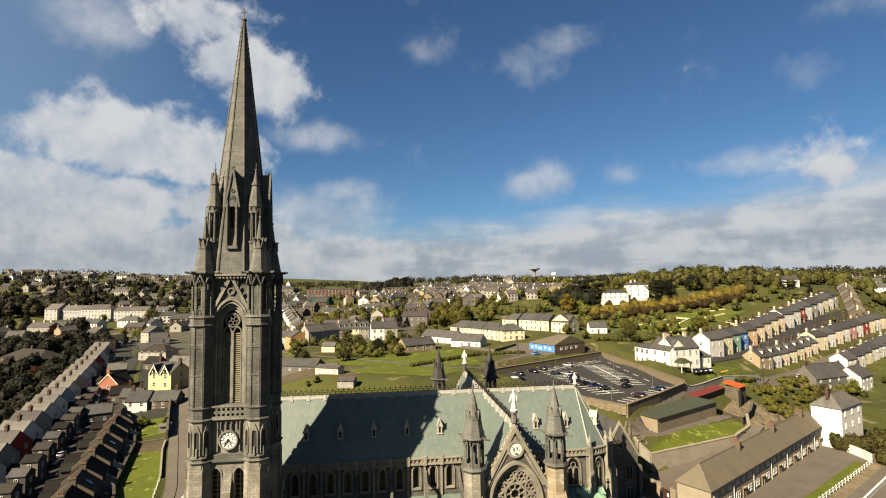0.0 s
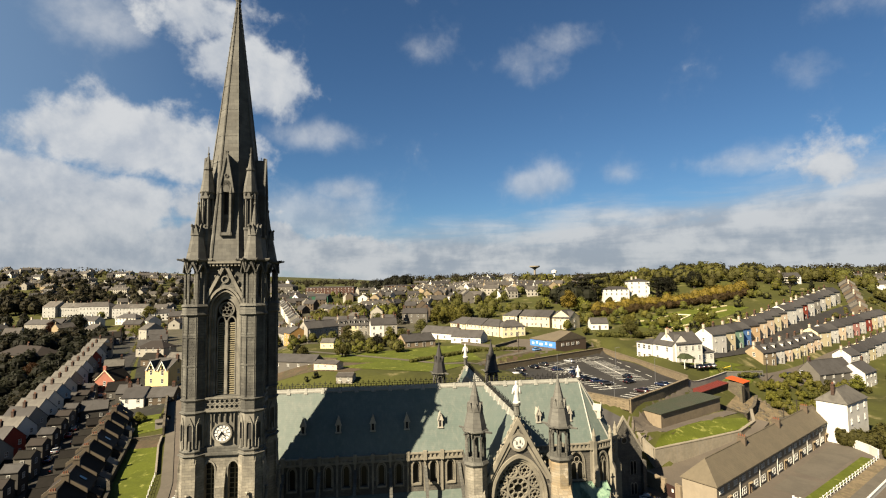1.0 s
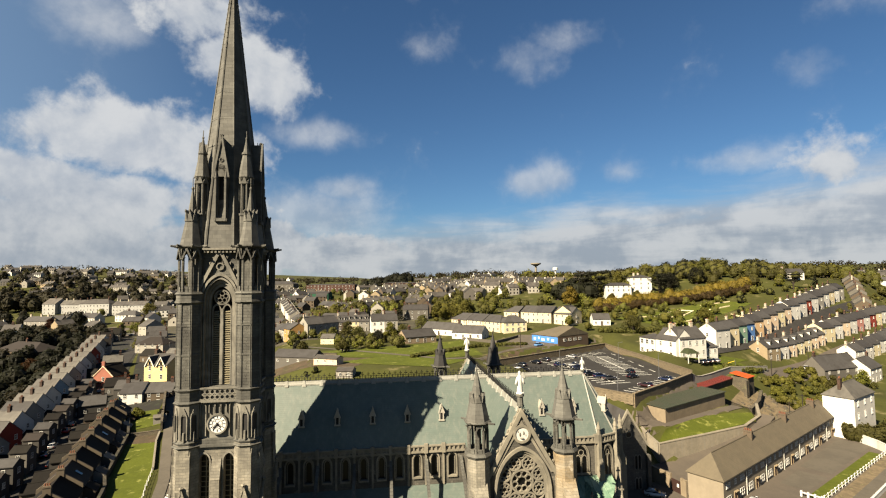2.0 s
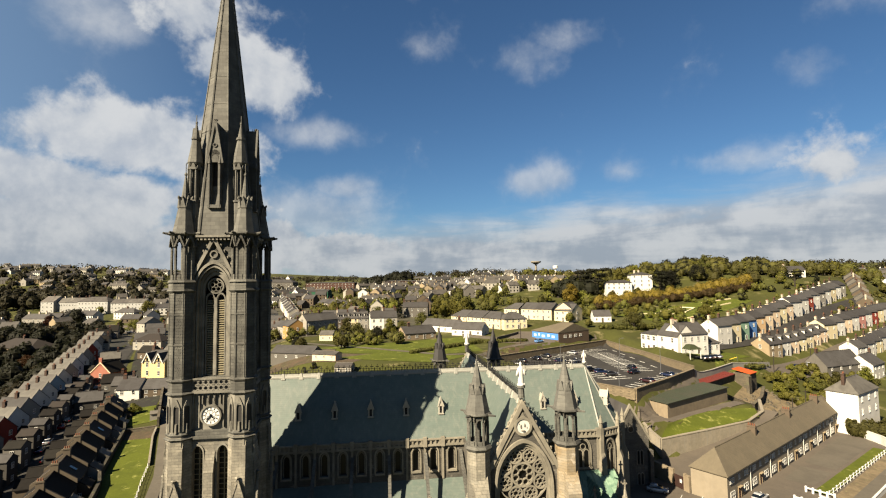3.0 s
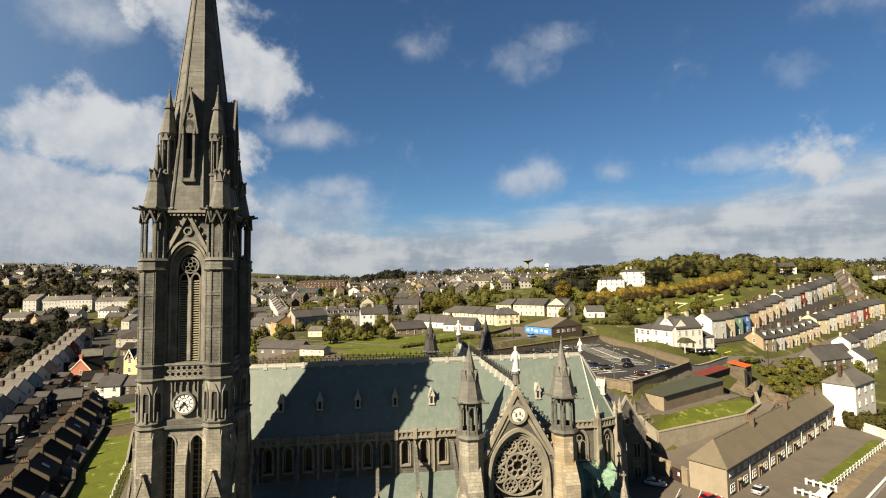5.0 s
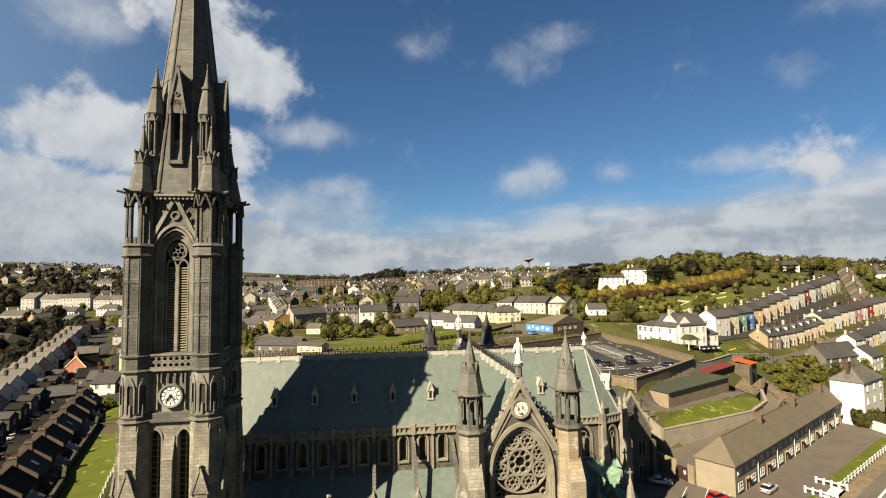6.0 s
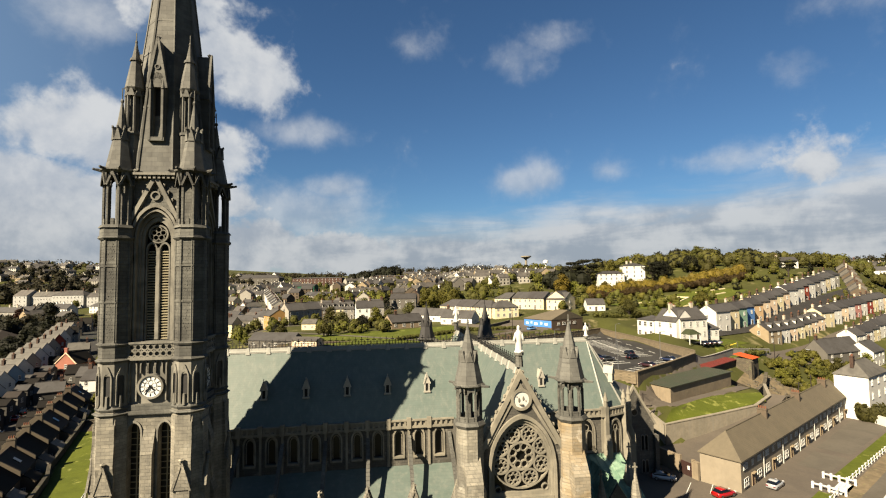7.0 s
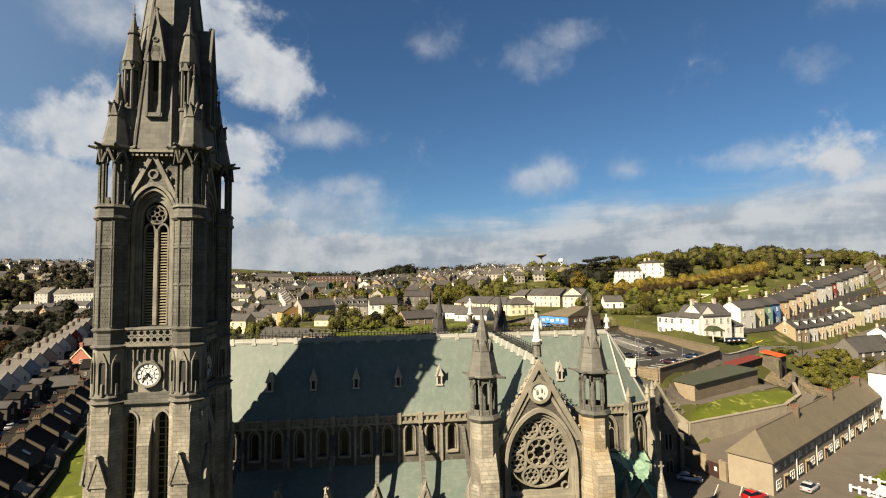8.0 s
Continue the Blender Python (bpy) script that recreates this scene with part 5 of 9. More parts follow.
def sash(w, h):
    """Meshes of a window: its frame with bars and sill, and its panes."""
    def frame_mesh():
        t = 0.08
        xs = [-w / 2 - 0.1, -w / 2, -w / 2 + t, -0.03, 0.03, w / 2 - t, w / 2, w / 2 + 0.1]
        zs = [-0.1, 0.0, t, h / 2 - 0.04, h / 2 + 0.04, h - t, h]
        full = {(i, j) for i in range(7) for j in range(6) if j == 0 or (0 < i < 6 and (j in (1, 3, 5) or i in (1, 3, 5)))}
        return lattice(xs, zs, full, -0.1, 0.05).mesh("window", FRAME)
    return once(("sash", w, h), frame_mesh), once(("pane", w, h), lambda: Geo().box(-w / 2 + 0.05, w / 2 - 0.05, -0.03, 0.03, 0.05, h - 0.05).mesh("pane", PANE))


def put_window(parent, x, y, z, turn, w, h):
    f, p = sash(w, h)
    o = part("window", f, None, parent, at=pose(x, y, z, 0, 0, turn))
    part("pane", p, None, o)


def chimney_mesh(w, d, h, pots):
    def build():
        g = Geo()
        g.box(-w / 2, w / 2, -d / 2, d / 2, -1.6, h)
        g.box(-w / 2 - 0.08, w / 2 + 0.08, -d / 2 - 0.08, d / 2 + 0.08, h - 0.3, h - 0.12)
        return g
    return build()


def house(x, y, yaw, long, deep, eave, ridge, colour, roof=None, floors=2, bays=2, chimneys=(0.0,), hip=(False, False), label="", category="house", group="", z=None, dormers=0, door=True, win=(0.95, 1.5),
          ends=(True, True), back=False, brick=True, porch=False, door_colour=None, wall_mat=None, gable_windows=1, pots=3):
    """A house: the middle of its front at x, y, its front to local -y. Wall, roof, chimneys, windows and door are parts."""
    if z is None:
        z = on_ground(x, y)
    name, rgb = colour
    wall = wall_mat or paint(name, rgb)
    roof = roof or SLATE
    h = thing("house", pose(x, y, z, 0, 0, yaw), label or name + " painted house with a grey slate roof", category, group)
    half = long / 2
    g = Geo()
    low = -5.0
    g.box(-half, half, 0, deep, low, eave)
    for s, hipped in ((-1, hip[0]), (1, hip[1])):
        if not hipped:
            a, b = (-half, -half + 0.3) if s < 0 else (half - 0.3, half)
            g.add([(a, 0, eave), (a, deep, eave), (a, deep / 2, ridge), (b, 0, eave), (b, deep, eave), (b, deep / 2, ridge)], [(0, 1, 2), (5, 4, 3), (0, 2, 5, 3), (1, 4, 5, 2)])
    part("wall", g, wall, h)
    # roof planes with their thickness
    o, t = 0.28, 0.16
    drop = o * (ridge - eave) / (deep / 2)
    l0, l1 = -half - (o if hip[0] else 0.08), half + (o if hip[1] else 0.08)
    r0, r1 = (-half + deep / 2 * 0.9 if hip[0] else l0), (half - deep / 2 * 0.9 if hip[1] else l1)
    e = eave - drop + 0.05
    g = Geo()
    top = [(l0, -o, e), (l1, -o, e), (l1, deep + o, e), (l0, deep + o, e), (r0, deep / 2, ridge + 0.1), (r1, deep / 2, ridge + 0.1)]
    low_ = [(px, py, pz - t) for px, py, pz in top]
    g.add(top + low_, [(0, 1, 5, 4), (2, 3, 4, 5), (1, 2, 5), (3, 0, 4), (7, 6, 10, 11), (9, 8, 11, 10), (6, 7, 1, 0), (8, 9, 3, 2), (7, 8, 2, 1), (9, 6, 0, 3)] if (hip[0] or hip[1]) else
          [(0, 1, 5, 4), (2, 3, 4, 5), (10, 11, 7, 6), (11, 10, 9, 8), (6, 7, 1, 0), (8, 9, 3, 2), (7, 11, 5, 1), (11, 8, 2, 5), (10, 6, 0, 4), (9, 10, 4, 3)])
    rf = part("roof", g, roof, h)
    part("ridge", Geo().bar((r0, deep / 2, ridge + 0.1), (r1, deep / 2, ridge + 0.1), 0.11, 6), roof, rf)
    for f in chimneys:
        m = BRICK if brick else paint('pale chimney', (0.66, 0.61, 0.52))
        c = part("chimney", chimney_mesh(1.15 if pots > 2 else 0.8, 0.75, 1.5, pots), m, h, at=pose(f * half, deep / 2, ridge))
        for i in range(pots):
            part("pot", once(("pot",), lambda: Geo().ring(8, 0.13, 1.48, 0.1, 1.95).mesh("pot", POT)), None, c, at=pose((i - (pots - 1) / 2) * 0.36, 0, 0))
    w, hh = win
    per = eave / floors
    faces = [(0, -half, half, True)] + ([(180, -half, half, True)] if back else [])
    for turn, a, b, _ in faces:
        for fl in range(floors):
            for i in range(bays):
                px = a + (i + 0.5) * (b - a) / bays
                if fl == 0 and door and i == bays // 2 and turn == 0:
                    continue
                zz = fl * per + 0.85
                put_window(h, px if turn == 0 else -px, 0 if turn == 0 else deep, zz, turn, w, hh)
    if door:
        px = -half + (bays // 2 + 0.5) * long / bays
        d = part("door", Geo().box(px - 0.5, px + 0.5, -0.05, 0.1, 0, 2.1), paint("door " + (door_colour or STONEW)[0], (door_colour or STONEW)[1]), h)
        g = Geo()
        for x0, x1, z0, z1 in ((px - 0.62, px - 0.5, 0, 2.22), (px + 0.5, px + 0.62, 0, 2.22), (px - 0.62, px + 0.62, 2.1, 2.25)):
            g.box(x0, x1, -0.09, 0.1, z0, z1)
        part("door_frame", g, FRAME, d)
    for k, on, hipped in ((-1, ends[0], hip[0]), (1, ends[1], hip[1])):
        if on and gable_windows:
            for fl in range(floors):
                for j in range(gable_windows):
                    put_window(h, k * half, deep * (j + 0.5) / gable_windows, fl * per + 0.85, 90 * k, w, hh)
    for i in range(dormers):
        px = -half + (i + 0.5) * long / dormers
        f = 0.3
        dz = eave + (ridge - eave) * f
        g = Geo()
        g.box(px - 0.7, px + 0.7, deep / 2 * f - 0.1, deep / 2 * 0.85, dz - 0.3, dz + 1.3)
        dm = part("dormer", g, paint("white", WHITE[1]), h)
        g = Geo()
        y0, y1 = deep / 2 * f - 0.3, deep / 2 * 0.98
        g.add([(px - 0.85, y0, dz + 1.25), (px + 0.85, y0, dz + 1.25), (px, y0, dz + 2.0), (px - 0.85, y1, dz + 1.25), (px + 0.85, y1, dz + 1.25), (px, y1, dz + 2.0)], [(0, 1, 2), (0, 2, 5, 3), (1, 4, 5, 2), (0, 3, 4, 1)])
        part("dormer_roof", g, roof, dm)
        part("dormer_pane", Geo().box(px - 0.5, px + 0.5, deep / 2 * f - 0.16, deep / 2 * f - 0.05, dz + 0.1, dz + 1.15), PANE, dm)
    return h


def row(ax, ay, bx, by, n, deep, eave, ridge, colours, group, roof=None, floors=2, bays=2, dormers=0, fall=None, label=None, chim=(-0.92,), skew=0.0, **more):
    """A terrace of n houses, their fronts from a (left) to b (right), each at its own height."""
    yaw = math.degrees(math.atan2(by - ay, bx - ax))
    long = math.hypot(bx - ax, by - ay) / n
    rnd = random.Random(int(ax * 7 + ay))
    for i in range(n):
        f = (i + 0.5) / n
        x, y = ax + (bx - ax) * f, ay + (by - ay) * f
        c = colours[i % len(colours)]
        house(x, y, yaw - skew, long + 0.02, deep, eave + rnd.uniform(-0.15, 0.15), ridge + rnd.uniform(-0.1, 0.2), c, roof, floors, bays, chim, group=group, dormers=dormers,
              label=(label or "{} painted terraced house with a grey slate roof").format(c[0]), ends=(i == 0, i == n - 1), door_colour=(GREY, STONEW)[i % 2], brick=i % 3 != 0, pots=2, **more)


UP = "coloured terrace climbing the hill"


def climb(x):
    return 190.5 + (x - 100) * 0.80


for ax, bx, n, tints in ((106.5, 120.5, 2, [WHITE, CREAM]), (120.8, 133.8, 2, [GREEN, BLUE]), (134.5, 171, 5, [ORANGE, PEACH, PEACH, CREAM, PEACH]), (173, 190, 2, [WHITE, WHITE]), (190.3, 197, 1, [REDW]), (197.3, 248, 6, [WHITE, PALE, WHITE, CREAM])):
    row(ax, climb(ax), bx, climb(bx), n, 7.4, 7.7, 10.0, tints, UP, skew=11)
DOWN = "lower terrace across the street"
row(128.5, 199.5, 178, 235.5, 7, 7.2, 5.4, 8.0, [TAN, WHITE, PEACH, CREAM, CREAM, PEACH, PEACH], DOWN, dormers=1, roof=SLATE, skew=10)
row(179.5, 236.5, 270, 301, 10, 7.2, 6.9, 9.2, [CREAM, WHITE, PEACH, WHITE, PINK, WHITE, REDW, CREAM, WHITE, PEACH], DOWN, skew=10)
THIRD = "white terrace low on the slope"
row(184, 224.5, 250, 268, 8, 7.2, 6.0, 8.6, [WHITE, WHITE, CREAM], THIRD, skew=5)
row(205, 215, 275, 262, 8, 8.0, 5.6, 8.8, [PALE, WHITE, STONEW], "back terrace on the slope")

# cream apartment terraces behind the field
FLATS = "cream terraces behind the field"
FCREAM = ("pale cream", (0.80, 0.73, 0.56))
FLAT_LABEL = "pale cream rendered house with a dark slate roof"
for k in range(4):                                                                      # stepped row, gable fronts at its end
    f = k / 3
    house(37 + 21.5 * f + (k % 2) * 0.9, 276 - 24 * f - (k % 2) * 1.0, -47, 10.2, 9.5, 5.8 - 0.1 * k, 8.6, FCREAM, SLATE, 2, 3, (), label=FLAT_LABEL, group=FLATS, hip=(k == 0, False), win=(1.0, 1.3), ends=(False, k == 3), door_colour=GREY)
house(66.8, 251.5, 46, 9.5, 10, 5.9, 9.2, FCREAM, SLATE, 2, 3, (), label="pale cream gabled house end", group=FLATS, win=(1.0, 1.3), door_colour=GREY)
for k in range(3):
    f = k / 2
    house(7.5 + 15.5 * f, 266 - 21 * f - (k == 1) * 0.8, -54, 12.6, 9.5, 5.4 - 0.2 * k, 8.4 - 0.3 * k, FCREAM, SLATE, 2, 4, (), label=FLAT_LABEL, group=FLATS, hip=(k == 0, k == 2), win=(1.0, 1.3), ends=(False, False), door_colour=GREY)
house(33.8, 238.2, 14, 11.5, 8, 5.0, 7.7, FCREAM, SLATE, 2, 4, (), hip=(True, True), label="pale cream hipped house end", group=FLATS, win=(1.0, 1.3), door_colour=GREY)
house(10, 228.5, -28, 15, 8, 3.0, 5.8, WHITE, chimneys=(), floors=1, bays=4, label="low white bungalow with a brown roof", win=(1.1, 1.2))
house(-3, 247, -40, 22, 8, 3.2, 6.0, WHITE, chimneys=(0.9,), floors=1, bays=5, label="long white bungalow with a dark roof", win=(1.1, 1.2))
house(-10.5, 221.5, 28, 15, 9, 2.9, 5.6, TAN, chimneys=(-0.5,), floors=1, bays=4, label="low brown bungalow with a wide roof", win=(1.1, 1.2))
house(-19.5, 335, -4, 17, 9, 7.0, 10.0, GREY, chimneys=(-0.95, 0.95), floors=2, bays=4, label="grey stone house with tall chimneys")
house(77.5, 246, -5, 8.5, 7, 3.2, 5.6, WHITE, chimneys=(), floors=1, bays=3, label="small white cottage with a slate roof", win=(0.9, 1.1))
# the hall with the blue mural
hall = house(42.2, 212.5, -55, 15, 19, 3.4, 6.6, TAN, SLATE_BROWN, 1, 0, (), door=False, label="low brown community hall with a blue mural", category="hall", ends=(False, False), wall_mat=paint("brown brick", (0.27, 0.20, 0.14)), gable_windows=0, hip=(True, False))
part("mural", Geo().box(-7.3, 7.3, -0.09, 0.02, 0.3, 2.9), paint("bright blue", (0.17, 0.42, 0.85)), hall, "bright blue painted mural")
MURAL_W = paint("mural white", (0.7, 0.78, 0.85))
for i, (bx, bw, bz) in enumerate(((-5.5, 1.4, 1.5), (-3.2, 0.9, 1.9), (-0.8, 1.8, 1.4), (2.1, 1.1, 1.8), (4.6, 1.6, 1.5))):
    part("mural_shape", Geo().box(bx - bw / 2, bx + bw / 2, -0.13, -0.08, bz - 0.5, bz + 0.5), MURAL_W, hall)
for i in range(4):
    put_window(hall, 7.5, 4.0 + i * 3.2, 1.1, 90, 1.6, 1.1)
# white house beside the car park
pub = "white rendered house with slate roof and tall chimneys"
house(88.4, 179.6, 19, 12.0, 8.5, 7.0, 10.6, WHITE, label=pub, bays=4, chimneys=(-0.95, 0.6), brick=False, win=(1.0, 1.7), z=19.6)
house(79.7, 182, -70, 9.5, 8, 6.6, 10.2, WHITE, label="white gabled wing with a tall chimney", bays=2, chimneys=(0.0,), brick=False, win=(1.0, 1.7), z=19.4, gable_windows=1)
house(76.8, 191, -70, 8, 7, 6.4, 7.6, WHITE, label="white flat-roofed wing with bay windows", bays=3, chimneys=(), hip=(True, True), win=(1.3, 1.7), z=19.2)
house(97.6, 184.4, 19, 5.5, 5.5, 3.2, 5.2, WHITE, label="low white side wing with a dark hipped roof", bays=2, floors=1, chimneys=(), hip=(True, True), win=(1.0, 1.4), z=19.6, door=False)
porch = thing("porch", pose(84.0, 173.4, 19.5, 0, 0, 19), "small green-roofed timber porch on posts", "porch")
part("roof", Geo().prism([(-2.6, -1.8), (2.6, -1.8), (2.6, 1.8), (-2.6, 1.8)], 2.7, 4.2, [(-0.8, -0.3), (0.8, -0.3), (0.8, 1.6), (-0.8, 1.6)]), material("mossy felt", (0.12, 0.15, 0.05), vary=0.4), porch)
for px in (-2.3, 2.3):
    part("post", Geo().box(px - 0.1, px + 0.1, -1.6, -1.4, -0.5, 2.8), FRAME, porch)
# villa among the trees
house(136, 341, -10, 14, 12, 8.6, 10.4, WHITE, bays=3, floors=3, hip=(True, True), chimneys=(-0.5, -0.1), brick=False, door=False, label="white three-storey villa with tall chimneys among trees", z=40.0)
house(120, 340, -6, 17, 8, 5.0, 6.6, WHITE, bays=5, hip=(True, True), chimneys=(), door=False, label="low white wing of the villa", z=38.5)
# white block with a hipped roof, cottage and stone barn on the lower street
house(115.9, 141.6, 32.6, 14.6, 7.2, 6.8, 9.9, WHITE, SLATE_WARM, hip=(True, True), chimneys=(-0.75,), brick=True, bays=3, floors=2, label="white rendered house with a hipped slate roof", z=8.2, gable_windows=0, door=False, win=(0.95, 1.7))
house(160, 203, 20, 22, 9, 5.5, 10.2, GREY, chimneys=(-0.9,), bays=4, label="grey stone barn-like house with a dark slate roof", gable_windows=1)
house(176, 206, 33, 13, 9, 6.0, 9.5, WHITE, chimneys=(0.9,), bays=3, label="white house with a slate roof")
row(188, 196, 236, 222, 6, 9, 6, 9.4, [STONEW, PALE, WHITE], "stone terrace on the lower street")
# long brown-roofed terrace by the yard, hipped at its near end
YARD = "brown-roofed terrace by the yard"
TBROWN = ("grey-tan", (0.455, 0.405, 0.325))
d = Vector((0.792, 0.611))
PIPE = material("white plastic downpipe", (0.75, 0.74, 0.70), rough=0.5, vary=0.1, bump=0)
for i in range(7):
    c = Vector((52.7, 100.1)) + d * (10.4 * (i + 0.5))
    h = house(c.x, c.y, 37.6, 10.42, 6.8, 5.7, 9.2, TBROWN, SLATE_BROWN, 2, 0, (), hip=(i == 0, i == 6), label="brown rendered terraced house with a brown tiled roof and white windows", group=YARD, z=3.6, door=False, ends=(False, False))
    for px in (-3.75, -2.75, 0.0, 2.75, 3.75):
        put_window(h, px, 0, 3.75, 0, 0.72, 0.95)
    for px in (-3.1, 3.0):
        put_window(h, px, 0, 0.8, 0, 1.9, 1.4)
    dr = part("door", Geo().box(-0.5, 0.5, -0.06, 0.1, 0, 2.1), paint("door brown", (0.30, 0.17, 0.11)), h)
    part("canopy", Geo().box(-0.75, 0.75, -0.5, 0.05, 2.32, 2.42), paint("tan", TAN[1]), dr)
    part("door_surround", Geo().box(-0.72, -0.5, -0.12, 0.05, 0, 2.3).box(0.5, 0.72, -0.12, 0.05, 0, 2.3), paint("tan", TAN[1]), dr)
    part("downpipe", Geo().bar((5.15, -0.1, -0.2), (5.15, -0.1, 5.3), 0.075, 6), PIPE, h, "white downpipe")
    part("gutter", Geo().bar((-5.2, -0.33, 5.2), (5.2, -0.33, 5.2), 0.07, 6), IRON, h)
    if i in (2, 4, 6):
        ch = part("chimney", chimney_mesh(0.8, 1.7, 1.3, 4), paint("dull brown", (0.27, 0.22, 0.16)), h, "broad rendered chimney stack", at=pose(-5.2, 3.2, 9.0))
        for k in (-0.6, -0.2, 0.2, 0.6):
            part("pot", once(("pot",), lambda: Geo().ring(8, 0.13, 1.48, 0.1, 1.95).mesh("pot", POT)), None, ch, at=pose(0, k, -0.2))

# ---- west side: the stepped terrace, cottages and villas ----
# wall colour kept very dark to stand for shade on the western houses
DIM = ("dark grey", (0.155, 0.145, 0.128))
STEPS = "stepped terrace of gabled houses"
for i, (x, y, yaw) in enumerate(((-163, 283, 24), (-190, 276, 30), (-152, 256, 22), (-203, 303, 26), (-181, 312, 20), (-171, 246, 30))):
    house(x, y, yaw, 9 + i % 3, 7.5, 4.6, 7.6, (GREY, DIM, PALE)[i % 3], (SLATE, SLATE_DARK)[i % 2], 2, 3, (0.9,), label="{} house with a slate roof in the western town".format((GREY, DIM, PALE)[i % 3][0]), group="houses of the western street", win=(0.9, 1.2), pots=2)
STEP_TINTS = [WHITE, PALE, REDW, WHITE, PALE, WHITE, WHITE, ("pale blue", (0.42, 0.55, 0.66)), WHITE, PALE, WHITE]
for i in range(-5, 13):
    x, y, top = -121.5 - 4.25 * i, 150 + 8.7 * i, 14.5 + 0.5 * i + 0.02 * i * i
    c = STEP_TINTS[(i + 4) % 11]
    house(x - 4.0, y - 3.9, -2, 8.0, 7.8, 7.4, 10.8, c, (SLATE_WARM if i > 1 else (SLATE, SLATE_WARM)[i % 2]), 3, 0, (0.1,), door=False, ends=(False, True), gable_windows=2, label="{} gabled house of the stepped terrace".format(c[0]), group=STEPS, z=top - 10.8, win=(0.85, 1.3), pots=2)
    if i % 2 and i < 9:
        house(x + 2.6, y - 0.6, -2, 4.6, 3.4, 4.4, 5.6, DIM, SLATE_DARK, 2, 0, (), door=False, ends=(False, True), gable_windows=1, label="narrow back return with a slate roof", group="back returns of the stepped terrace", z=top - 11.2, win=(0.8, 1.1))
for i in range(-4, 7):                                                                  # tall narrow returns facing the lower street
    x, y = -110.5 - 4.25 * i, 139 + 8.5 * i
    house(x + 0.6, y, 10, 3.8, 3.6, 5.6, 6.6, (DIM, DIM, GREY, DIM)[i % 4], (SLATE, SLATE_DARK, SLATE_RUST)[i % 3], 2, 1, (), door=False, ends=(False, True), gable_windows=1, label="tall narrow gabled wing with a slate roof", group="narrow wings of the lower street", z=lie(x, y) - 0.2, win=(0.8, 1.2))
COTT = "cottages behind the lawn wall"
for i in range(-2, 8):
    x, y, top = -75.4 - 3.7 * (i + 0.5) + 3.4, 98.5 + 8.0 * (i + 0.5) + 1.6, 9.6 + 0.34 * i
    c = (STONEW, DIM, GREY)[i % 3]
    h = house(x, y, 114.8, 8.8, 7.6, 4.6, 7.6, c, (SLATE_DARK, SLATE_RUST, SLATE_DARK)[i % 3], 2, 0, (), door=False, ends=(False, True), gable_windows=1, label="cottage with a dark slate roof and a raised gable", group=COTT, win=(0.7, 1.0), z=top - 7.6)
    g = Geo()
    up = 0.4 + 0.15 * (i % 2)
    for y0, y1, z0, z1 in ((-0.1, 3.8, 4.6, 7.6), (3.8, 7.7, 7.6, 4.6)):
        g.add([(-4.75, y0, z0 - 0.9), (-4.75, y1, z1 - 0.9), (-4.75, y1, z1 + up), (-4.75, y0, z0 + up), (-4.35, y0, z0 - 0.9), (-4.35, y1, z1 - 0.9), (-4.35, y1, z1 + up), (-4.35, y0, z0 + up)], [(0, 1, 2, 3), (7, 6, 5, 4), (3, 2, 6, 7), (0, 3, 7, 4), (1, 5, 6, 2)])
    part("gable_parapet", g, paint("sandy", (0.30, 0.255, 0.19)), h)
    ch = part("chimney", chimney_mesh(0.8, 1.3, 1.5, 3), paint("sandy", (0.30, 0.255, 0.19)), h, at=pose(-4.45, 3.8, 7.3))
    for k in (-0.36, 0, 0.36):
        part("pot", once(("pot",), lambda: Geo().ring(8, 0.13, 1.48, 0.1, 1.95).mesh("pot", POT)), None, ch, at=pose(0, k, 0))
    part("roof_light", Geo().add([(-0.6, 1.0, 5.62), (0.4, 1.0, 5.62), (0.4, 2.2, 6.57), (-0.6, 2.2, 6.57), (-0.6, 1.0, 5.5), (0.4, 1.0, 5.5), (0.4, 2.2, 6.4), (-0.6, 2.2, 6.4)], [(0, 1, 2, 3), (0, 4, 5, 1), (3, 2, 6, 7), (1, 5, 6, 2), (0, 3, 7, 4)]), PANE, h) if i % 3 == 1 else None
    house(x + 2.9, y - 1.2, 114.8, 3.6, 3.4, 2.8, 3.9, (GREY, STONEW, PALE)[i % 3], (SLATE_PALE, SLATE_DARK, SLATE)[i % 3], 1, 0, (), door=False, ends=(True, True), gable_windows=1, label="small back extension of a cottage", group="back extensions", win=(0.7, 0.9), z=top - 7.4)
for i in range(-2, 8):                                                                  # lean-tos and stores behind the cottages, on the street side
    x, y, top = -75.4 - 3.7 * (i + 0.5) + 3.4, 98.5 + 8.0 * (i + 0.5) + 1.6, 9.6 + 0.34 * i
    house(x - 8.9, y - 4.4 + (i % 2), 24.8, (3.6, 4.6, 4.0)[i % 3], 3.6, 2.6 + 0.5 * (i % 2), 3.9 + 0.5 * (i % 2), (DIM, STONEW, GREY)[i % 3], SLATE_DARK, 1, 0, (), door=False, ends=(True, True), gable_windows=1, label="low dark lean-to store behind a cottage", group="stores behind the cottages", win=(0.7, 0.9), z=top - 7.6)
    if i % 2:
        house(x - 6.2, y + 1.2, 24.8, 3.0, 3.2, 4.4, 5.8, (STONEW, DIM)[i % 4 == 1], SLATE_WARM, 2, 0, (0.5,), door=False, ends=(True, True), gable_windows=1, label="narrow rear wing of a cottage with a chimney", group="rear wings of the cottages", win=(0.7, 0.9), z=top - 7.6, pots=2)
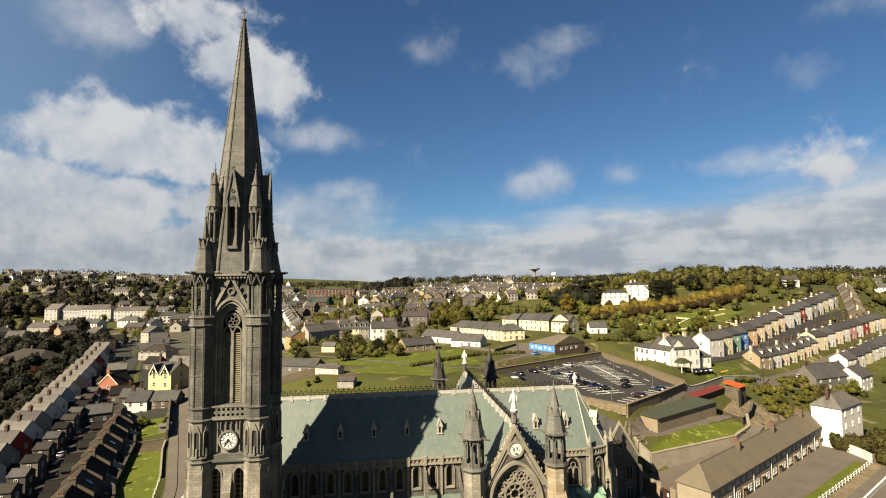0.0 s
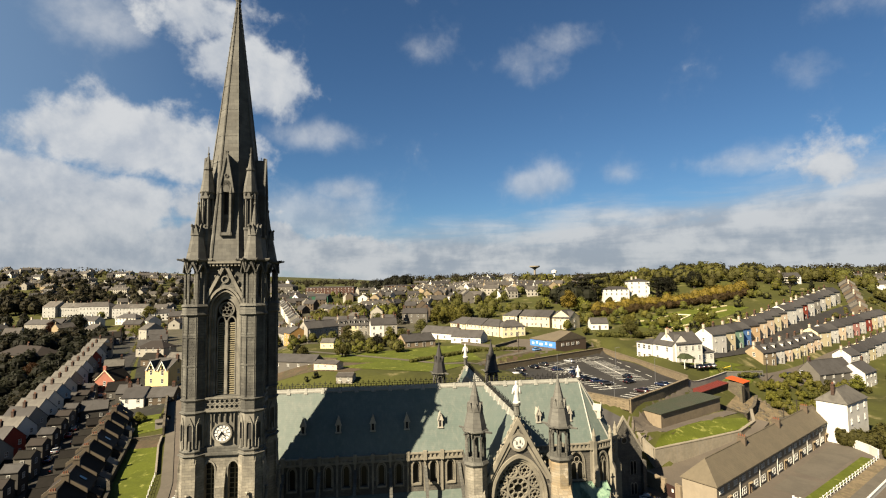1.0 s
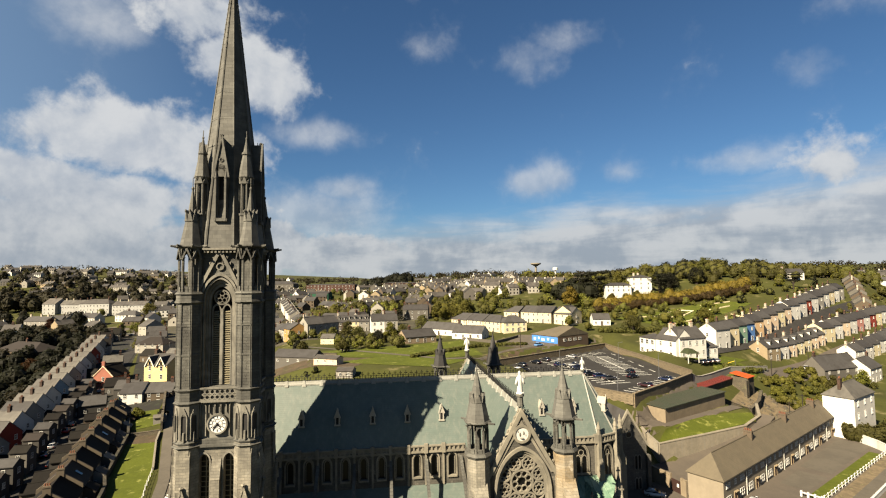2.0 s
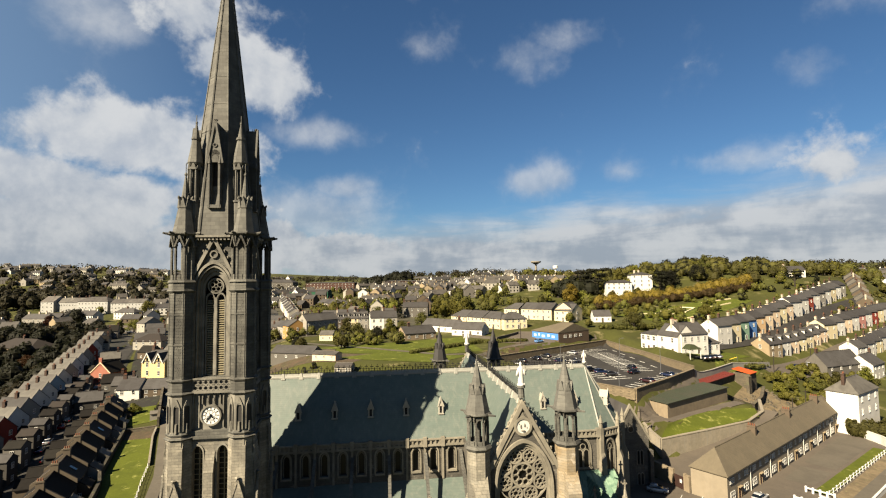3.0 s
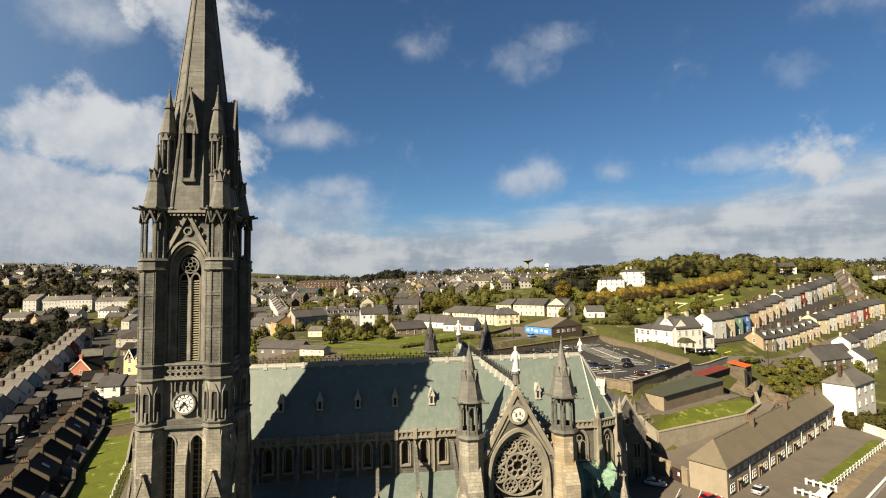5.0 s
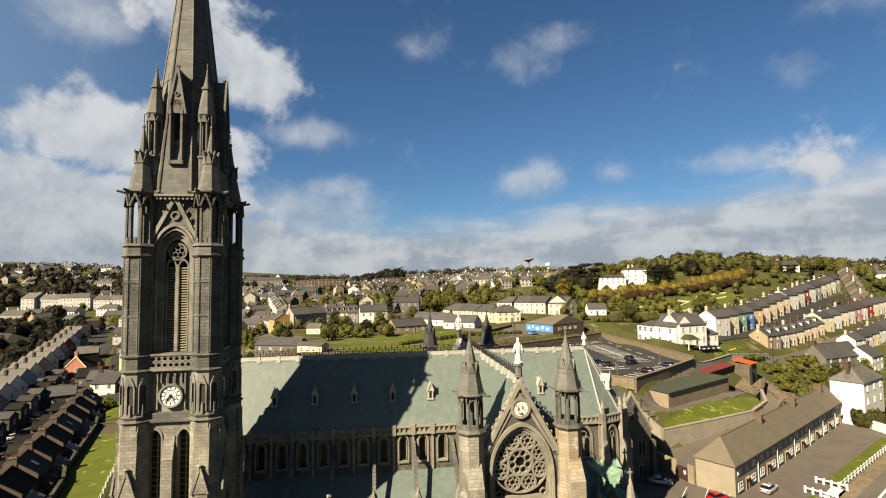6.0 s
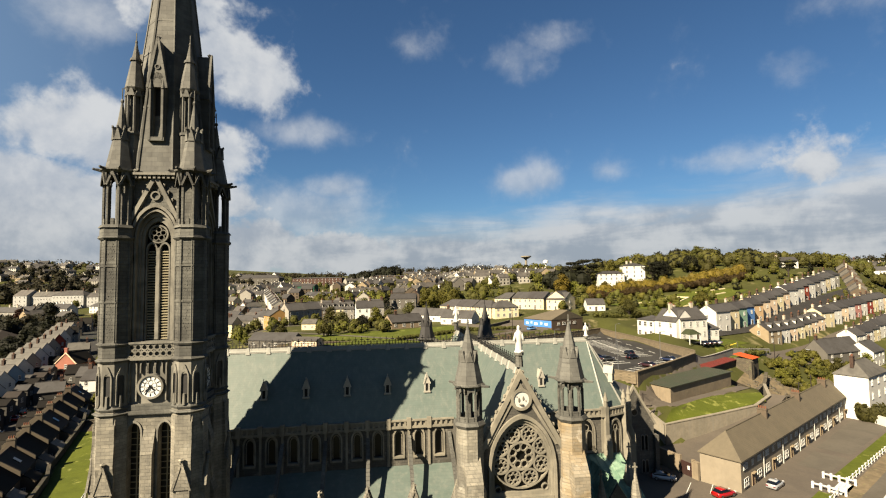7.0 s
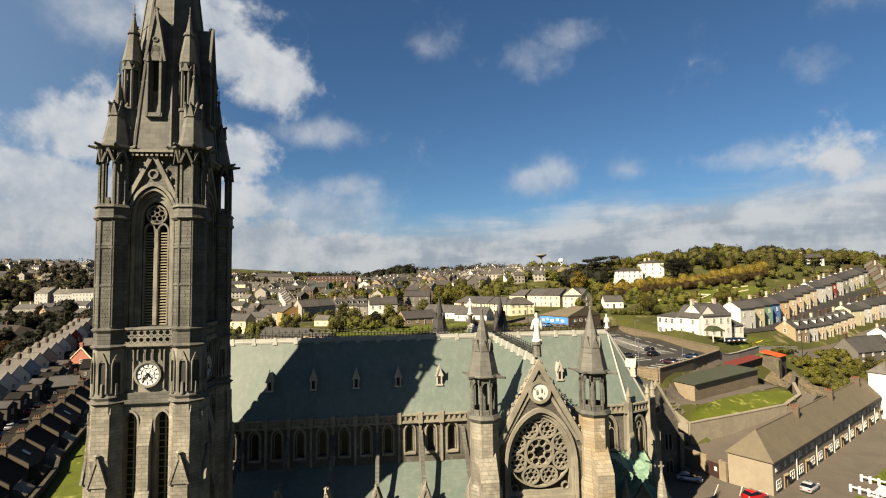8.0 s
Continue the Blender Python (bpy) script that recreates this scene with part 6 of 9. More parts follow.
yellow = house(-114.2, 198.5, -12, 10.5, 11, 9.6, 13.0, YELLOW, bays=2, floors=3, chimneys=(-0.9, 0.9), label="tall yellow house with white gabled wall dormers", z=7.4, win=(1.1, 1.8), door=False)
for px in (-2.6, 2.6):
    g = Geo()
    g.slab([(px - 1.9, 9.2), (px + 1.9, 9.2), (px, 12.4)], -0.12, 0.5)
    dm = part("wall_dormer", g, paint("yellow", YELLOW[1]), yellow)
    for k in (-1, 1):
        part("dormer_roof", Geo().add([(px + k * 2.3, -0.4, 8.9), (px, -0.4, 12.75), (px, 5, 12.75), (px + k * 2.3, 5, 8.9), (px + k * 2.3, -0.4, 8.7), (px, -0.4, 12.5), (px, 5, 12.5), (px + k * 2.3, 5, 8.7)], [(0, 1, 2, 3), (7, 6, 5, 4), (0, 4, 5, 1), (2, 6, 7, 3), (3, 7, 4, 0)]), SLATE, dm)
        part("barge_board", Geo().add([(px + k * 2.35, -0.5, 8.85), (px, -0.5, 12.8), (px, -0.5, 12.2), (px + k * 1.95, -0.5, 8.85), (px + k * 2.35, -0.38, 8.85), (px, -0.38, 12.8), (px, -0.38, 12.2), (px + k * 1.95, -0.38, 8.85)], [(0, 1, 2, 3), (7, 6, 5, 4), (0, 4, 5, 1), (3, 2, 6, 7)]), FRAME, dm)
    part("dormer_pane", Geo().box(px - 0.45, px + 0.45, -0.18, -0.1, 9.3, 10.9), PANE, dm)
house(-104, 213, -20, 9, 9, 8.5, 11.5, PALE, bays=3, floors=3, chimneys=(0.9,), label="pale grey house behind the yellow one")
SALMON = ("salmon red", (0.54, 0.27, 0.20))
red = house(-132.5, 206, 84, 9.0, 8.4, 5.6, 9.4, SALMON, SLATE_DARK, 2, 0, (), door=False, label="salmon-red gabled house with a bellcote", z=6.6, ends=(True, False), gable_windows=1, win=(1.0, 1.6))
part("bellcote", Geo().box(-4.7, -4.1, 3.6, 4.8, 8.6, 11.4).box(-4.8, -4.0, 3.4, 5.0, 10.9, 11.1), paint(*SALMON), red)
for k in (-1, 1):
    part("gable_coping", Geo().add([(-4.75, 4.2 + k * 4.5, 5.5), (-4.75, 4.2, 9.75), (-4.75, 4.2, 9.35), (-4.75, 4.2 + k * 4.1, 5.5), (-4.45, 4.2 + k * 4.5, 5.5), (-4.45, 4.2, 9.75), (-4.45, 4.2, 9.35), (-4.45, 4.2 + k * 4.1, 5.5)], [(0, 1, 2, 3), (7, 6, 5, 4), (0, 4, 5, 1), (3, 2, 6, 7)]), paint("peach", PEACH[1]), red)
house(-141, 201.5, -6, 7.5, 6, 3.4, 4.6, SALMON, SLATE_DARK, 1, 1, (), label="low salmon-red outhouse beside the gabled house", z=6.4)
house(-109.5, 176, 6, 7.5, 9, 5.4, 8.2, WHITE, bays=2, chimneys=(-0.8,), label="white two-storey house with a slate roof", z=5.6)
house(-101, 178, 8, 9, 8, 4.8, 7.4, STONEW, bays=3, chimneys=(0.7,), label="brown stone house with a slate roof", z=6.0)
house(-118, 223, -15, 20, 10, 4.5, 8, STONEW, bays=4, chimneys=(), label="long stone hall with a brown roof", roof=SLATE_WARM)
house(-148, 250, -6, 15, 10, 4.5, 7.5, PALE, SLATE_RUST, bays=4, hip=(True, True), chimneys=(), label="pale house with a hipped brown roof")
house(-128, 262, -10, 9, 9, 7, 11, WHITE, bays=2, label="white gabled house in the western town")
house(-102, 256, -10, 9, 9, 7, 10, CREAM, bays=2, label="cream gabled house with white windows")
row(-92, 268, -75.9, 244.6, 3, 9, 6.6, 9.4, [STONEW, PALE, ("ochre", (0.66, 0.47, 0.2))], "ochre and stone row", chim=(0.9,))
row(-67.5, 246, -54.8, 258, 2, 9, 7.0, 10.0, [PALE], "pale row by the lane", bays=3)
row(-58.8, 274, -42.1, 278, 3, 8.5, 5.6, 8.8, [STONEW, CREAM, PALE], "dormered row", dormers=2, roof=SLATE)
row(-39.2, 266, -25.3, 269, 2, 9, 6.6, 9.6, [WHITE, PALE], "white pair", chim=(-0.9, 0.9))
row(-158, 470, -116, 372, 9, 9, 7.0, 10.0, [WHITE, WHITE, PALE], "white row on the far street")
row(-112, 362, -83, 303, 6, 9, 6.6, 9.6, [WHITE, PALE, CREAM], "pale row on the far street")
row(-62, 352, -98, 420, 7, 9, 6.6, 9.6, [STONEW, PALE, CREAM], "opposite row on the far street")
house(-55, 182, -16, 17, 7, 2.6, 4.6, GREY, SLATE, 1, 4, (), label="long grey shed with roof lights", category="shed", door=False, win=(0.8, 0.8))
house(-30.2, 151, -5, 5, 4, 2.2, 2.8, PALE, SLATE_WARM, 1, 2, (), label="small white shed on the grass", category="shed", door=False, win=(0.7, 0.8))
house(-40, 168, -20, 9, 4, 2.2, 2.8, PEACH, SLATE_WARM, 1, 3, (), label="low peach-coloured outbuilding with a pale roof", category="shed", door=False, win=(0.7, 0.8))
house(-52.2, 222, -5, 6, 5, 2.8, 4.2, CREAM, SLATE_WARM, 1, 2, (), label="small cream garden building", category="shed", door=False, win=(0.7, 0.8))
# the long white institution and its neighbours across the valley
LIME = ("limewashed white", (0.57, 0.57, 0.55))
INST = "long white institution"
house(-347.5, 434, -4, 12, 15, 9.5, 14.0, LIME, SLATE_PALE, 3, 3, (0.0,), label="white gabled end block of the institution", group=INST, door=False)
row(-341, 437, -315, 435, 2, 10, 8.6, 12.0, [LIME], INST, roof=SLATE_WARM, floors=2, bays=5, chim=(-0.5, 0.5), label="{} two-storey range of the institution")
house(-300.5, 424, -4, 27, 13, 10.5, 14.0, LIME, SLATE_WARM, 3, 9, (-0.6, 0.6), hip=(True, True), label="white middle block of the institution", group=INST)
row(-285, 424, -255, 422, 2, 10, 9.0, 12.2, [LIME], INST, roof=SLATE_WARM, floors=3, bays=5, chim=(-0.5, 0.5), label="{} three-storey range of the institution")
house(-252, 391, -12, 19, 9, 5.6, 8.6, WHITE, bays=6, label="white house with a veranda before the institution", chimneys=(-0.1,), hip=(True, True))
house(-194, 319, -30, 9, 11, 7.5, 11.0, PALE, SLATE_WARM, bays=2, ends=(True, True), chimneys=(), label="pale gabled house beside the parking area")
house(-207, 240, -22, 30, 13, 4.0, 7.6, STONEW, SLATE_RUST, 1, 5, (-0.1,), hip=(True, True), label="low house with a wide brown roof among trees", door=False)
house(-273, 312, 20, 9, 9, 6.5, 10, ("pale blue", (0.42, 0.55, 0.66)), SLATE_WARM, bays=3, label="pale blue gabled house among the trees")
house(-297, 360, -10, 20, 9, 6.5, 9.6, ("weathered cream", (0.46, 0.44, 0.40)), SLATE, bays=5, chimneys=(-0.9, 0.0, 0.6), brick=False, label="cream house with three tall chimneys")
house(-216, 283, -15, 10, 6, 3, 5, WHITE, bays=3, floors=1, chimneys=(), label="small white garden house among trees")
house(-230, 520, -5, 46, 14, 9, 12, CREAM, floors=3, bays=9, chimneys=(), label="large cream school building", hip=(True, True))
house(-150, 650, -6, 66, 14, 10, 10.8, ("brick red", (0.21, 0.115, 0.085)), floors=3, bays=14, chimneys=(), label="long red brick school building", hip=(True, True))
house(-150, 548, -6, 44, 14, 6.5, 8.5, ("deep green", (0.06, 0.24, 0.15)), floors=1, bays=0, chimneys=(), label="green metal sports hall", door=False, category="hall")
house(-240, 690, -7, 60, 18, 9, 13, GREY, floors=2, bays=9, chimneys=(), label="long grey slate-roofed building", hip=(True, True))
row(256, 296, 292, 349, 8, 9, 6.2, 9.4, [STONEW, GREY], "stepped terrace on the eastern hillside", roof=SLATE_WARM)
row(286, 296, 330, 350, 8, 9, 6.2, 9.4, [STONEW, GREY, STONEW], "outer terrace on the eastern hillside", roof=SLATE_WARM)
house(250, 352, -8, 13, 8, 5, 7.6, WHITE, bays=4, chimneys=(-0.9,), brick=False, label="white cottage with a slate roof among trees")
house(440, 525, -25, 18, 9, 6, 9, WHITE, bays=4, chimneys=(0.0,), label="white house on the far ridge")
house(365, 405, -30, 13, 9, 6, 9, WHITE, bays=3, chimneys=(0.9,), label="white house high on the hillside")
house(330, 395, -25, 11, 8, 5, 8, CREAM, bays=3, chimneys=(0.9,), label="cream house high on the hillside")
house(-46, 622, 12, 56, 12, 6.5, 7.2, ("brick red", (0.21, 0.115, 0.085)), SLATE, 2, 9, (), hip=(True, True), label="flat-roofed red brick school wing", door=False)
for x, y, yaw, c, r in ((-118, 186, 10, DIM, SLATE), (-125, 191, 20, GREY, SLATE_DARK), (-121, 213, -12, PALE, SLATE_WARM), (-128, 222, 15, GREY, SLATE), (-117, 168, 30, DIM, SLATE), (-138, 232, -10, STONEW, SLATE_DARK), (-147, 222, 30, DIM, SLATE_WARM), (-131, 181, 24, DIM, SLATE)):
    house(x, y, yaw, 7.5, 6.5, 3.4, 5.8, c, r, 1, 2, (0.7,), door=False, label="small {} building with a slate roof in the yards".format(c[0]), group="yard buildings in the western town", win=(0.8, 1.0), pots=2)

for k, (x, y) in enumerate(((-128, 290), (-116, 283), (-106, 290), (-122, 306), (-137, 312), (-111, 314), (-128, 328), (-143, 336), (-119, 346), (-134, 352), (-150, 365), (-130, 374), (-143, 390), (-161, 404), (-60, 300), (-47, 296), (-72, 306), (-58, 322), (-36, 306))):
    c = (PALE, WHITE, GREY, CREAM, STONEW)[k % 5]
    house(x, y, (-24, -30, -16, 58)[k % 4], (9, 11, 13)[k % 3], 8, 5.6 + 0.4 * (k % 3), 8.8 + 0.4 * (k % 2), c, (SLATE, SLATE_WARM)[k % 2], 2, 3, (-0.9, 0.9) if k % 2 else (0.9,), label="{} rendered house in the middle town".format(c[0]), group="houses of the middle town", win=(0.9, 1.3), pots=2)


# ---- trees, hedges and lawns ----
def leaf_mat(name, colour, second):
    m = material(name, colour, rough=0.7, vary=0.35, grain=0.6, big=0.25, bump=0, second=second, island=0.22, random_tint=0.2, spec=0.15)
    t = m.node_tree
    bsdf = t.nodes["Principled BSDF"]
    thin = wire(t, "ShaderNodeBsdfTranslucent", {"Color": bsdf.inputs["Base Color"].links[0].from_socket})
    both = wire(t, "ShaderNodeMixShader", {0: 0.42, 1: bsdf.outputs[0], 2: thin.outputs[0]})
    t.links.new(both.outputs[0], t.nodes["Material Output"].inputs[0])
    return m


LEAF_SPRING = leaf_mat("fresh spring leaves", (0.37, 0.365, 0.085), (0.27, 0.275, 0.065))
LEAF_MID = leaf_mat("mid green leaves", (0.285, 0.28, 0.085), (0.20, 0.20, 0.065))
LEAF_DARK = leaf_mat("dark evergreen needles", (0.088, 0.092, 0.044), (0.055, 0.062, 0.033))
LEAF_RUST = leaf_mat("copper and rust leaves", (0.20, 0.09, 0.03), (0.12, 0.055, 0.02))
LEAF_GORSE = leaf_mat("golden hedge leaves", (0.45, 0.36, 0.075), (0.28, 0.235, 0.06))
LEAF_HEDGE = leaf_mat("brown-green hedge leaves", (0.25, 0.19, 0.065), (0.15, 0.125, 0.05))
# cloud shadow on the valley woods is put into this leaf colour
LEAF_DULL = leaf_mat("dull leaves darkened for cloud shadow", (0.155, 0.14, 0.07), (0.10, 0.09, 0.048))
BARK = material("grey-brown bark", (0.13, 0.10, 0.075), vary=0.35, grain=3, bump=0.5)


def leaves(g, rnd, cx, cy, cz, rx, ry, rz, n, size):
    """n small leaf clumps through the shell of a lobe, as bent pairs of triangles."""
    for _ in range(n):
        v = Vector((rnd.gauss(0, 1), rnd.gauss(0, 1), rnd.gauss(0, 1))).normalized()
        k = rnd.uniform(0.62, 1.08)
        p = Vector((cx + v.x * rx * k, cy + v.y * ry * k, cz + v.z * rz * k))
        a = Vector((rnd.gauss(0, 1), rnd.gauss(0, 1), rnd.gauss(0, 1))).normalized()
        a = (a - v * a.dot(v) * 0.6).normalized()
        b = a.cross(v).normalized() if a.cross(v).length > 1e-3 else Vector((1, 0, 0))
        s = size * rnd.uniform(0.6, 1.3)
        q = len(g.v)
        g.v += [tuple(p - a * s), tuple(p + b * s * 0.7 + v * s * 0.25), tuple(p + a * s), tuple(p - b * s * 0.7 - v * s * 0.1)]
        g.f += [(q, q + 1, q + 2), (q, q + 2, q + 3)]


def tree_meshes(key, seed, tall, wide, kind):
    """Trunk and crown meshes of one tree form."""
    def build():
        rnd = random.Random(seed)
        tr, cr = Geo(), Geo()
        if kind == "conifer":
            tr.bar((0, 0, -0.5), (0, 0, tall * 0.9), wide * 0.05, 7, 0.04)
            for i in range(13):
                f = i / 12
                z, r = tall * (0.12 + 0.84 * f), wide * 0.5 * (1 - f) ** 0.8 + 0.25
                for j in range(6):
                    a = rnd.uniform(0, 6.28)
                    d = r * rnd.uniform(0.3, 0.95)
                    leaves(cr, rnd, d * math.cos(a), d * math.sin(a), z - d * 0.15, r * 0.42, r * 0.42, tall * 0.05, 13, 0.42)
        else:
            h0 = tall * (0.28 if kind != "cedar" else 0.35)
            tr.bar((0, 0, -0.5), (0, 0, h0), wide * 0.045, 7, wide * 0.032)
            lobes = 11 if kind == "round" else 9
            for i in range(lobes):
                a = 2.4 * i + rnd.uniform(-0.4, 0.4)
                f = (i + 0.5) / lobes
                d = wide * 0.34 * math.sqrt(f) * rnd.uniform(0.7, 1.15)
                z = tall * (0.80 - 0.52 * f + rnd.uniform(-0.08, 0.08))
                if kind == "cedar":
                    z = tall * (0.95 - 0.55 * (i // 3) / 3 + rnd.uniform(-0.03, 0.03))
                    d = wide * 0.3 * rnd.uniform(0.5, 1.2)
                r = wide * rnd.uniform(0.16, 0.25)
                c = (d * math.cos(a), d * math.sin(a), z)
                tr.bar((0, 0, h0 * 0.9), (c[0] * 0.9, c[1] * 0.9, c[2]), wide * 0.018, 5, 0.03)
                leaves(cr, rnd, *c, r, r, r * (0.3 if kind == "cedar" else 0.82), 230, 0.27 * (tall / 9) ** 0.5)
        return tr.mesh("trunk", BARK), cr.v, cr.f
    return once(("tree", key), build)


FORMS = {"round": (11, 10.0, 8.5, "round"), "broad": (23, 9.0, 10.5, "round"), "tall": (37, 13.0, 7.5, "round"), "conifer": (41, 14.0, 7.0, "conifer"), "cedar": (53, 13.0, 12.0, "cedar"), "bush": (67, 3.4, 4.2, "round")}
NAMES = {LEAF_SPRING: "fresh spring-green", LEAF_MID: "mid-green", LEAF_DARK: "dark evergreen", LEAF_RUST: "rust-coloured", LEAF_GORSE: "golden-leaved"}


def tree(x, y, form, mat, size=1.0, turn=0.0, group="", z=None):
    seed, tall, wide, kind = FORMS[form]
    tr, vs, fs = tree_meshes(form, seed, tall, wide, kind)

    def crown():
        g = Geo()
        g.v, g.f = vs, fs
        return g.mesh("crown", mat)
    cr = once(("crown", form, mat.name), crown)
    name = "bush" if form == "bush" else "tree"
    t = thing(name, pose(x, y, (on_ground(x, y) if z is None else z) - 0.1, 0, 0, turn) @ Matrix.Diagonal((size, size, size, 1)), NAMES[mat] + (" garden bush with loose leaves" if form == "bush" else " " + {"conifer": "conifer with layered boughs", "cedar": "spreading cedar tree"}.get(form, "broadleaf tree with a full crown")), name, group)
    part("trunk", tr, None, t)
    part("crown", cr, None, t)
    return t


def grove(n, box, forms, mats, size=(0.7, 1.2), seed=1, group="", keep=None):
    rnd = random.Random(seed)
    x0, x1, y0, y1 = box
    for _ in range(n):
        x, y = rnd.uniform(x0, x1), rnd.uniform(y0, y1)
        if keep is None or keep(x, y):
            tree(x, y, rnd.choice(forms), rnd.choice(mats), rnd.uniform(*size), rnd.uniform(0, 360), group)


def wood(n, box, mats, tall=(6, 11), seed=1, label="", keep=None, name="woodland", clumps=52):
    """A stand of trees too many to count: trunks and crowns of leaf clumps, one mesh for each kind of leaf."""
    rnd = random.Random(seed)
    x0, x1, y0, y1 = box
    stand = thing(name, pose(0, 0, 0), label, "woodland", kind="stuff")
    crowns = [Geo() for _ in mats]
    trunks, cores = Geo(), Geo()
    for _ in range(n):
        x, y = rnd.uniform(x0, x1), rnd.uniform(y0, y1)
        if keep is not None and not keep(x, y):
            continue
        h = rnd.uniform(*tall)
        g = crowns[rnd.randrange(len(mats))]
        z = on_ground(x, y)
        trunks.bar((x, y, z - 0.5), (x, y, z + h * 0.6), h * 0.03, 5, h * 0.015)
        w = h * rnd.uniform(0.36, 0.52)
        cores.ball(x, y, z + h * 0.5, w * 0.82, h * 0.36, 7, 5)
        for i in range(7):
            a = 2.4 * i + rnd.uniform(-0.5, 0.5)
            f = (i + 0.5) / 7
            d = w * 0.75 * math.sqrt(f)
            r = w * rnd.uniform(0.38, 0.58)
            leaves(g, rnd, x + d * math.cos(a), y + d * math.sin(a), z + h * (0.82 - 0.6 * f) + rnd.uniform(-0.4, 0.4), r, r, r * 0.9, clumps, 0.105 * h ** 0.8)
    for g, m in zip(crowns, mats):
        part("crowns", g, m, stand)
    part("trunks", trunks, BARK, stand)
    part("inner_leaves", cores, mats[0], stand)


MIXED = [LEAF_MID, LEAF_SPRING, LEAF_MID, LEAF_DARK]
wood(210, (100, 345, 348, 430), MIXED, (6, 12), 5, "mixed spring wood along the hilltop")
wood(190, (180, 430, 305, 410), [LEAF_MID, LEAF_SPRING, LEAF_MID], (4, 9), 6, "hillside trees above the terraces", lambda x, y: y > 0.62 * x + 190)
wood(70, (300, 560, 330, 520), MIXED, (7, 13), 61, "trees along the eastern ridge", lambda x, y: y > 0.62 * x + 160)
wood(45, (-20, 125, 310, 425), [LEAF_MID, LEAF_SPRING], (5, 10), 7, "trees behind the cream terraces", lambda x, y: not (105 < x < 150 and 325 < y < 352))
wood(110, (95, 260, 225, 330), [LEAF_MID, LEAF_DARK, LEAF_SPRING], (2.0, 5.5), 9, "garden shrubs below the villa", lambda x, y: y > 0.78 * x + 126)
for x, y, f, m, s in ((106, 346, "cedar", LEAF_DARK, 1.5), (152, 340, "broad", LEAF_DARK, 1.5), (98, 352, "cedar", LEAF_DARK, 1.4), (160, 348, "broad", LEAF_DARK, 1.3), (180, 352, "broad", LEAF_DARK, 1.4), (146, 334, "conifer", LEAF_DARK, 0.8), (147, 338, "cedar", LEAF_DARK, 1.0), (122, 333, "broad", LEAF_MID, 0.5), (130, 334, "bush", LEAF_MID, 1.5), (113, 334, "bush", LEAF_MID, 1.5), (128, 362, "tall", LEAF_SPRING, 1.3), (142, 366, "tall", LEAF_SPRING, 1.3),
                      (90, 325, "broad", LEAF_SPRING, 1.0), (196, 372, "tall", LEAF_MID, 1.3), (226, 320, "cedar", LEAF_DARK, 0.8), (234, 312, "conifer", LEAF_DARK, 0.8), (82, 322, "round", LEAF_GORSE, 1.5), (68, 268, "broad", LEAF_SPRING, 0.9), (95, 255, "bush", LEAF_SPRING, 1.6)):
    tree(x, y, f, m, s, x * 3)
grove(16, (85, 130, 215, 262), ["bush", "broad", "bush"], [LEAF_SPRING, LEAF_MID], (0.5, 1.0), 8, "garden shrubs", lambda x, y: y > 0.8 * x + 130)
# trees in the middle of the town
for x, y, f, m, s in ((-46, 236, "round", LEAF_MID, 0.95), (-40, 232, "broad", LEAF_MID, 0.8), (-30, 226, "bush", LEAF_DARK, 1.6), (-25, 232, "round", LEAF_SPRING, 0.9), (-20, 240, "broad", LEAF_MID, 0.8), (-13, 285, "broad", LEAF_MID, 0.9), (-4, 300, "tall", LEAF_SPRING, 1.2), (5, 305, "broad", LEAF_SPRING, 1.3), (12, 300, "tall", LEAF_SPRING, 1.1),
                      (-95, 330, "broad", LEAF_MID, 1.1), (-80, 340, "broad", LEAF_MID, 1.1), (-70, 320, "broad", LEAF_MID, 1.0), (-50, 310, "tall", LEAF_SPRING, 1.1), (-42, 316, "broad", LEAF_MID, 1.1), (-30, 330, "conifer", LEAF_DARK, 0.9), (-56, 197, "bush", LEAF_MID, 1.4), (-40, 196, "bush", LEAF_MID, 1.5), (-60, 205, "bush", LEAF_DARK, 1.3)):
    tree(x, y, f, m, s, x * 7)
wood(46, (-106, -44, 640, 720), [LEAF_DARK], (12, 17), 78, "dark conifer clump on the skyline")
wood(85, (-120, 40, 330, 520), [LEAF_MID, LEAF_SPRING, LEAF_DULL], (4, 8), 10, "garden trees in the middle of the town")
wood(20, (-42, -16, 202, 214), [LEAF_MID, LEAF_SPRING, LEAF_MID], (3, 5.5), 80, "tall garden trees beside the field")
wood(16, (-92, -52, 340, 372), [LEAF_MID, LEAF_SPRING, LEAF_DULL], (8, 13), 81, "tall trees in the middle of the town")
wood(12, (-52, -34, 350, 372), [LEAF_SPRING, LEAF_MID], (8, 12), 82, "tall spring trees in the town")
wood(12, (-8, 14, 322, 352), [LEAF_SPRING, LEAF_MID], (8, 13), 83, "tall spring trees behind the flats")
wood(26, (105, 160, 590, 632), [LEAF_MID, LEAF_DARK, LEAF_SPRING], (13, 20), 84, "tall trees below the water tower")
wood(12, (78, 101, 335, 372), [LEAF_DARK], (12, 17), 85, "dark cedars beside the villa")
wood(46, (-50, -8, 205, 236), [LEAF_MID, LEAF_SPRING, LEAF_DARK], (2, 5), 71, "garden trees and bushes behind the field", lambda x, y: y > 228 + 0.35 * x or y > 224)
wood(16, (-66, -20, 156, 186), [LEAF_MID, LEAF_DARK], (1.5, 3.2), 79, "bushes beside the sheds", lambda x, y: y < 160 or x < -52)
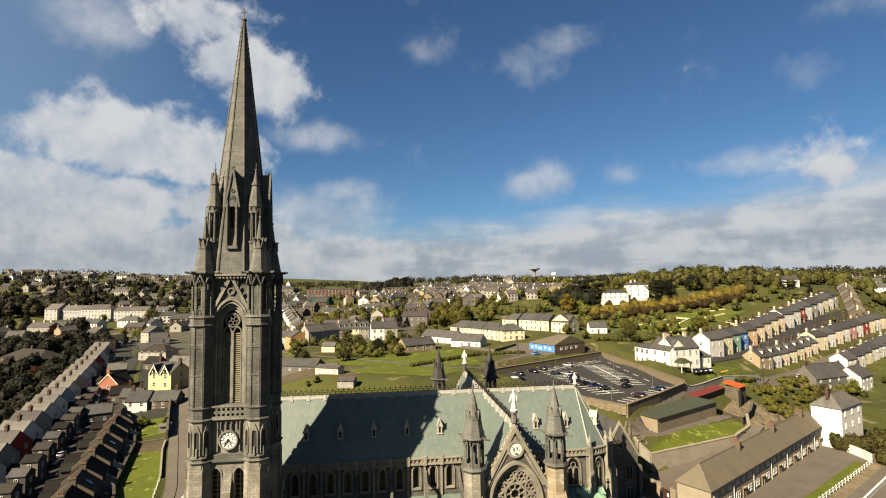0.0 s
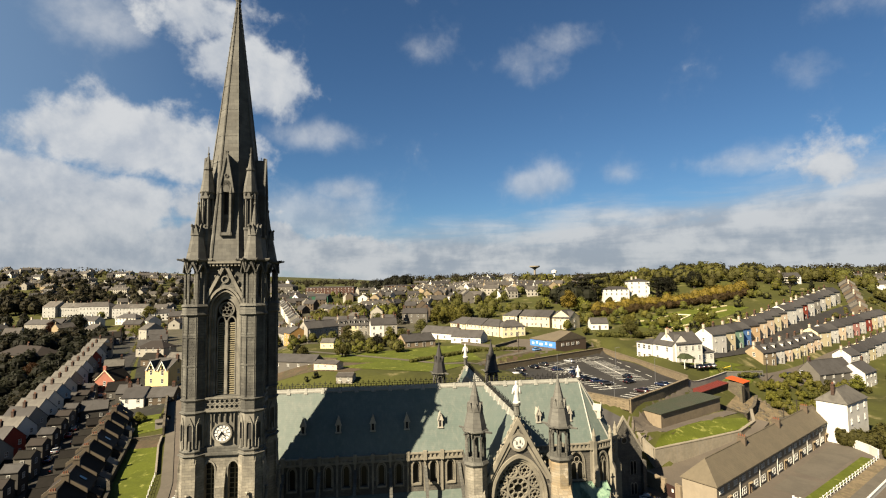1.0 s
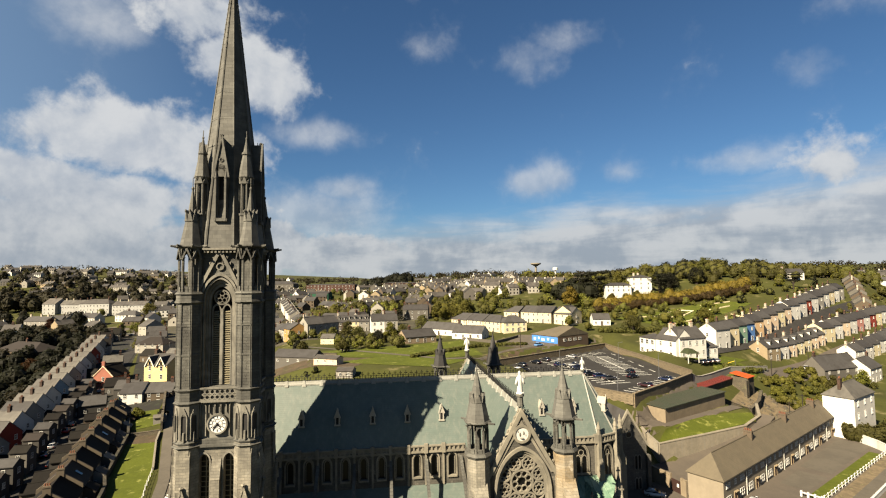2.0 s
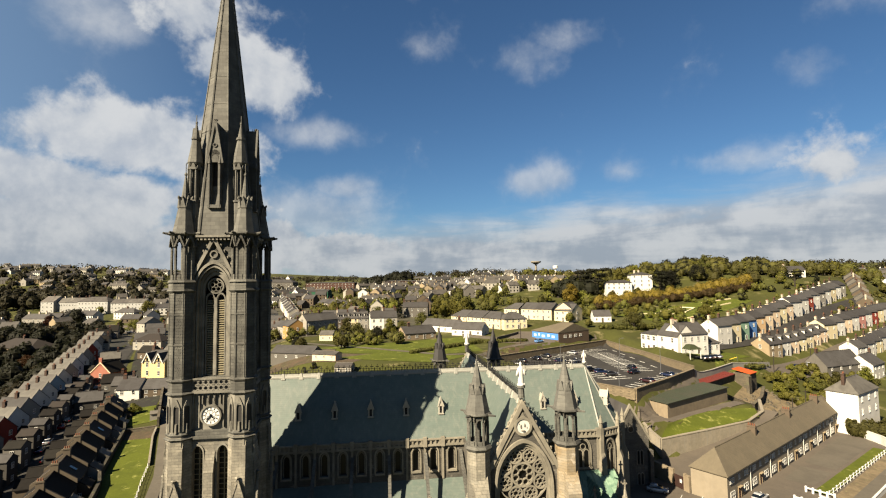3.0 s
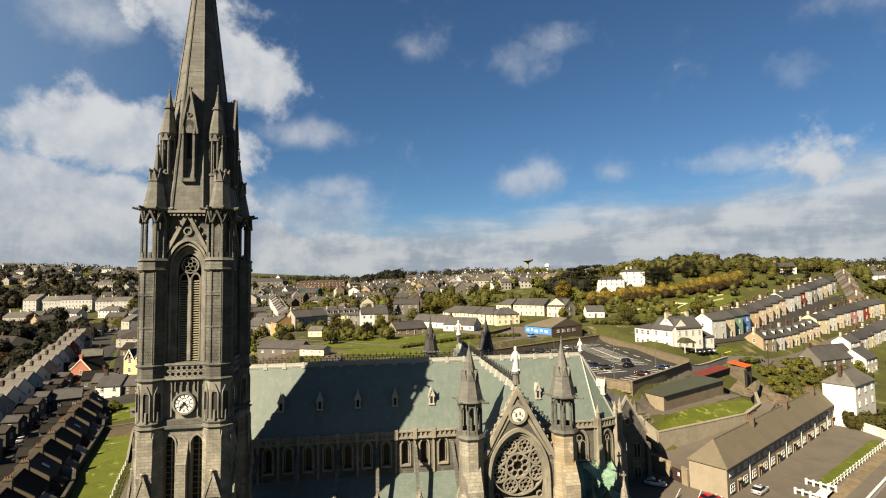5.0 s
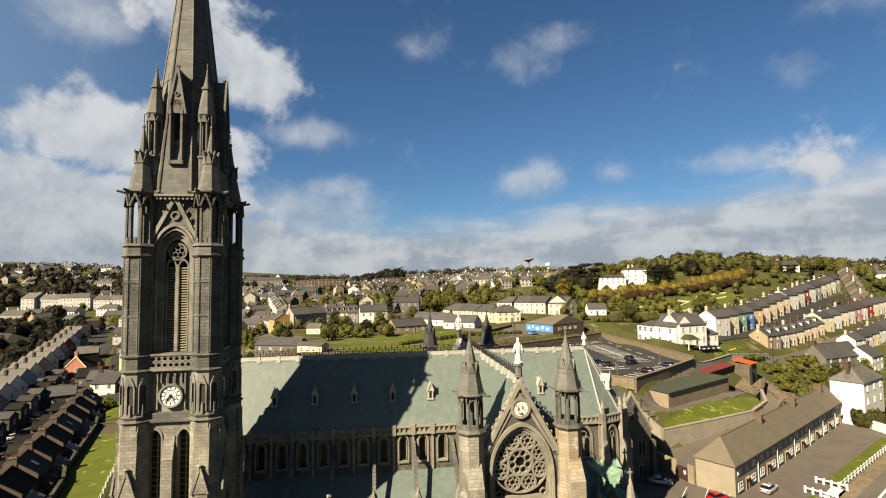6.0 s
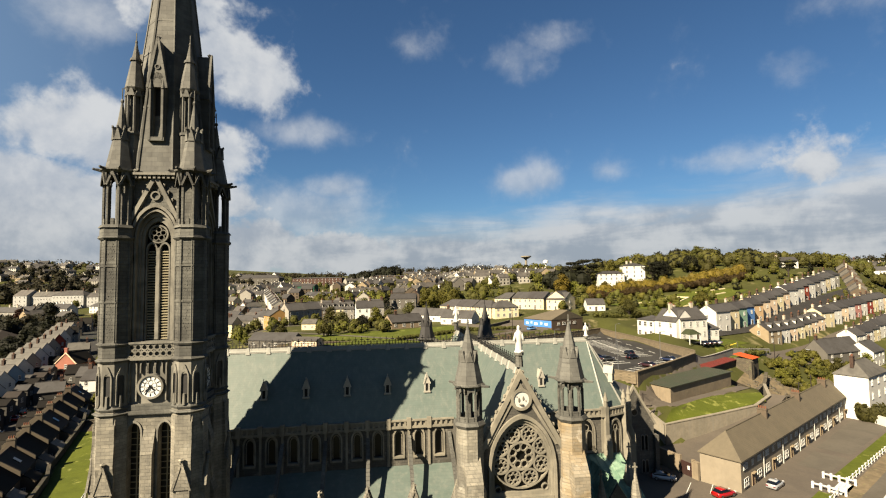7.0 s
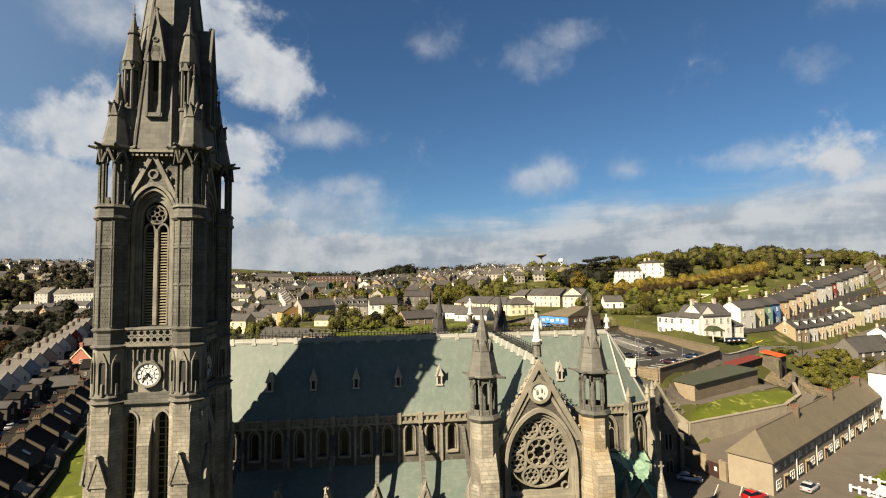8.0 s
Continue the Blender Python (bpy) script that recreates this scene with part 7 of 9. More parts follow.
wood(40, (-100, -56, 200, 262), [LEAF_MID, LEAF_SPRING], (3, 6), 72, "bushes beside the lane")
wood(26, (60, 118, 226, 300), [LEAF_SPRING, LEAF_MID], (3, 7), 73, "spring-green garden trees by the cottages", lambda x, y: y > 0.8 * x + 150 and not (70 < x < 85 and y < 256))
# wooded bank and gardens below the coloured terraces
wood(420, (98, 168, 150, 204), [LEAF_SPRING, LEAF_MID, LEAF_SPRING], (1.8, 3.6), 75, "overgrown bank of bushes", lambda x, y: 0.75 * x + 75 < y < 0.75 * x + 94 and x > 109)
grove(14, (105, 165, 158, 200), ["bush"], [LEAF_SPRING, LEAF_MID, LEAF_SPRING], (0.7, 1.2), 11, "overgrown bank", lambda x, y: 0.75 * x + 72 < y < 0.75 * x + 98 and x > 108)
grove(22, (140, 215, 185, 235), ["bush", "round"], [LEAF_MID, LEAF_SPRING], (0.6, 0.95), 12, "gardens below the terrace", lambda x, y: y < 0.73 * x + 88 and y > 0.6 * x + 84)
grove(26, (120, 190, 105, 158), ["bush", "round", "bush"], [LEAF_SPRING, LEAF_MID], (0.7, 1.1), 13, "lower gardens", lambda x, y: y < 1.2 * x - 12)
wood(420, (200, 300, 255, 340), [LEAF_MID, LEAF_SPRING], (1.6, 3.4), 76, "small gardens between the coloured terraces", lambda x, y: 0.713 * x + 118.5 < y < 0.80 * x + 104 and x > 200)
wood(70, (150, 268, 195, 285), [LEAF_MID, LEAF_SPRING], (2.2, 4.5), 74, "garden bushes between the terraces", lambda x, y: 0.66 * x + 111 < y < 0.70 * x + 102)
# west side
wood(1000, (-300, -125, 120, 330), [LEAF_DARK, LEAF_DARK, LEAF_DULL, LEAF_DARK], (6, 10), 14, "dark wooded bank behind the stepped terrace", lambda x, y: y < -2.05 * x - 118 and y > -1.25 * x - 70 and not (-228 < x < -186 and 232 < y < 262) and not (-222 < x < -210 and y > 278))
wood(190, (-420, -205, 262, 422), [LEAF_DARK, LEAF_DULL, LEAF_DARK], (6, 12), 15, "dark valley trees below the institution", lambda x, y: y > -1.1 * x - 20 and not (-265 < x < -180 and y > 328 and y < 400) and not (y > 395 and x > -350) and not (-310 < x < -262 and y < 372))
wood(240, (-640, -240, 455, 760), [LEAF_DULL, LEAF_DARK, LEAF_DULL, LEAF_DARK], (8, 15), 16, "trees on the slope across the valley")
wood(46, (-440, -345, 445, 500), [LEAF_DULL, LEAF_DARK, LEAF_DULL], (12, 18), 17, "tall trees behind the institution")
wood(40, (-246, -225, 330, 402), [LEAF_MID, LEAF_SPRING, LEAF_DARK], (3, 6), 18, "garden shrubs below the institution", lambda x, y: y > 372)
for x, y, f, m, s in ((-97, 150, "bush", LEAF_SPRING, 1.2), (-100, 156, "bush", LEAF_MID, 1.0), (-81, 118, "bush", LEAF_RUST, 0.9), (-280, 352, "round", LEAF_RUST, 1.0), (-88, 158, "bush", LEAF_DARK, 0.9), (-97, 160, "bush", LEAF_SPRING, 1.0), (-244, 410, "broad", LEAF_SPRING, 1.4), (-176, 214, "broad", LEAF_RUST, 0.9), (-160, 262, "broad", LEAF_SPRING, 0.8), (-205, 330, "broad", LEAF_SPRING, 1.0), (-103, 160, "bush", LEAF_SPRING, 1.0)):
    tree(x, y, f, m, s, x * 5)


def hedge(points, wide, tall, mat, label, seed):
    """A hedge as one mass of leaf clumps along a line."""
    rnd = random.Random(seed)
    g = Geo()
    for (ax, ay), (bx, by) in zip(points, points[1:]):
        n = max(2, int(math.hypot(bx - ax, by - ay) / (wide * 0.3)))
        for i in range(n):
            f = (i + rnd.uniform(0.2, 0.8)) / n
            x, y = ax + (bx - ax) * f + rnd.uniform(-0.3, 0.3) * wide, ay + (by - ay) * f + rnd.uniform(-0.3, 0.3) * wide
            h = tall * rnd.uniform(0.75, 1.1)
            g.ball(x, y, on_ground(x, y) + h * 0.45, wide * 0.46, h * 0.48, 7, 5)
            leaves(g, rnd, x, y, on_ground(x, y) + h * 0.5, wide * 0.5, wide * 0.5, h * 0.52, 330, 0.4)
    tagged(part("hedge", g, mat), label, "hedge")


hedge([(92, 300), (130, 306), (165, 312), (200, 326)], 7.0, 8.6, LEAF_GORSE, "tall golden-leaved hedge along the hillside", 3)
hedge([(92, 296), (130, 302), (165, 307), (200, 321)], 7.0, 5.2, LEAF_HEDGE, "dark shrubbery below the golden hedge", 4)
hedge([(98, 178), (112, 184), (119, 190)], 2.2, 1.8, LEAF_MID, "clipped green garden hedge by the lawn", 8)
hedge([(72, 232), (90, 228), (108, 236)], 2.5, 2.2, LEAF_MID, "green boundary hedge beside the cottage", 9)
hedge([(-12, 180), (14, 206), (34, 208)], 1.5, 1.2, LEAF_MID, "low hedge along the field", 10)
hedge([(111, 126), (116.5, 131), (122, 134), (130, 138)], 4.5, 4.2, LEAF_MID, "dense green bushes beside the white wall", 12)
hedge([(108.5, 139.5), (112, 136.3), (114.5, 135.2), (121, 139.5), (127, 143.5)], 2.6, 4.6, LEAF_MID, "overgrown bushes at the foot of the white house", 13)


# ---- roads, car park, walls, yards ----
ASPHALT = material("worn asphalt", (0.075, 0.07, 0.062), rough=0.9, vary=0.35, grain=3, big=0.12, bump=0.25, second=(0.12, 0.11, 0.095))
ASPHALT_PALE = material("pale sun-bleached asphalt", (0.275, 0.24, 0.195), rough=0.9, vary=0.3, grain=2.5, big=0.12, bump=0.25, second=(0.21, 0.185, 0.155))
PAVING = material("pavement concrete", (0.27, 0.245, 0.20), rough=0.9, vary=0.25, grain=2, big=0.2, bump=0.2)
SOIL = material("bare brown earth", (0.23, 0.165, 0.10), rough=0.95, vary=0.4, grain=1.5, big=0.3, bump=0.5, second=(0.13, 0.12, 0.05), moss=(0.12, 0.12, 0.04))
LAWN = material("bright mown lawn", (0.24, 0.275, 0.046), rough=0.95, vary=0.35, grain=1.5, big=0.15, bump=0.5, second=(0.19, 0.225, 0.038), moss=(0.265, 0.27, 0.075), spec=0.1)
PAINT_LINE = material("white road paint", (0.8, 0.8, 0.76), rough=0.7, vary=0.25, grain=4, bump=0)
GATE = material("red-brown painted timber", (0.13, 0.05, 0.03), vary=0.25, bump=0.2)
RED_SHEET = material("red corrugated sheet", (0.36, 0.075, 0.05), rough=0.6, vary=0.3, grain=1.5, big=0.5, bump=0.2, second=(0.28, 0.08, 0.055))
GREEN_SHEET = material("dull green sheet roof", (0.13, 0.155, 0.10), rough=0.7, vary=0.3, grain=1.2, big=0.3, bump=0.15, second=(0.17, 0.165, 0.12))
ORANGE_SHEET = material("orange tarpaulin", (0.75, 0.22, 0.03), rough=0.6, vary=0.15, bump=0.2)


def patch(a, b, c, d, mat, name, label, lift=0.12, n=16, m=16, kind="structure"):
    """A sheet between four corners that lies on the ground."""
    g = Geo()
    a, b, c, d = (Vector(p) for p in (a, b, c, d))
    for j in range(m + 1):
        for i in range(n + 1):
            p = a.lerp(b, i / n).lerp(d.lerp(c, i / n), j / m)
            g.v.append((p.x, p.y, on_ground(p.x, p.y) + lift))
    g.f = [(j * (n + 1) + i, j * (n + 1) + i + 1, (j + 1) * (n + 1) + i + 1, (j + 1) * (n + 1) + i) for j in range(m) for i in range(n)]
    return tagged(part(name, g, mat), label, name, kind=kind)


def along(points, step=3.0):
    out = []
    for a, b in zip(points, points[1:]):
        a, b = Vector(a), Vector(b)
        n = max(1, int((b - a).length / step))
        out += [a.lerp(b, i / n) for i in range(n)]
    return out + [Vector(points[-1])]


def ribbon(points, wide, mat, name, label, lift=0.12, off=0.0, thick=0.0):
    """A road or pavement along a line, off metres to its right."""
    pts = along(points)
    g = Geo()
    for i, p in enumerate(pts):
        d = (pts[min(i + 1, len(pts) - 1)] - pts[max(i - 1, 0)]).normalized()
        s = Vector((d.y, -d.x))
        for k in (-0.5, -0.17, 0.17, 0.5):
            q = p + s * (off + k * wide)
            g.v.append((q.x, q.y, on_ground(q.x, q.y) + lift))
    n = len(pts)
    g.f = [(i * 4 + k + 1, i * 4 + k, (i + 1) * 4 + k, (i + 1) * 4 + k + 1) for i in range(n - 1) for k in range(3)]
    if thick:
        e = len(g.v)
        g.v += [(x, y, z - thick) for x, y, z in g.v]
        for k in (0, 3):
            g.f += [(i * 4 + k, (i + 1) * 4 + k, e + (i + 1) * 4 + k, e + i * 4 + k) for i in range(n - 1)]
    return tagged(part(name, g, mat), label, name, kind="structure")


def wall_line(points, tall, mat, label, thick=0.45, base=None, cope=True, name="garden_wall"):
    """A freestanding wall that follows the ground, with a coping."""
    pts = along(points, 2.5)
    g = Geo()
    for a, b in zip(pts, pts[1:]):
        d = (b - a).normalized()
        s = Vector((d.y, -d.x)) * thick / 2
        za, zb = (on_ground(a.x, a.y), on_ground(b.x, b.y)) if base is None else (base, base)
        lo = 1.2
        v = []
        for p, z in ((a, za), (b, zb)):
            for k in (1, -1):
                v += [(p.x + s.x * k, p.y + s.y * k, z - lo), (p.x + s.x * k, p.y + s.y * k, z + tall)]
        g.add(v, [(0, 4, 5, 1), (2, 3, 7, 6), (1, 5, 7, 3), (0, 1, 3, 2), (4, 6, 7, 5)])
        if cope:
            s *= 1.3
            v = []
            for p, z in ((a, za), (b, zb)):
                for k in (1, -1):
                    v += [(p.x + s.x * k, p.y + s.y * k, z + tall), (p.x + s.x * k, p.y + s.y * k, z + tall + 0.14)]
            g.add(v, [(0, 4, 5, 1), (2, 3, 7, 6), (1, 5, 7, 3), (0, 1, 3, 2), (4, 6, 7, 5), (0, 2, 6, 4)])
    return tagged(part(name, g, mat), label, "wall", kind="structure")


PARKED = []
SANDY = material('sandy rendered blockwork', (0.45, 0.385, 0.285), vary=0.25, grain=1.2, big=0.4, bump=0.2, second=(0.36, 0.305, 0.23), streak=0.2, streak_colour=(0.3, 0.26, 0.2))
SANDY_BANK = material("sandy rubble ground", (0.40, 0.33, 0.22), rough=0.95, vary=0.4, grain=2.0, big=0.4, bump=0.6, second=(0.25, 0.21, 0.13), moss=(0.2, 0.19, 0.08))
SANDSTONE = material("sandy rubble masonry", (0.41, 0.35, 0.25), vary=0.35, grain=2.5, big=0.4, bump=0.5, second=(0.36, 0.31, 0.22), blocks=(0.6, 0.32, 0.05))
# west road beside the tower, with its pavement, fence and lawn
WEST = [(-32.7, 40), (-43.7, 80), (-52.7, 104), (-59.2, 119.5), (-75.7, 150.5), (-98.2, 192), (-117.7, 232), (-146.7, 300)]
ribbon(WEST, 8.4, ASPHALT_PALE, "road", "pale asphalt road climbing beside the tower", 0.14)
ribbon(WEST[:6], 2.4, PAVING, "pavement", "concrete pavement with a raised kerb", 0.30, off=-5.4, thick=0.3)
ribbon(WEST[1:6], 2.0, PAVING, "pavement", "concrete pavement with a raised kerb", 0.30, off=5.2, thick=0.3)
for k, (a, b, c, d) in enumerate((((-87.2, 139), (-79.2, 139.5), (-69.5, 122.5), (-77.2, 118.5)), ((-77.2, 118.5), (-69.5, 122.5), (-62.9, 106), (-68.7, 103)), ((-68.7, 103), (-62.9, 106), (-55.7, 90), (-61.7, 86)))):
    patch(a, b, c, d, LAWN, "lawn", "sunlit mown lawn with worn patches", 0.10)
patch((-89.7, 144), (-80.7, 145.5), (-79.2, 139.5), (-87.2, 139), SOIL, "flower_bed", "bare brown earth bed above the lawn", 0.12)
patch((-92.7, 149), (-85.2, 153), (-94.2, 167), (-103.7, 165), LAWN, "lawn", "small green back garden", 0.10)
wall_line([(-99.7, 160), (-89.2, 143.5), (-77.7, 117.5), (-74.2, 112.5), (-68.2, 100), (-60.7, 84)], 1.4, RUBBLE_SHADED, "mossy rubble wall between lawn and cottages, darkened for shade", 0.5)
wall_line([(-89.2, 144.2), (-81.7, 145.8)], 1.0, RUBBLE, "low rubble wall above the lawn", 0.5)
wall_line([(-81.7, 146), (-78.7, 139), (-69.7, 122.5)], 0.7, CONCRETE, "low pale wall beside the pavement", 0.35)
wall_line([(-82.2, 147.5), (-93.2, 168), (-103.2, 187)], 2.6, RUBBLE, "tall rubble wall beside the pavement", 0.5)
house(-86.2, 153.5, 28, 3.4, 2.6, 2.0, 2.4, PALE, SLATE_PALE, 1, 0, (), door=False, ends=(False, False), label="small garden shed with a pale roof", category="shed")
fence = thing("fence", pose(0, 0, 0), "white posts with thin rails beside the pavement", "fence")
fpts = along([(-69.3, 121.5), (-65.7, 113), (-62.1, 105.5), (-55.2, 89.5)], 2.2)
for p in fpts:
    part("post", once(("fpost",), lambda: Geo().box(-0.07, 0.07, -0.07, 0.07, -0.3, 1.15).mesh("post", FRAME)), None, fence, at=pose(p.x, p.y, on_ground(p.x, p.y)))
for h in (0.55, 1.05):
    g = Geo()
    for a, b in zip(fpts, fpts[1:]):
        g.bar((a.x, a.y, on_ground(a.x, a.y) + h), (b.x, b.y, on_ground(b.x, b.y) + h), 0.025, 4)
    part("rail", g, FRAME, fence)
for k in range(6):
    patch((-59.4, 114.4 - k * 0.95), (-55.6, 112.8 - k * 0.95), (-55.8, 112.35 - k * 0.95), (-59.6, 113.95 - k * 0.95), PAINT_LINE, "road_marking", "white painted bars on the road", 0.19, 1, 2)
ribbon([(-84, 98), (-97, 126), (-119, 167), (-140, 212), (-178, 292), (-236, 345)], 6, ASPHALT, "road", "narrow asphalt street between terraces", 0.14)
patch((-262, 338), (-205, 326), (-196, 350), (-246, 368), ASPHALT_PALE, "car_park", "sunlit asphalt parking area", 0.12)
for i, c in enumerate(("white", "dark", "silver", "dark", "red", "white", "dark", "silver", "dark")):
    PARKED.append((-248 + i * 5.4, 352 - i * 2.2 - (i % 3) * 4, c))
# church yard and terrace road on the east side
patch((22, 70), (72, 72), (60, 104), (27, 108), ASPHALT_PALE, "yard", "pale asphalt church yard", 0.10)
patch((27, 108), (60, 104), (53, 113.5), (30, 112), ASPHALT_PALE, "yard", "pale asphalt church yard", 0.11)
patch((60, 104), (72, 72), (142, 132), (112, 147), ASPHALT_PALE, "road", "pale asphalt road in front of the terrace", 0.12)


def front(u, v):
    """u metres along the terrace's front, v metres out from it."""
    return (52.7 + 0.792 * u + 0.611 * v, 100.1 + 0.611 * u - 0.792 * v)


patch(front(18.6, 8.0), front(18.8, 10.5), front(60, 12.0), front(60, 9.2), LAWN, "lawn", "strip of mown lawn beside the road", 0.22, 6, 30)
patch(front(-4, 8.2), front(-4, 10.5), front(10.5, 10.5), front(10.5, 8.2), LAWN, "lawn", "strip of mown lawn beside the road", 0.22, 6, 12)
patch(front(22, 2.0), front(22, 7.2), front(33, 7.6), front(33, 2.0), PAVING, "hardstanding", "pale concrete hardstanding before the houses", 0.16, 6, 6)
patch(front(36, 1.6), front(36, 7.6), front(66, 8.6), front(66, 1.6), PAVING, "hardstanding", "pale concrete hardstanding before the houses", 0.16, 6, 12)
patch(front(-1, 0.02), front(-1, 8.0), front(74, 9.2), front(74, 0.02), ASPHALT_PALE, "road", "pale asphalt road in front of the terrace", 0.135, 6, 24)
# lane climbing between the terrace and the retaining wall
ramp = Geo()
for i in range(13):
    u = 48 * i / 12
    z = 4.6 + 6.7 * (i / 12) ** 1.7
    edge = (47.3 + 28.2 * u / 36, 121.0 + 9.3 * u / 36) if u < 36 else front(u, -10.1)
    for x, y in (front(u, -6.95), edge):
        ramp.v += [(x, y, z), (x, y, 2.5)]
for i in range(12):
    k = 4 * i
    ramp.f += [(k, k + 4, k + 6, k + 2), (k, k + 1, k + 5, k + 4)]
ramp.f += [(0, 2, 3, 1), (48, 49, 51, 50)]
tagged(part("lane", ramp, ASPHALT_PALE), "asphalt lane climbing behind the terrace", "lane", kind="structure")
patch(front(-4, 10.7), front(-4, 13.0), front(62, 14.6), front(62, 12.3), SANDY_BANK, "bank", "sandy stone bank below the fence", 0.16, 4, 24)
patch(front(-4, 13.0), front(-4, 16.0), front(62, 17.2), front(62, 14.6), PAVING, "path", "pale brown path below the bank", 0.17, 4, 24)
wall_line([front(-4, 16.2), front(62, 17.4)], 1.0, paint("white", WHITE[1]), "low white painted wall beside the path", 0.3)
rail_fence = thing("fence", pose(0, 0, 0), "white concrete post and rail fence", "fence")
rpts = along([front(18.8, 10.7), front(61.5, 12.3)], 2.0)
rpts2 = along([front(-4, 10.7), front(11, 10.7)], 2.0)
for line in (rpts, rpts2):
    for p in line:
        part("post", once(("rpost",), lambda: Geo().box(-0.09, 0.09, -0.09, 0.09, -0.3, 1.1).ring(4, 0.11, 1.1, 0.0, 1.22).mesh("post", FRAME)), None, rail_fence, at=pose(p.x, p.y, 3.72, 0, 0, 37.6))
    for h in (0.35, 0.95):
        for a, b in zip(line, line[1:]):
            part("rail", Geo().bar((a.x, a.y, 3.72 + h), (b.x, b.y, 3.72 + h), 0.045, 4), FRAME, rail_fence)
steps = thing("steps", pose(*front(14.8, 8.6), 3.7, 0, 0, 37.6), "white painted balustraded steps down to the path", "steps")
for s_ in (-3.2, 3.2):
    part("balustrade", Geo().box(s_ - 0.12, s_ + 0.12, -3.2, 1.6, 0.75, 0.95), FRAME, steps)
    for k in range(5):
        part("pier", Geo().box(s_ - 0.2, s_ + 0.2, -3.3 + k * 1.15, -2.95 + k * 1.15, -0.2, 1.15), FRAME, steps)
for k in range(4):
    part("tread", Geo().box(-3.0, 3.0, -3.0 + k * 0.5, -2.5 + k * 0.5, -0.1, 0.06 + k * 0.06), FRAME, steps)
wall_line([front(62, 12.2), front(64.5, 10), front(68.5, 4.6)], 2.2, paint("white", WHITE[1]), "white garden wall", 0.3)
for k in range(3):
    patch((43 + k * 4.2, 100.3), (43.16 + k * 4.2, 100.3), (46.4 + k * 4.2, 104.8), (46.24 + k * 4.2, 104.8), PAINT_LINE, "road_marking", "white painted parking line", 0.15, 1, 3)
patch((74, 93), (120, 50), (190, 120), (118, 128), ASPHALT_PALE, "road", "pale asphalt street below the lawn", 0.09)
# retaining wall, upper lawn, lane and sheds
wall_line([(45.0, 114.6), (46.9, 109.6)], 3.2, SANDY, "sandy rendered yard wall", 0.5, base=3.6)
wall_line([(48.0, 106.8), (48.4, 105.7)], 3.2, SANDY, "sandy rendered yard wall beside the gate", 0.5, base=3.6)


def sloped_wall(line, thick, low, mat, label):
    """A retaining wall whose top climbs along its line, with a proud coping."""
    wall, cope = Geo(), Geo()
    for (ax, ay, az), (bx, by, bz) in zip(line, line[1:]):
        d = Vector((bx - ax, by - ay)).normalized()
        for g, half, drop, up in ((wall, thick / 2, None, 0.0), (cope, thick / 2 + 0.08, 0.0, 0.18)):
            o = Vector((d.y, -d.x)) * half
            g.add([(ax + o.x, ay + o.y, low if drop is None else az), (bx + o.x, by + o.y, low if drop is None else bz), (bx - o.x, by - o.y, low if drop is None else bz), (ax - o.x, ay - o.y, low if drop is None else az),
                   (ax + o.x, ay + o.y, az + up), (bx + o.x, by + o.y, bz + up), (bx - o.x, by - o.y, bz + up), (ax - o.x, ay - o.y, az + up)],
                  [(3, 2, 1, 0), (4, 5, 6, 7), (0, 1, 5, 4), (1, 2, 6, 5), (2, 3, 7, 6), (3, 0, 4, 7)])
    w = part("garden_wall", wall, mat)
    tagged(w, label, "wall", kind="structure")
    part("coping", cope, mat, w)


sloped_wall([(48.2, 128.0, 11.3), (48.6, 124.5, 10.4), (50.0, 122.0, 9.0), (64.0, 126.7, 9.6), (76.0, 130.7, 10.3), (83.0, 136.0, 11.2), (88.0, 145.0, 12.0)], 0.6, 2.6, CONCRETE, "weathered concrete retaining wall below the lawn")
lawn = Geo()
for i in range(25):                                                                     # sloping lawn between the wall and the path
    f = i / 24
    for j in range(9):
        k = j / 8
        fx, fy, fz = 50.2 + 30.0 * f, 122.2 + 10.9 * f, 8.95 + 1.7 * f
        bx, by, bz = 53.2 + 29.0 * f, 125.0 + 13.2 * math.sin(f * 1.7), 11.55
        lawn.v.append((fx + (bx - fx) * k, fy + (by - fy) * k, fz + (bz - fz) * k ** 0.7 + 0.05 * math.sin(7 * f + 5 * k)))
lawn.f = [(i * 9 + j, i * 9 + 9 + j, i * 9 + 10 + j, i * 9 + 1 + j) for i in range(24) for j in range(8)]
tagged(part("lawn", lawn, LAWN, smooth=True), "sloping lawn behind the retaining wall", "lawn", kind="structure")
ribbon([(47.5, 126.6), (60, 131.0), (79, 142.8), (92, 150), (96, 140)], 3.4, ASPHALT_PALE, "lane", "asphalt lane behind the lawn", 0.16)
gate = thing("gate", pose(47.45, 108.2, 3.6, 0, 0, -68.5), "red-brown timber double gate with a white notice", "gate")
for s in (-1, 1):
    leaf = part("gate_leaf", Geo().box(s * 0.62 - 0.6, s * 0.62 + 0.6, -0.06, 0.06, 0.1, 2.6), GATE, gate)
    for i in range(4):
        part("board", Geo().box(s * 0.62 - 0.6 + i * 0.3, s * 0.62 - 0.33 + i * 0.3, -0.1, -0.06, 0.15, 2.55), GATE, leaf)
part("notice", Geo().box(0.25, 0.75, -0.13, -0.1, 1.3, 2.0), FRAME, gate, "small white notice board")
for s in (-1, 1):
    part("gatepost", Geo().box(s * 1.5 - 0.22, s * 1.5 + 0.22, -0.25, 0.25, -0.2, 3.5), SANDY, gate)


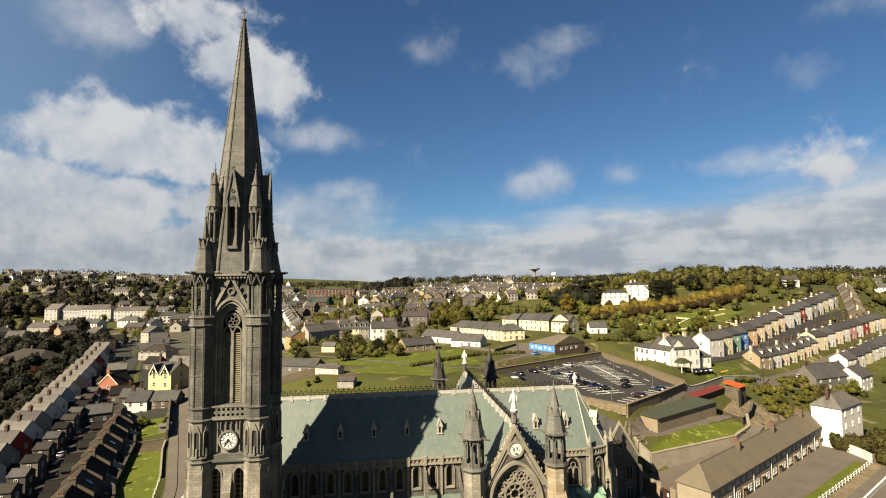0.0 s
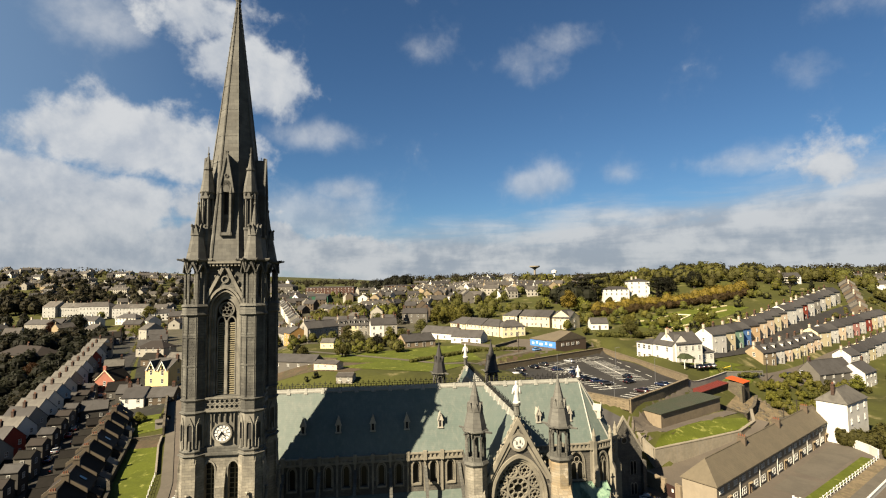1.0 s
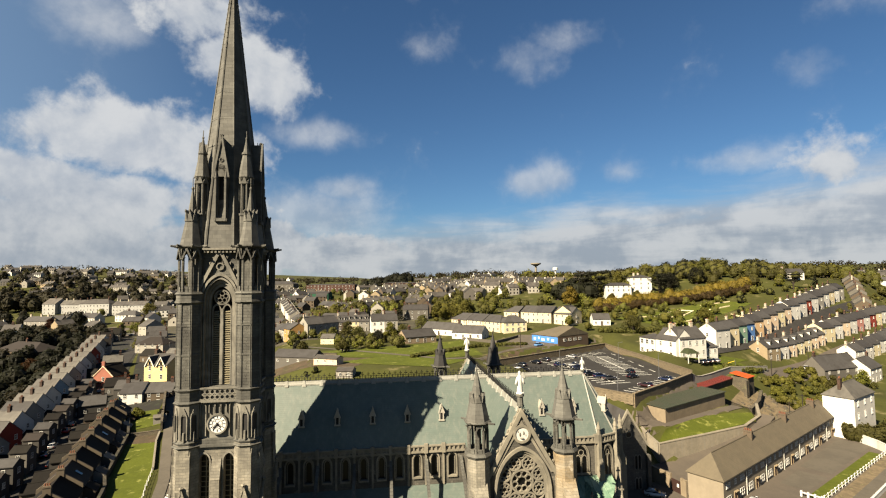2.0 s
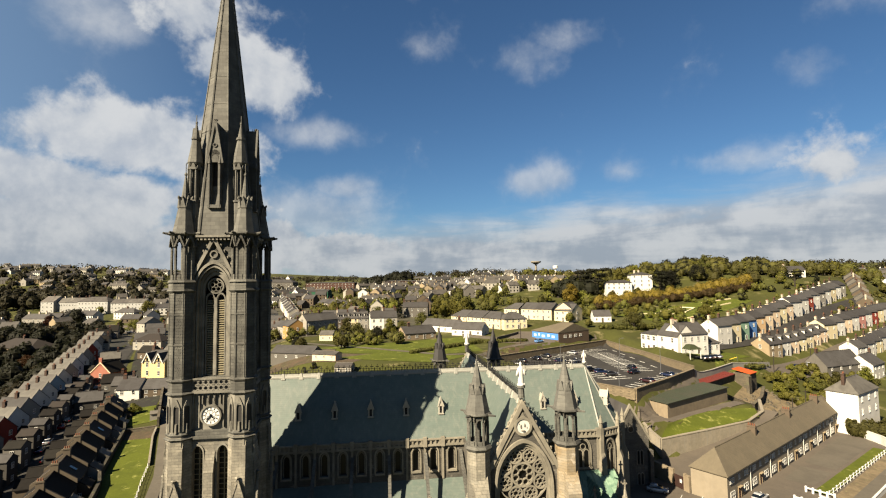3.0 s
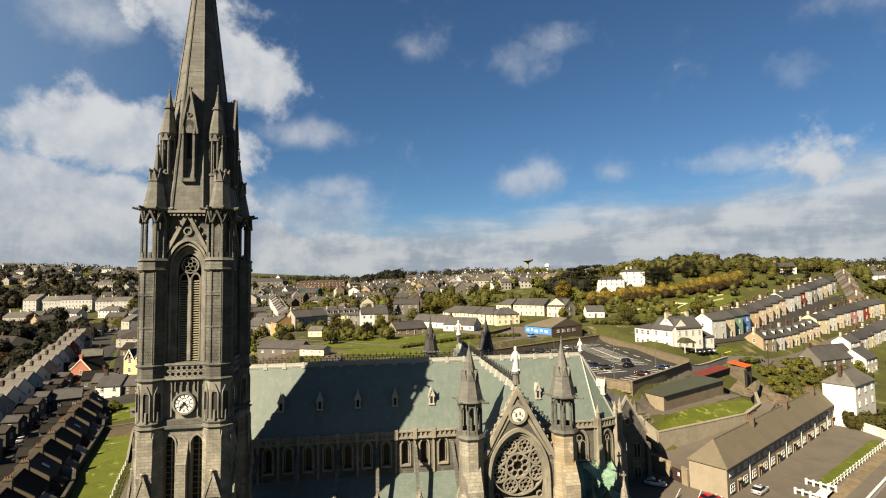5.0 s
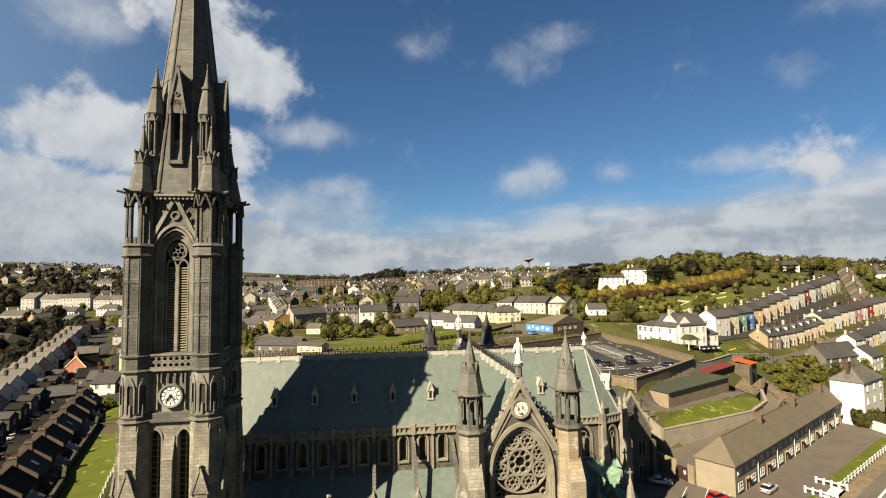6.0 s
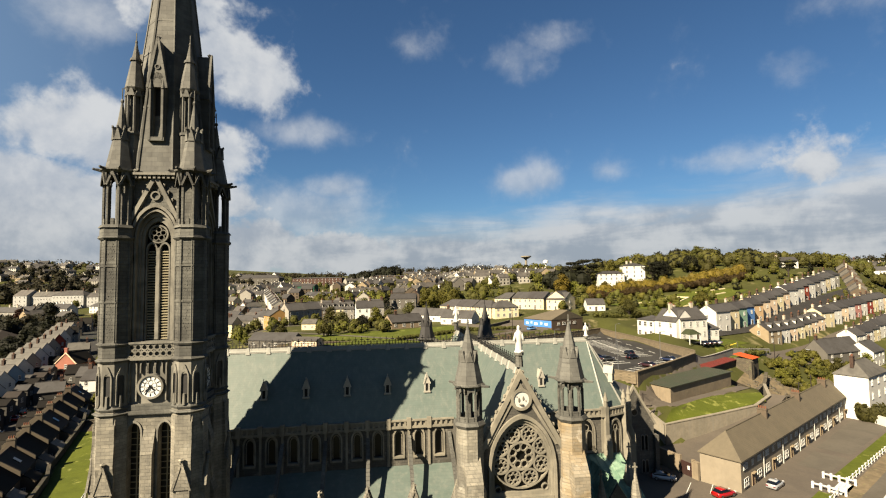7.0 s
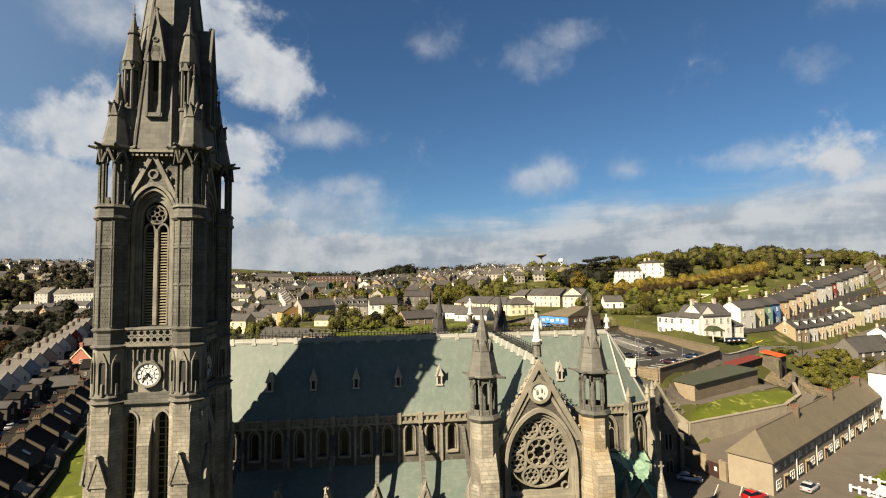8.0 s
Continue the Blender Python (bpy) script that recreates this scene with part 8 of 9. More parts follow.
def shed(ax, ay, bx, by, deep, z, tall, back, wall, roof, label, corrugated=True):
    """A long shed with a single-pitch sheet roof, its front from a to b."""
    yaw = math.degrees(math.atan2(by - ay, bx - ax))
    long = math.hypot(bx - ax, by - ay)
    s = thing("shed", pose(ax, ay, z, 0, 0, yaw), label, "shed")
    g = Geo()
    g.box(0, long, 0, deep, -3, tall)
    g.add([(0, 0, tall), (long, 0, tall), (long, deep, tall), (0, deep, tall), (0, deep, back), (long, deep, back)], [(0, 3, 4), (1, 5, 2), (3, 2, 5, 4)])
    part("wall", g, wall, s)
    g = Geo()
    o = 0.35
    k = (back - tall) / deep
    lo, hi = tall - k * o, back + k * o
    g.add([(-o, -o, lo + 0.02), (long + o, -o, lo + 0.02), (long + o, deep + o, hi + 0.02), (-o, deep + o, hi + 0.02), (-o, -o, lo + 0.2), (long + o, -o, lo + 0.2), (long + o, deep + o, hi + 0.2), (-o, deep + o, hi + 0.2)],
          [(3, 2, 1, 0), (4, 5, 6, 7), (0, 1, 5, 4), (1, 2, 6, 5), (2, 3, 7, 6), (3, 0, 4, 7)])
    sheet = part("roof", g, roof, s)
    n = int(long / 0.9)
    for i in range(n):
        x = (i + 0.5) * long / n
        g = Geo().add([(x - 0.05, -o, lo + 0.26), (x + 0.05, -o, lo + 0.26), (x + 0.05, deep + o, hi + 0.26), (x - 0.05, deep + o, hi + 0.26), (x - 0.05, -o, lo + 0.2), (x + 0.05, -o, lo + 0.2), (x + 0.05, deep + o, hi + 0.2), (x - 0.05, deep + o, hi + 0.2)], [(0, 1, 2, 3), (0, 3, 7, 4), (1, 5, 6, 2)])
        part("seam", g, roof, sheet)
    return s


shed(55.3, 129.6, 80.0, 146.5, 6.5, 11.4, 3.7, 3.95, SANDY, GREEN_SHEET, "long concrete shed with a dull green sheet roof")
shed(78.2, 154.5, 95, 168, 4.2, 12.0, 2.6, 2.9, RUBBLE, RED_SHEET, "stone shed with a red corrugated roof")
# stone ruins, gateposts and walls above the lane
wall_line([(80, 150), (90, 151), (97, 158), (103, 166)], 2.4, RUBBLE, "broken rubble wall with ivy", 0.7)
wall_line([(97, 150), (110, 158), (117, 164)], 2.6, RUBBLE, "broken rubble wall", 0.8)
wall_line([(90, 144), (100, 148), (108, 152)], 2.2, RUBBLE, "rubble wall along the lane", 0.7)
wall_line([(76.5, 157.5), (86, 165), (99, 176), (120, 188.5)], 2.2, paint("pale grey", PALE[1]), "pale rendered garden wall", 0.4)
ruin = thing("gatehouse", pose(99.5, 165.5, 11.5, 0, 0, 38), "ruined stone gatehouse with an orange tarpaulin roof", "ruin")
part("wall", Geo().box(-2.5, 2.5, 0, 5, -2, 3.8), RUBBLE, ruin)
part("roof", Geo().add([(-2.8, -0.3, 3.8), (2.8, -0.3, 3.8), (2.8, 5.3, 4.8), (-2.8, 5.3, 4.8), (-2.8, -0.3, 3.95), (2.8, -0.3, 3.95), (2.8, 5.3, 4.95), (-2.8, 5.3, 4.95)], [(3, 2, 1, 0), (4, 5, 6, 7), (0, 1, 5, 4), (1, 2, 6, 5), (2, 3, 7, 6), (3, 0, 4, 7)]), ORANGE_SHEET, ruin, "orange tarpaulin")
for x in (-4.6, -3.4):
    part("pillar", Geo().box(x - 0.45, x + 0.45, -0.6, 0.3, -2, 3.4), RUBBLE, ruin)
patch((80, 148.5), (95, 147.5), (118, 164), (101, 171), SANDY_BANK, "bank", "sandy rubble bank above the lane", 0.12)
rub = Geo()
rnd = random.Random(77)
for _ in range(260):
    x, y, s = rnd.uniform(84, 118), rnd.uniform(146, 170), rnd.uniform(0.2, 0.75)
    if 0.75 * x + 76 < y < 0.75 * x + 90:
        rub.at = Matrix.Translation((x, y, on_ground(x, y) + s * 0.2)) @ Matrix.Rotation(rnd.uniform(0, 3), 4, "Z") @ Matrix.Rotation(rnd.uniform(-0.4, 0.4), 4, "X")
        rub.ring(6, s, -s * 0.4, s * 0.6, s * 0.5)
tagged(part("rubble", rub, RUBBLE), "scattered fallen stones on the bank", "rubble", kind="stuff")
# car park
patch((48, 131.5), (75.5, 157), (70.5, 221), (34, 192.5), ASPHALT, "car_park", "asphalt car park with white bay lines", 0.10, 20, 20)
patch((34, 148.5), (48, 131.5), (34, 192.5), (14.5, 177.5), ASPHALT, "car_park", "asphalt car park with white bay lines", 0.10, 20, 20)
wall_line([(48, 131), (62, 143.5), (76, 157)], 5.6, SANDSTONE, "sandy rubble stone car park retaining wall", 0.6, base=13.0)
wall_line([(76, 157), (73.5, 190), (71, 222)], 2.4, SANDSTONE, "sandy rubble stone car park wall", 0.6, base=17.0)
wall_line([(71, 222), (42.5, 200), (14, 178)], 2.6, SANDSTONE, "sandy rubble stone car park wall", 0.6, base=17.0)
wall_line([(48, 131), (34, 148)], 1.4, SANDSTONE, "sandy rubble stone car park wall", 0.6, base=17.0)
patch((47.5, 130.5), (76.8, 157.2), (79.5, 150.5), (50.5, 133.5), ASPHALT_PALE, "lane", "asphalt lane behind the long shed", 0.2, 20, 6)
patch((44, 127.5), (62, 143.6), (67, 139.5), (49.5, 127.5), ASPHALT_PALE, "lane", "pale lane below the car park wall", 0.22, 16, 6)
lines = Geo()


def stripe(ax, ay, bx, by, w=0.45):
    a, b = Vector((ax, ay)), Vector((bx, by))
    d = (b - a).normalized()
    s = Vector((d.y, -d.x)) * w / 2
    lines.add([(*(a + s), 17.125), (*(b + s), 17.125), (*(b - s), 17.125), (*(a - s), 17.125)], [(0, 1, 2, 3)])


def bays_line(ax, ay, bx, by, n, reach, both=True):
    """Parking bays: a spine from a to b and n bays off it."""
    a, b = Vector((ax, ay)), Vector((bx, by))
    d = (b - a).normalized()
    s = Vector((d.y, -d.x)) * reach
    stripe(*a, *b)
    for i in range(n + 1):
        p = a.lerp(b, i / n)
        stripe(*(p - s if both else p), *(p + s))


bays_line(60.5, 201, 61.5, 163, 14, 4.8)
bays_line(42, 186, 50.5, 151, 13, 4.8)
bays_line(50.5, 136.5, 72.5, 156.5, 11, -4.6, False)
bays_line(36, 191.5, 64, 213, 12, 4.6, False)
for i in range(5):
    stripe(69.5 - i * 0.1, 168 + i * 9, 69.2 - i * 0.1, 172 + i * 9, 0.35)
tagged(part("bay_lines", lines, PAINT_LINE), "white painted parking bay lines", "road marking", kind="structure")
# street between the coloured terraces, field paths
ribbon([(118, 184), (132, 193.5), (180, 229), (275, 294), (345, 342)], 7.5, ASPHALT_PALE, "road", "pale asphalt street beside the terraces", 0.16)
ribbon([(98, 186), (128, 207.5), (200, 263), (262, 308)], 5.6, ASPHALT, "road", "asphalt street between the terraces", 0.3, off=-3.2)
ribbon([(-60, 214), (-30, 196), (0, 176), (12, 178), (36, 206)], 2.6, PAVING, "path", "gravel path across the field", 0.14)
patch((-64, 192), (-6, 176), (14, 184), (8, 226), LAWN, "field", "mown green field", 0.08)
patch((-38, 172), (-2, 160), (8, 174), (-24, 182), LAWN, "field", "mown green field", 0.10)
patch((-64, 176), (-30, 162), (-24, 178), (-60, 192), SOIL, "waste_ground", "rough brown ground around the sheds", 0.06)
patch((8, 174), (16, 179.5), (40, 199), (31, 206), SOIL, "bank", "brown earth bank beside the car park", 0.13)
patch((22, 206), (38, 200), (68, 222), (34, 232), ASPHALT_PALE, "forecourt", "asphalt forecourt around the hall", 0.12)
wall_line([(8, 226), (22, 214), (33, 226)], 1.1, PAVING, "grey boundary wall below the flats", 0.4)
wall_line([(-64, 194), (-40, 186)], 1.0, RUBBLE, "rubble wall beside the waste ground", 0.5)
patch((90, 268), (108, 232), (180, 290), (165, 304), LAWN, "field", "sunlit green garden slope", 0.08)
patch((84, 178), (98, 180), (116, 193), (98, 187), LAWN, "lawn", "green lawn beside the white house", 0.14)
for line in ([(104.3, 265.7), (111.8, 267.6), (112, 247.4), (113.8, 238)], [(125.8, 264.8), (115.7, 258.5), (117.8, 272), (133, 283), (138.7, 277), (127, 264.4)], [(118.2, 246.3), (128.6, 252.7)], [(150.7, 292), (161.6, 295), (170.6, 297)], [(147.9, 277.4), (163.5, 285)], [(150.3, 261), (150.6, 250)]):
    wall_line(line, 0.55, paint("cream", CREAM[1]), "low pale garden terrace wall", 0.7, cope=False)
ribbon([(-44, 300), (-72, 280), (-68, 262), (-92, 330), (-140, 440)], 6.0, ASPHALT, "road", "asphalt street in the town", 0.16)

# sacristy beside the choir
sac = thing("sacristy", pose(38.2, 109, 3.5, 0, 0, 10), "grey stone gabled sacristy with lancet windows", "sacristy")
g = Geo()
holed_wall(g, -4.0, 4.0, -2, 9.6, 0, 0.7, [(x, 0.55, s, t) for x in (-2.4, -1.65, 1.5, 2.25) for s, t in ((4.6, 7.4),)])
g.slab([(-4.0, 9.6), (4.0, 9.6), (0.0, 16.3)], 0, 0.7)
g.box(-4.0, -3.4, 0.7, 16, -2, 9.6)
g.box(3.4, 4.0, 0.7, 16, -2, 9.6)
g.box(-4.0, 4.0, 15.4, 16, -2, 9.6)
for x in (-4.1, 4.1):
    g.box(x - 0.4, x + 0.4, -0.8, 0.5, -2, 7.5)
part("wall", g, STONE_WALL, sac)
g = Geo()
for s in (-1, 1):
    p = [(s * 4.4, 9.1), (0, 16.5), (0, 16.0), (s * 4.0, 9.1)]
    g.slab(p[::-1] if s > 0 else p, 0.35, 16.3)
part("roof", g, SLATE, sac)
g = Geo()
for s in (-1, 1):
    p = [(s * 4.15, 9.3), (s * 4.6, 9.3), (0, 17.0), (0, 16.2)]
    g.slab(p if s > 0 else p[::-1], -0.12, 0.36)
g.torus(0.75, 0.2, -0.1, 0.2, 0, 11.8, 16)
part("coping", g, STONE_TRIM, sac)
for x in (-2.4, -1.65, 1.5, 2.25):
    for s, t in ((4.6, 7.4), (0.6, 2.8)):
        g = Geo()
        arch_band(g, 0.55, s, t, 0.12, -0.12, 0.2, x)
        w = part("window", g, STONE_TRIM, sac)
        part("glazing", Geo().slab(lancet(0.57, s, t, x), *((0.35, 0.42) if s > 4 else (-0.04, 0.03))), GLASS, w)
part("oculus", Geo().disc(0.56, -0.03, 0.1, 0, 11.8, 16), GLASS, sac)
house(33.5, 116, 10, 12, 12, 6.5, 11, ("grey stone", (0.36, 0.33, 0.27)), SLATE, 2, 3, (), label="low grey stone vestry wing", category="building", door=False, z=3.5, wall_mat=STONE)


# ---- cars ----
CAR_COLOURS = {}


def car_paint(name, rgb):
    if name not in CAR_COLOURS:
        m = material(name + " car paint", rgb, rough=0.25, vary=0.05, bump=0, spec=0.6)
        m.node_tree.nodes["Principled BSDF"].inputs["Coat Weight"].default_value = 0.6
        CAR_COLOURS[name] = m
    return CAR_COLOURS[name]


TYRE = material("black tyre rubber", (0.02, 0.02, 0.02), rough=0.9, vary=0.1, bump=0)
RIM = material("alloy rim", (0.55, 0.55, 0.57), rough=0.35, metal=0.9, vary=0.05, bump=0)
LIGHT_R = material("red tail lamp", (0.45, 0.02, 0.02), rough=0.2, vary=0.05, bump=0)
LIGHT_W = material("clear head lamp", (0.8, 0.8, 0.8), rough=0.1, vary=0.05, bump=0)


def loft(sections):
    """A closed skin through rings of equally many points."""
    g = Geo()
    n = len(sections[0])
    g.v = [p for s in sections for p in s]
    g.f = [(j * n + i, j * n + (i + 1) % n, (j + 1) * n + (i + 1) % n, (j + 1) * n + i) for j in range(len(sections) - 1) for i in range(n)]
    g.f += [tuple(range(n - 1, -1, -1)), tuple((len(sections) - 1) * n + i for i in range(n))]
    return g


def car(x, y, yaw, colour, z=None, van=False):
    name, rgb = colour
    c = thing("car", pose(x, y, (on_ground(x, y) if z is None else z) + 0.13, 0, 0, yaw), name + (" parked van on the asphalt" if van else " parked hatchback car on the asphalt"), "car")

    def ring_at(px, w, lo, hi, inset=0.1):
        return [(px, -w, lo), (px, w, lo), (px, w * 1.03, (lo + hi) / 2), (px, w - inset, hi), (px, -w + inset, hi), (px, -w * 1.03, (lo + hi) / 2)]
    if van:
        body = lambda: loft([ring_at(-2.5, 0.85, 0.35, 1.6), ring_at(-2.4, 0.92, 0.25, 2.05), ring_at(0.9, 0.92, 0.25, 2.1), ring_at(1.5, 0.92, 0.25, 1.5), ring_at(2.3, 0.88, 0.25, 1.0), ring_at(2.5, 0.78, 0.35, 0.8)]).mesh("body", car_paint(name, rgb), True)
        cab = lambda: loft([ring_at(0.85, 0.86, 1.25, 2.0), ring_at(1.56, 0.88, 1.2, 1.5)]).mesh("windscreen", PANE)
    else:
        body = lambda: loft([ring_at(-2.05, 0.72, 0.35, 0.85), ring_at(-1.95, 0.82, 0.25, 0.98), ring_at(-0.6, 0.86, 0.22, 0.95), ring_at(0.8, 0.86, 0.22, 0.93), ring_at(1.75, 0.82, 0.24, 0.80), ring_at(2.05, 0.7, 0.32, 0.62)]).mesh("body", car_paint(name, rgb), True)
        cab = lambda: loft([ring_at(-1.85, 0.70, 0.9, 1.0, 0.05), ring_at(-1.35, 0.76, 0.9, 1.36, 0.16), ring_at(0.0, 0.78, 0.9, 1.42, 0.17), ring_at(1.05, 0.74, 0.88, 0.95, 0.05)]).mesh("cabin_glass", PANE)
    part("body", once(("car body", name, van), body), None, c)
    part("cabin_glass", once(("car cab", van), cab), None, c)
    if not van:
        part("roof", once(("car roof", name), lambda: loft([ring_at(-1.32, 0.62, 1.34, 1.40, 0.05), ring_at(-0.6, 0.66, 1.38, 1.46, 0.08), ring_at(0.05, 0.62, 1.38, 1.45, 0.05)]).mesh("roof", car_paint(name, rgb), True)), None, c)
    tyre = once(("tyre",), lambda: Geo().disc(0.32, -0.1, 0.1, 0, 0, 16).mesh("wheel", TYRE))
    rim = once(("rim",), lambda: Geo().disc(0.2, -0.115, 0.115, 0, 0, 12).mesh("rim", RIM))
    reach = 1.5 if van else 1.28
    for px in (-reach, reach):
        for py in (-0.78, 0.78):
            w = part("wheel", tyre, None, c, at=pose(px, py, 0.32))
            part("rim", rim, None, w)
    for px, m, nm in ((-2.03, LIGHT_R, "tail_lamp"), (1.98, LIGHT_W, "head_lamp")):
        for py in (-0.58, 0.58):
            part(nm, once((nm, van), lambda m=m, nm=nm: Geo().box(-0.1 - (0.4 if van else 0), 0.08, -0.16, 0.16, 0.62, 0.78).mesh(nm, m)), None, c, at=pose(px + (0.42 if van and px > 0 else 0), py, 0))
    return c


SILVER, CRED, CBLACK, CBLUE, CWHITE, CGREY = ("silver", (0.52, 0.53, 0.54)), ("bright red", (0.6, 0.02, 0.015)), ("black", (0.02, 0.02, 0.025)), ("dark blue", (0.03, 0.06, 0.17)), ("white", (0.8, 0.8, 0.8)), ("dark grey", (0.10, 0.105, 0.11))
car(42.2, 106.5, -22, SILVER)
car(60.0, 102.2, 36, SILVER)
car(49.0, 99.2, 20, CRED)
car(-57, 113.5, 115, SILVER)
for x, y, yaw, c in ((60.6, 166.5, 97, CBLACK), (58.4, 158.5, 30, CBLACK), (48.6, 160, 15, CBLUE), (46.4, 163.5, 15, CBLACK), (50.4, 156.2, 15, CGREY), (44.8, 168.6, 15, CBLACK), (45.6, 175.5, 195, CBLUE), (41.0, 181, 15, CBLUE), (46.2, 180.5, 195, SILVER), (66.5, 153.5, 130, CBLUE), (57, 145.5, 130, ("maroon", (0.12, 0.03, 0.03))),
                     (33.5, 187, 128, CBLACK), (27.5, 182.2, 128, CGREY), (50, 199.5, 128, SILVER), (26.5, 172, 35, CBLACK), (38.2, 192.6, 128, CGREY)):
    car(x, y, yaw, c, 17.0)
car(23.8, 168.5, 30, CWHITE, 17.0, van=True)
car(38, 204, 35, ("light blue", (0.25, 0.45, 0.7)))
for i, (f, c) in enumerate(((0.02, CBLUE), (0.09, SILVER), (0.17, CBLACK), (0.24, SILVER), (0.33, CWHITE), (0.42, CGREY), (0.5, CBLACK), (0.58, CRED), (0.7, SILVER), (0.8, CGREY))):
    car(134.5 + 141 * f, 196.6 + 97 * f, 35.5, c)
for i, c in enumerate((CGREY, CBLACK, CGREY, SILVER)):
    car(88.5 + i * 2.6, 175.8 + i * 1.7, 120, c)
for x, y, c in ((-84, 170, CBLACK), (-87, 175.5, CBLUE), (-90, 181, SILVER), (-96, 192, CGREY)):
    car(x, y, 118, c)
for i in range(15):
    car(-99 - 2.9 * i - (2.0 if i % 3 else -1.6), 127 + 6.1 * i, 116, (CBLACK, CBLUE, SILVER, CGREY, CRED)[i % 5])
for x, y, c in PARKED:
    car(x, y, 20, {"white": CWHITE, "dark": CGREY, "silver": SILVER, "red": CRED}[c])

# ---- poles and the far town ----
POLE = material("tarred timber pole", (0.10, 0.08, 0.06), vary=0.3, bump=0.2)
METAL = material("galvanised steel", (0.4, 0.41, 0.42), rough=0.5, metal=0.6, vary=0.15, bump=0)


def lamp_post(x, y, tall=7.0, z=None):
    p = thing("street_lamp", pose(x, y, on_ground(x, y) if z is None else z), "tall grey steel street lamp", "street lamp", "street lamps")
    part("pole", once(("lamp pole", tall), lambda: Geo().bar((0, 0, -0.3), (0, 0, tall), 0.09, 8, 0.05).mesh("pole", METAL)), None, p)
    part("arm", once(("lamp arm", tall), lambda: Geo().bar((0, 0, tall - 0.05), (1.1, 0, tall + 0.15), 0.035, 6).mesh("arm", METAL)), None, p)
    part("head", once(("lamp head", tall), lambda: Geo().box(0.9, 1.6, -0.14, 0.14, tall + 0.08, tall + 0.22).mesh("head", METAL)), None, p)


def wood_pole(x, y, tall=8.5):
    p = thing("utility_pole", pose(x, y, on_ground(x, y)), "dark timber utility pole with a crossarm", "pole", "utility poles")
    part("pole", once(("upole", tall), lambda: Geo().bar((0, 0, -0.5), (0, 0, tall), 0.14, 8, 0.1).mesh("pole", POLE)), None, p)
    part("crossarm", once(("uarm", tall), lambda: Geo().box(-0.8, 0.8, -0.06, 0.06, tall - 0.5, tall - 0.38).mesh("crossarm", POLE)), None, p)


for x, y in ((47.5, 141), (38, 168), (62.5, 182), (66, 157)):
    lamp_post(x, y, 8.0, 17.0)
for x, y in ((98, 146), (108, 154.5), (45.5, 122), (30, 200), (-76, 150), (-98, 190), (120, 186), (150, 208), (190, 238)):
    wood_pole(x, y)
tank = thing("water_tower", pose(120.6, 640, lie(120.6, 640)), "grey concrete water tower with a flared bowl", "water tower")
part("stem", Geo().ring(16, 1.6, 0, 1.3, 22.5), CONCRETE, tank)
part("bowl", Geo().ring(20, 1.8, 22.5, 6.6, 25.2).ring(20, 6.6, 25.2, 6.6, 26.6), CONCRETE, tank)
drum = thing("storage_tank", pose(146, 640, lie(146, 640)), "white round water storage tank", "tank")
part("body", Geo().ring(12, 1.0, 0, 1.0, 19).ring(20, 3.3, 18.5, 3.3, 21.5).ring(20, 3.3, 21.5, 0.5, 22.6), paint("white", WHITE[1]), drum)


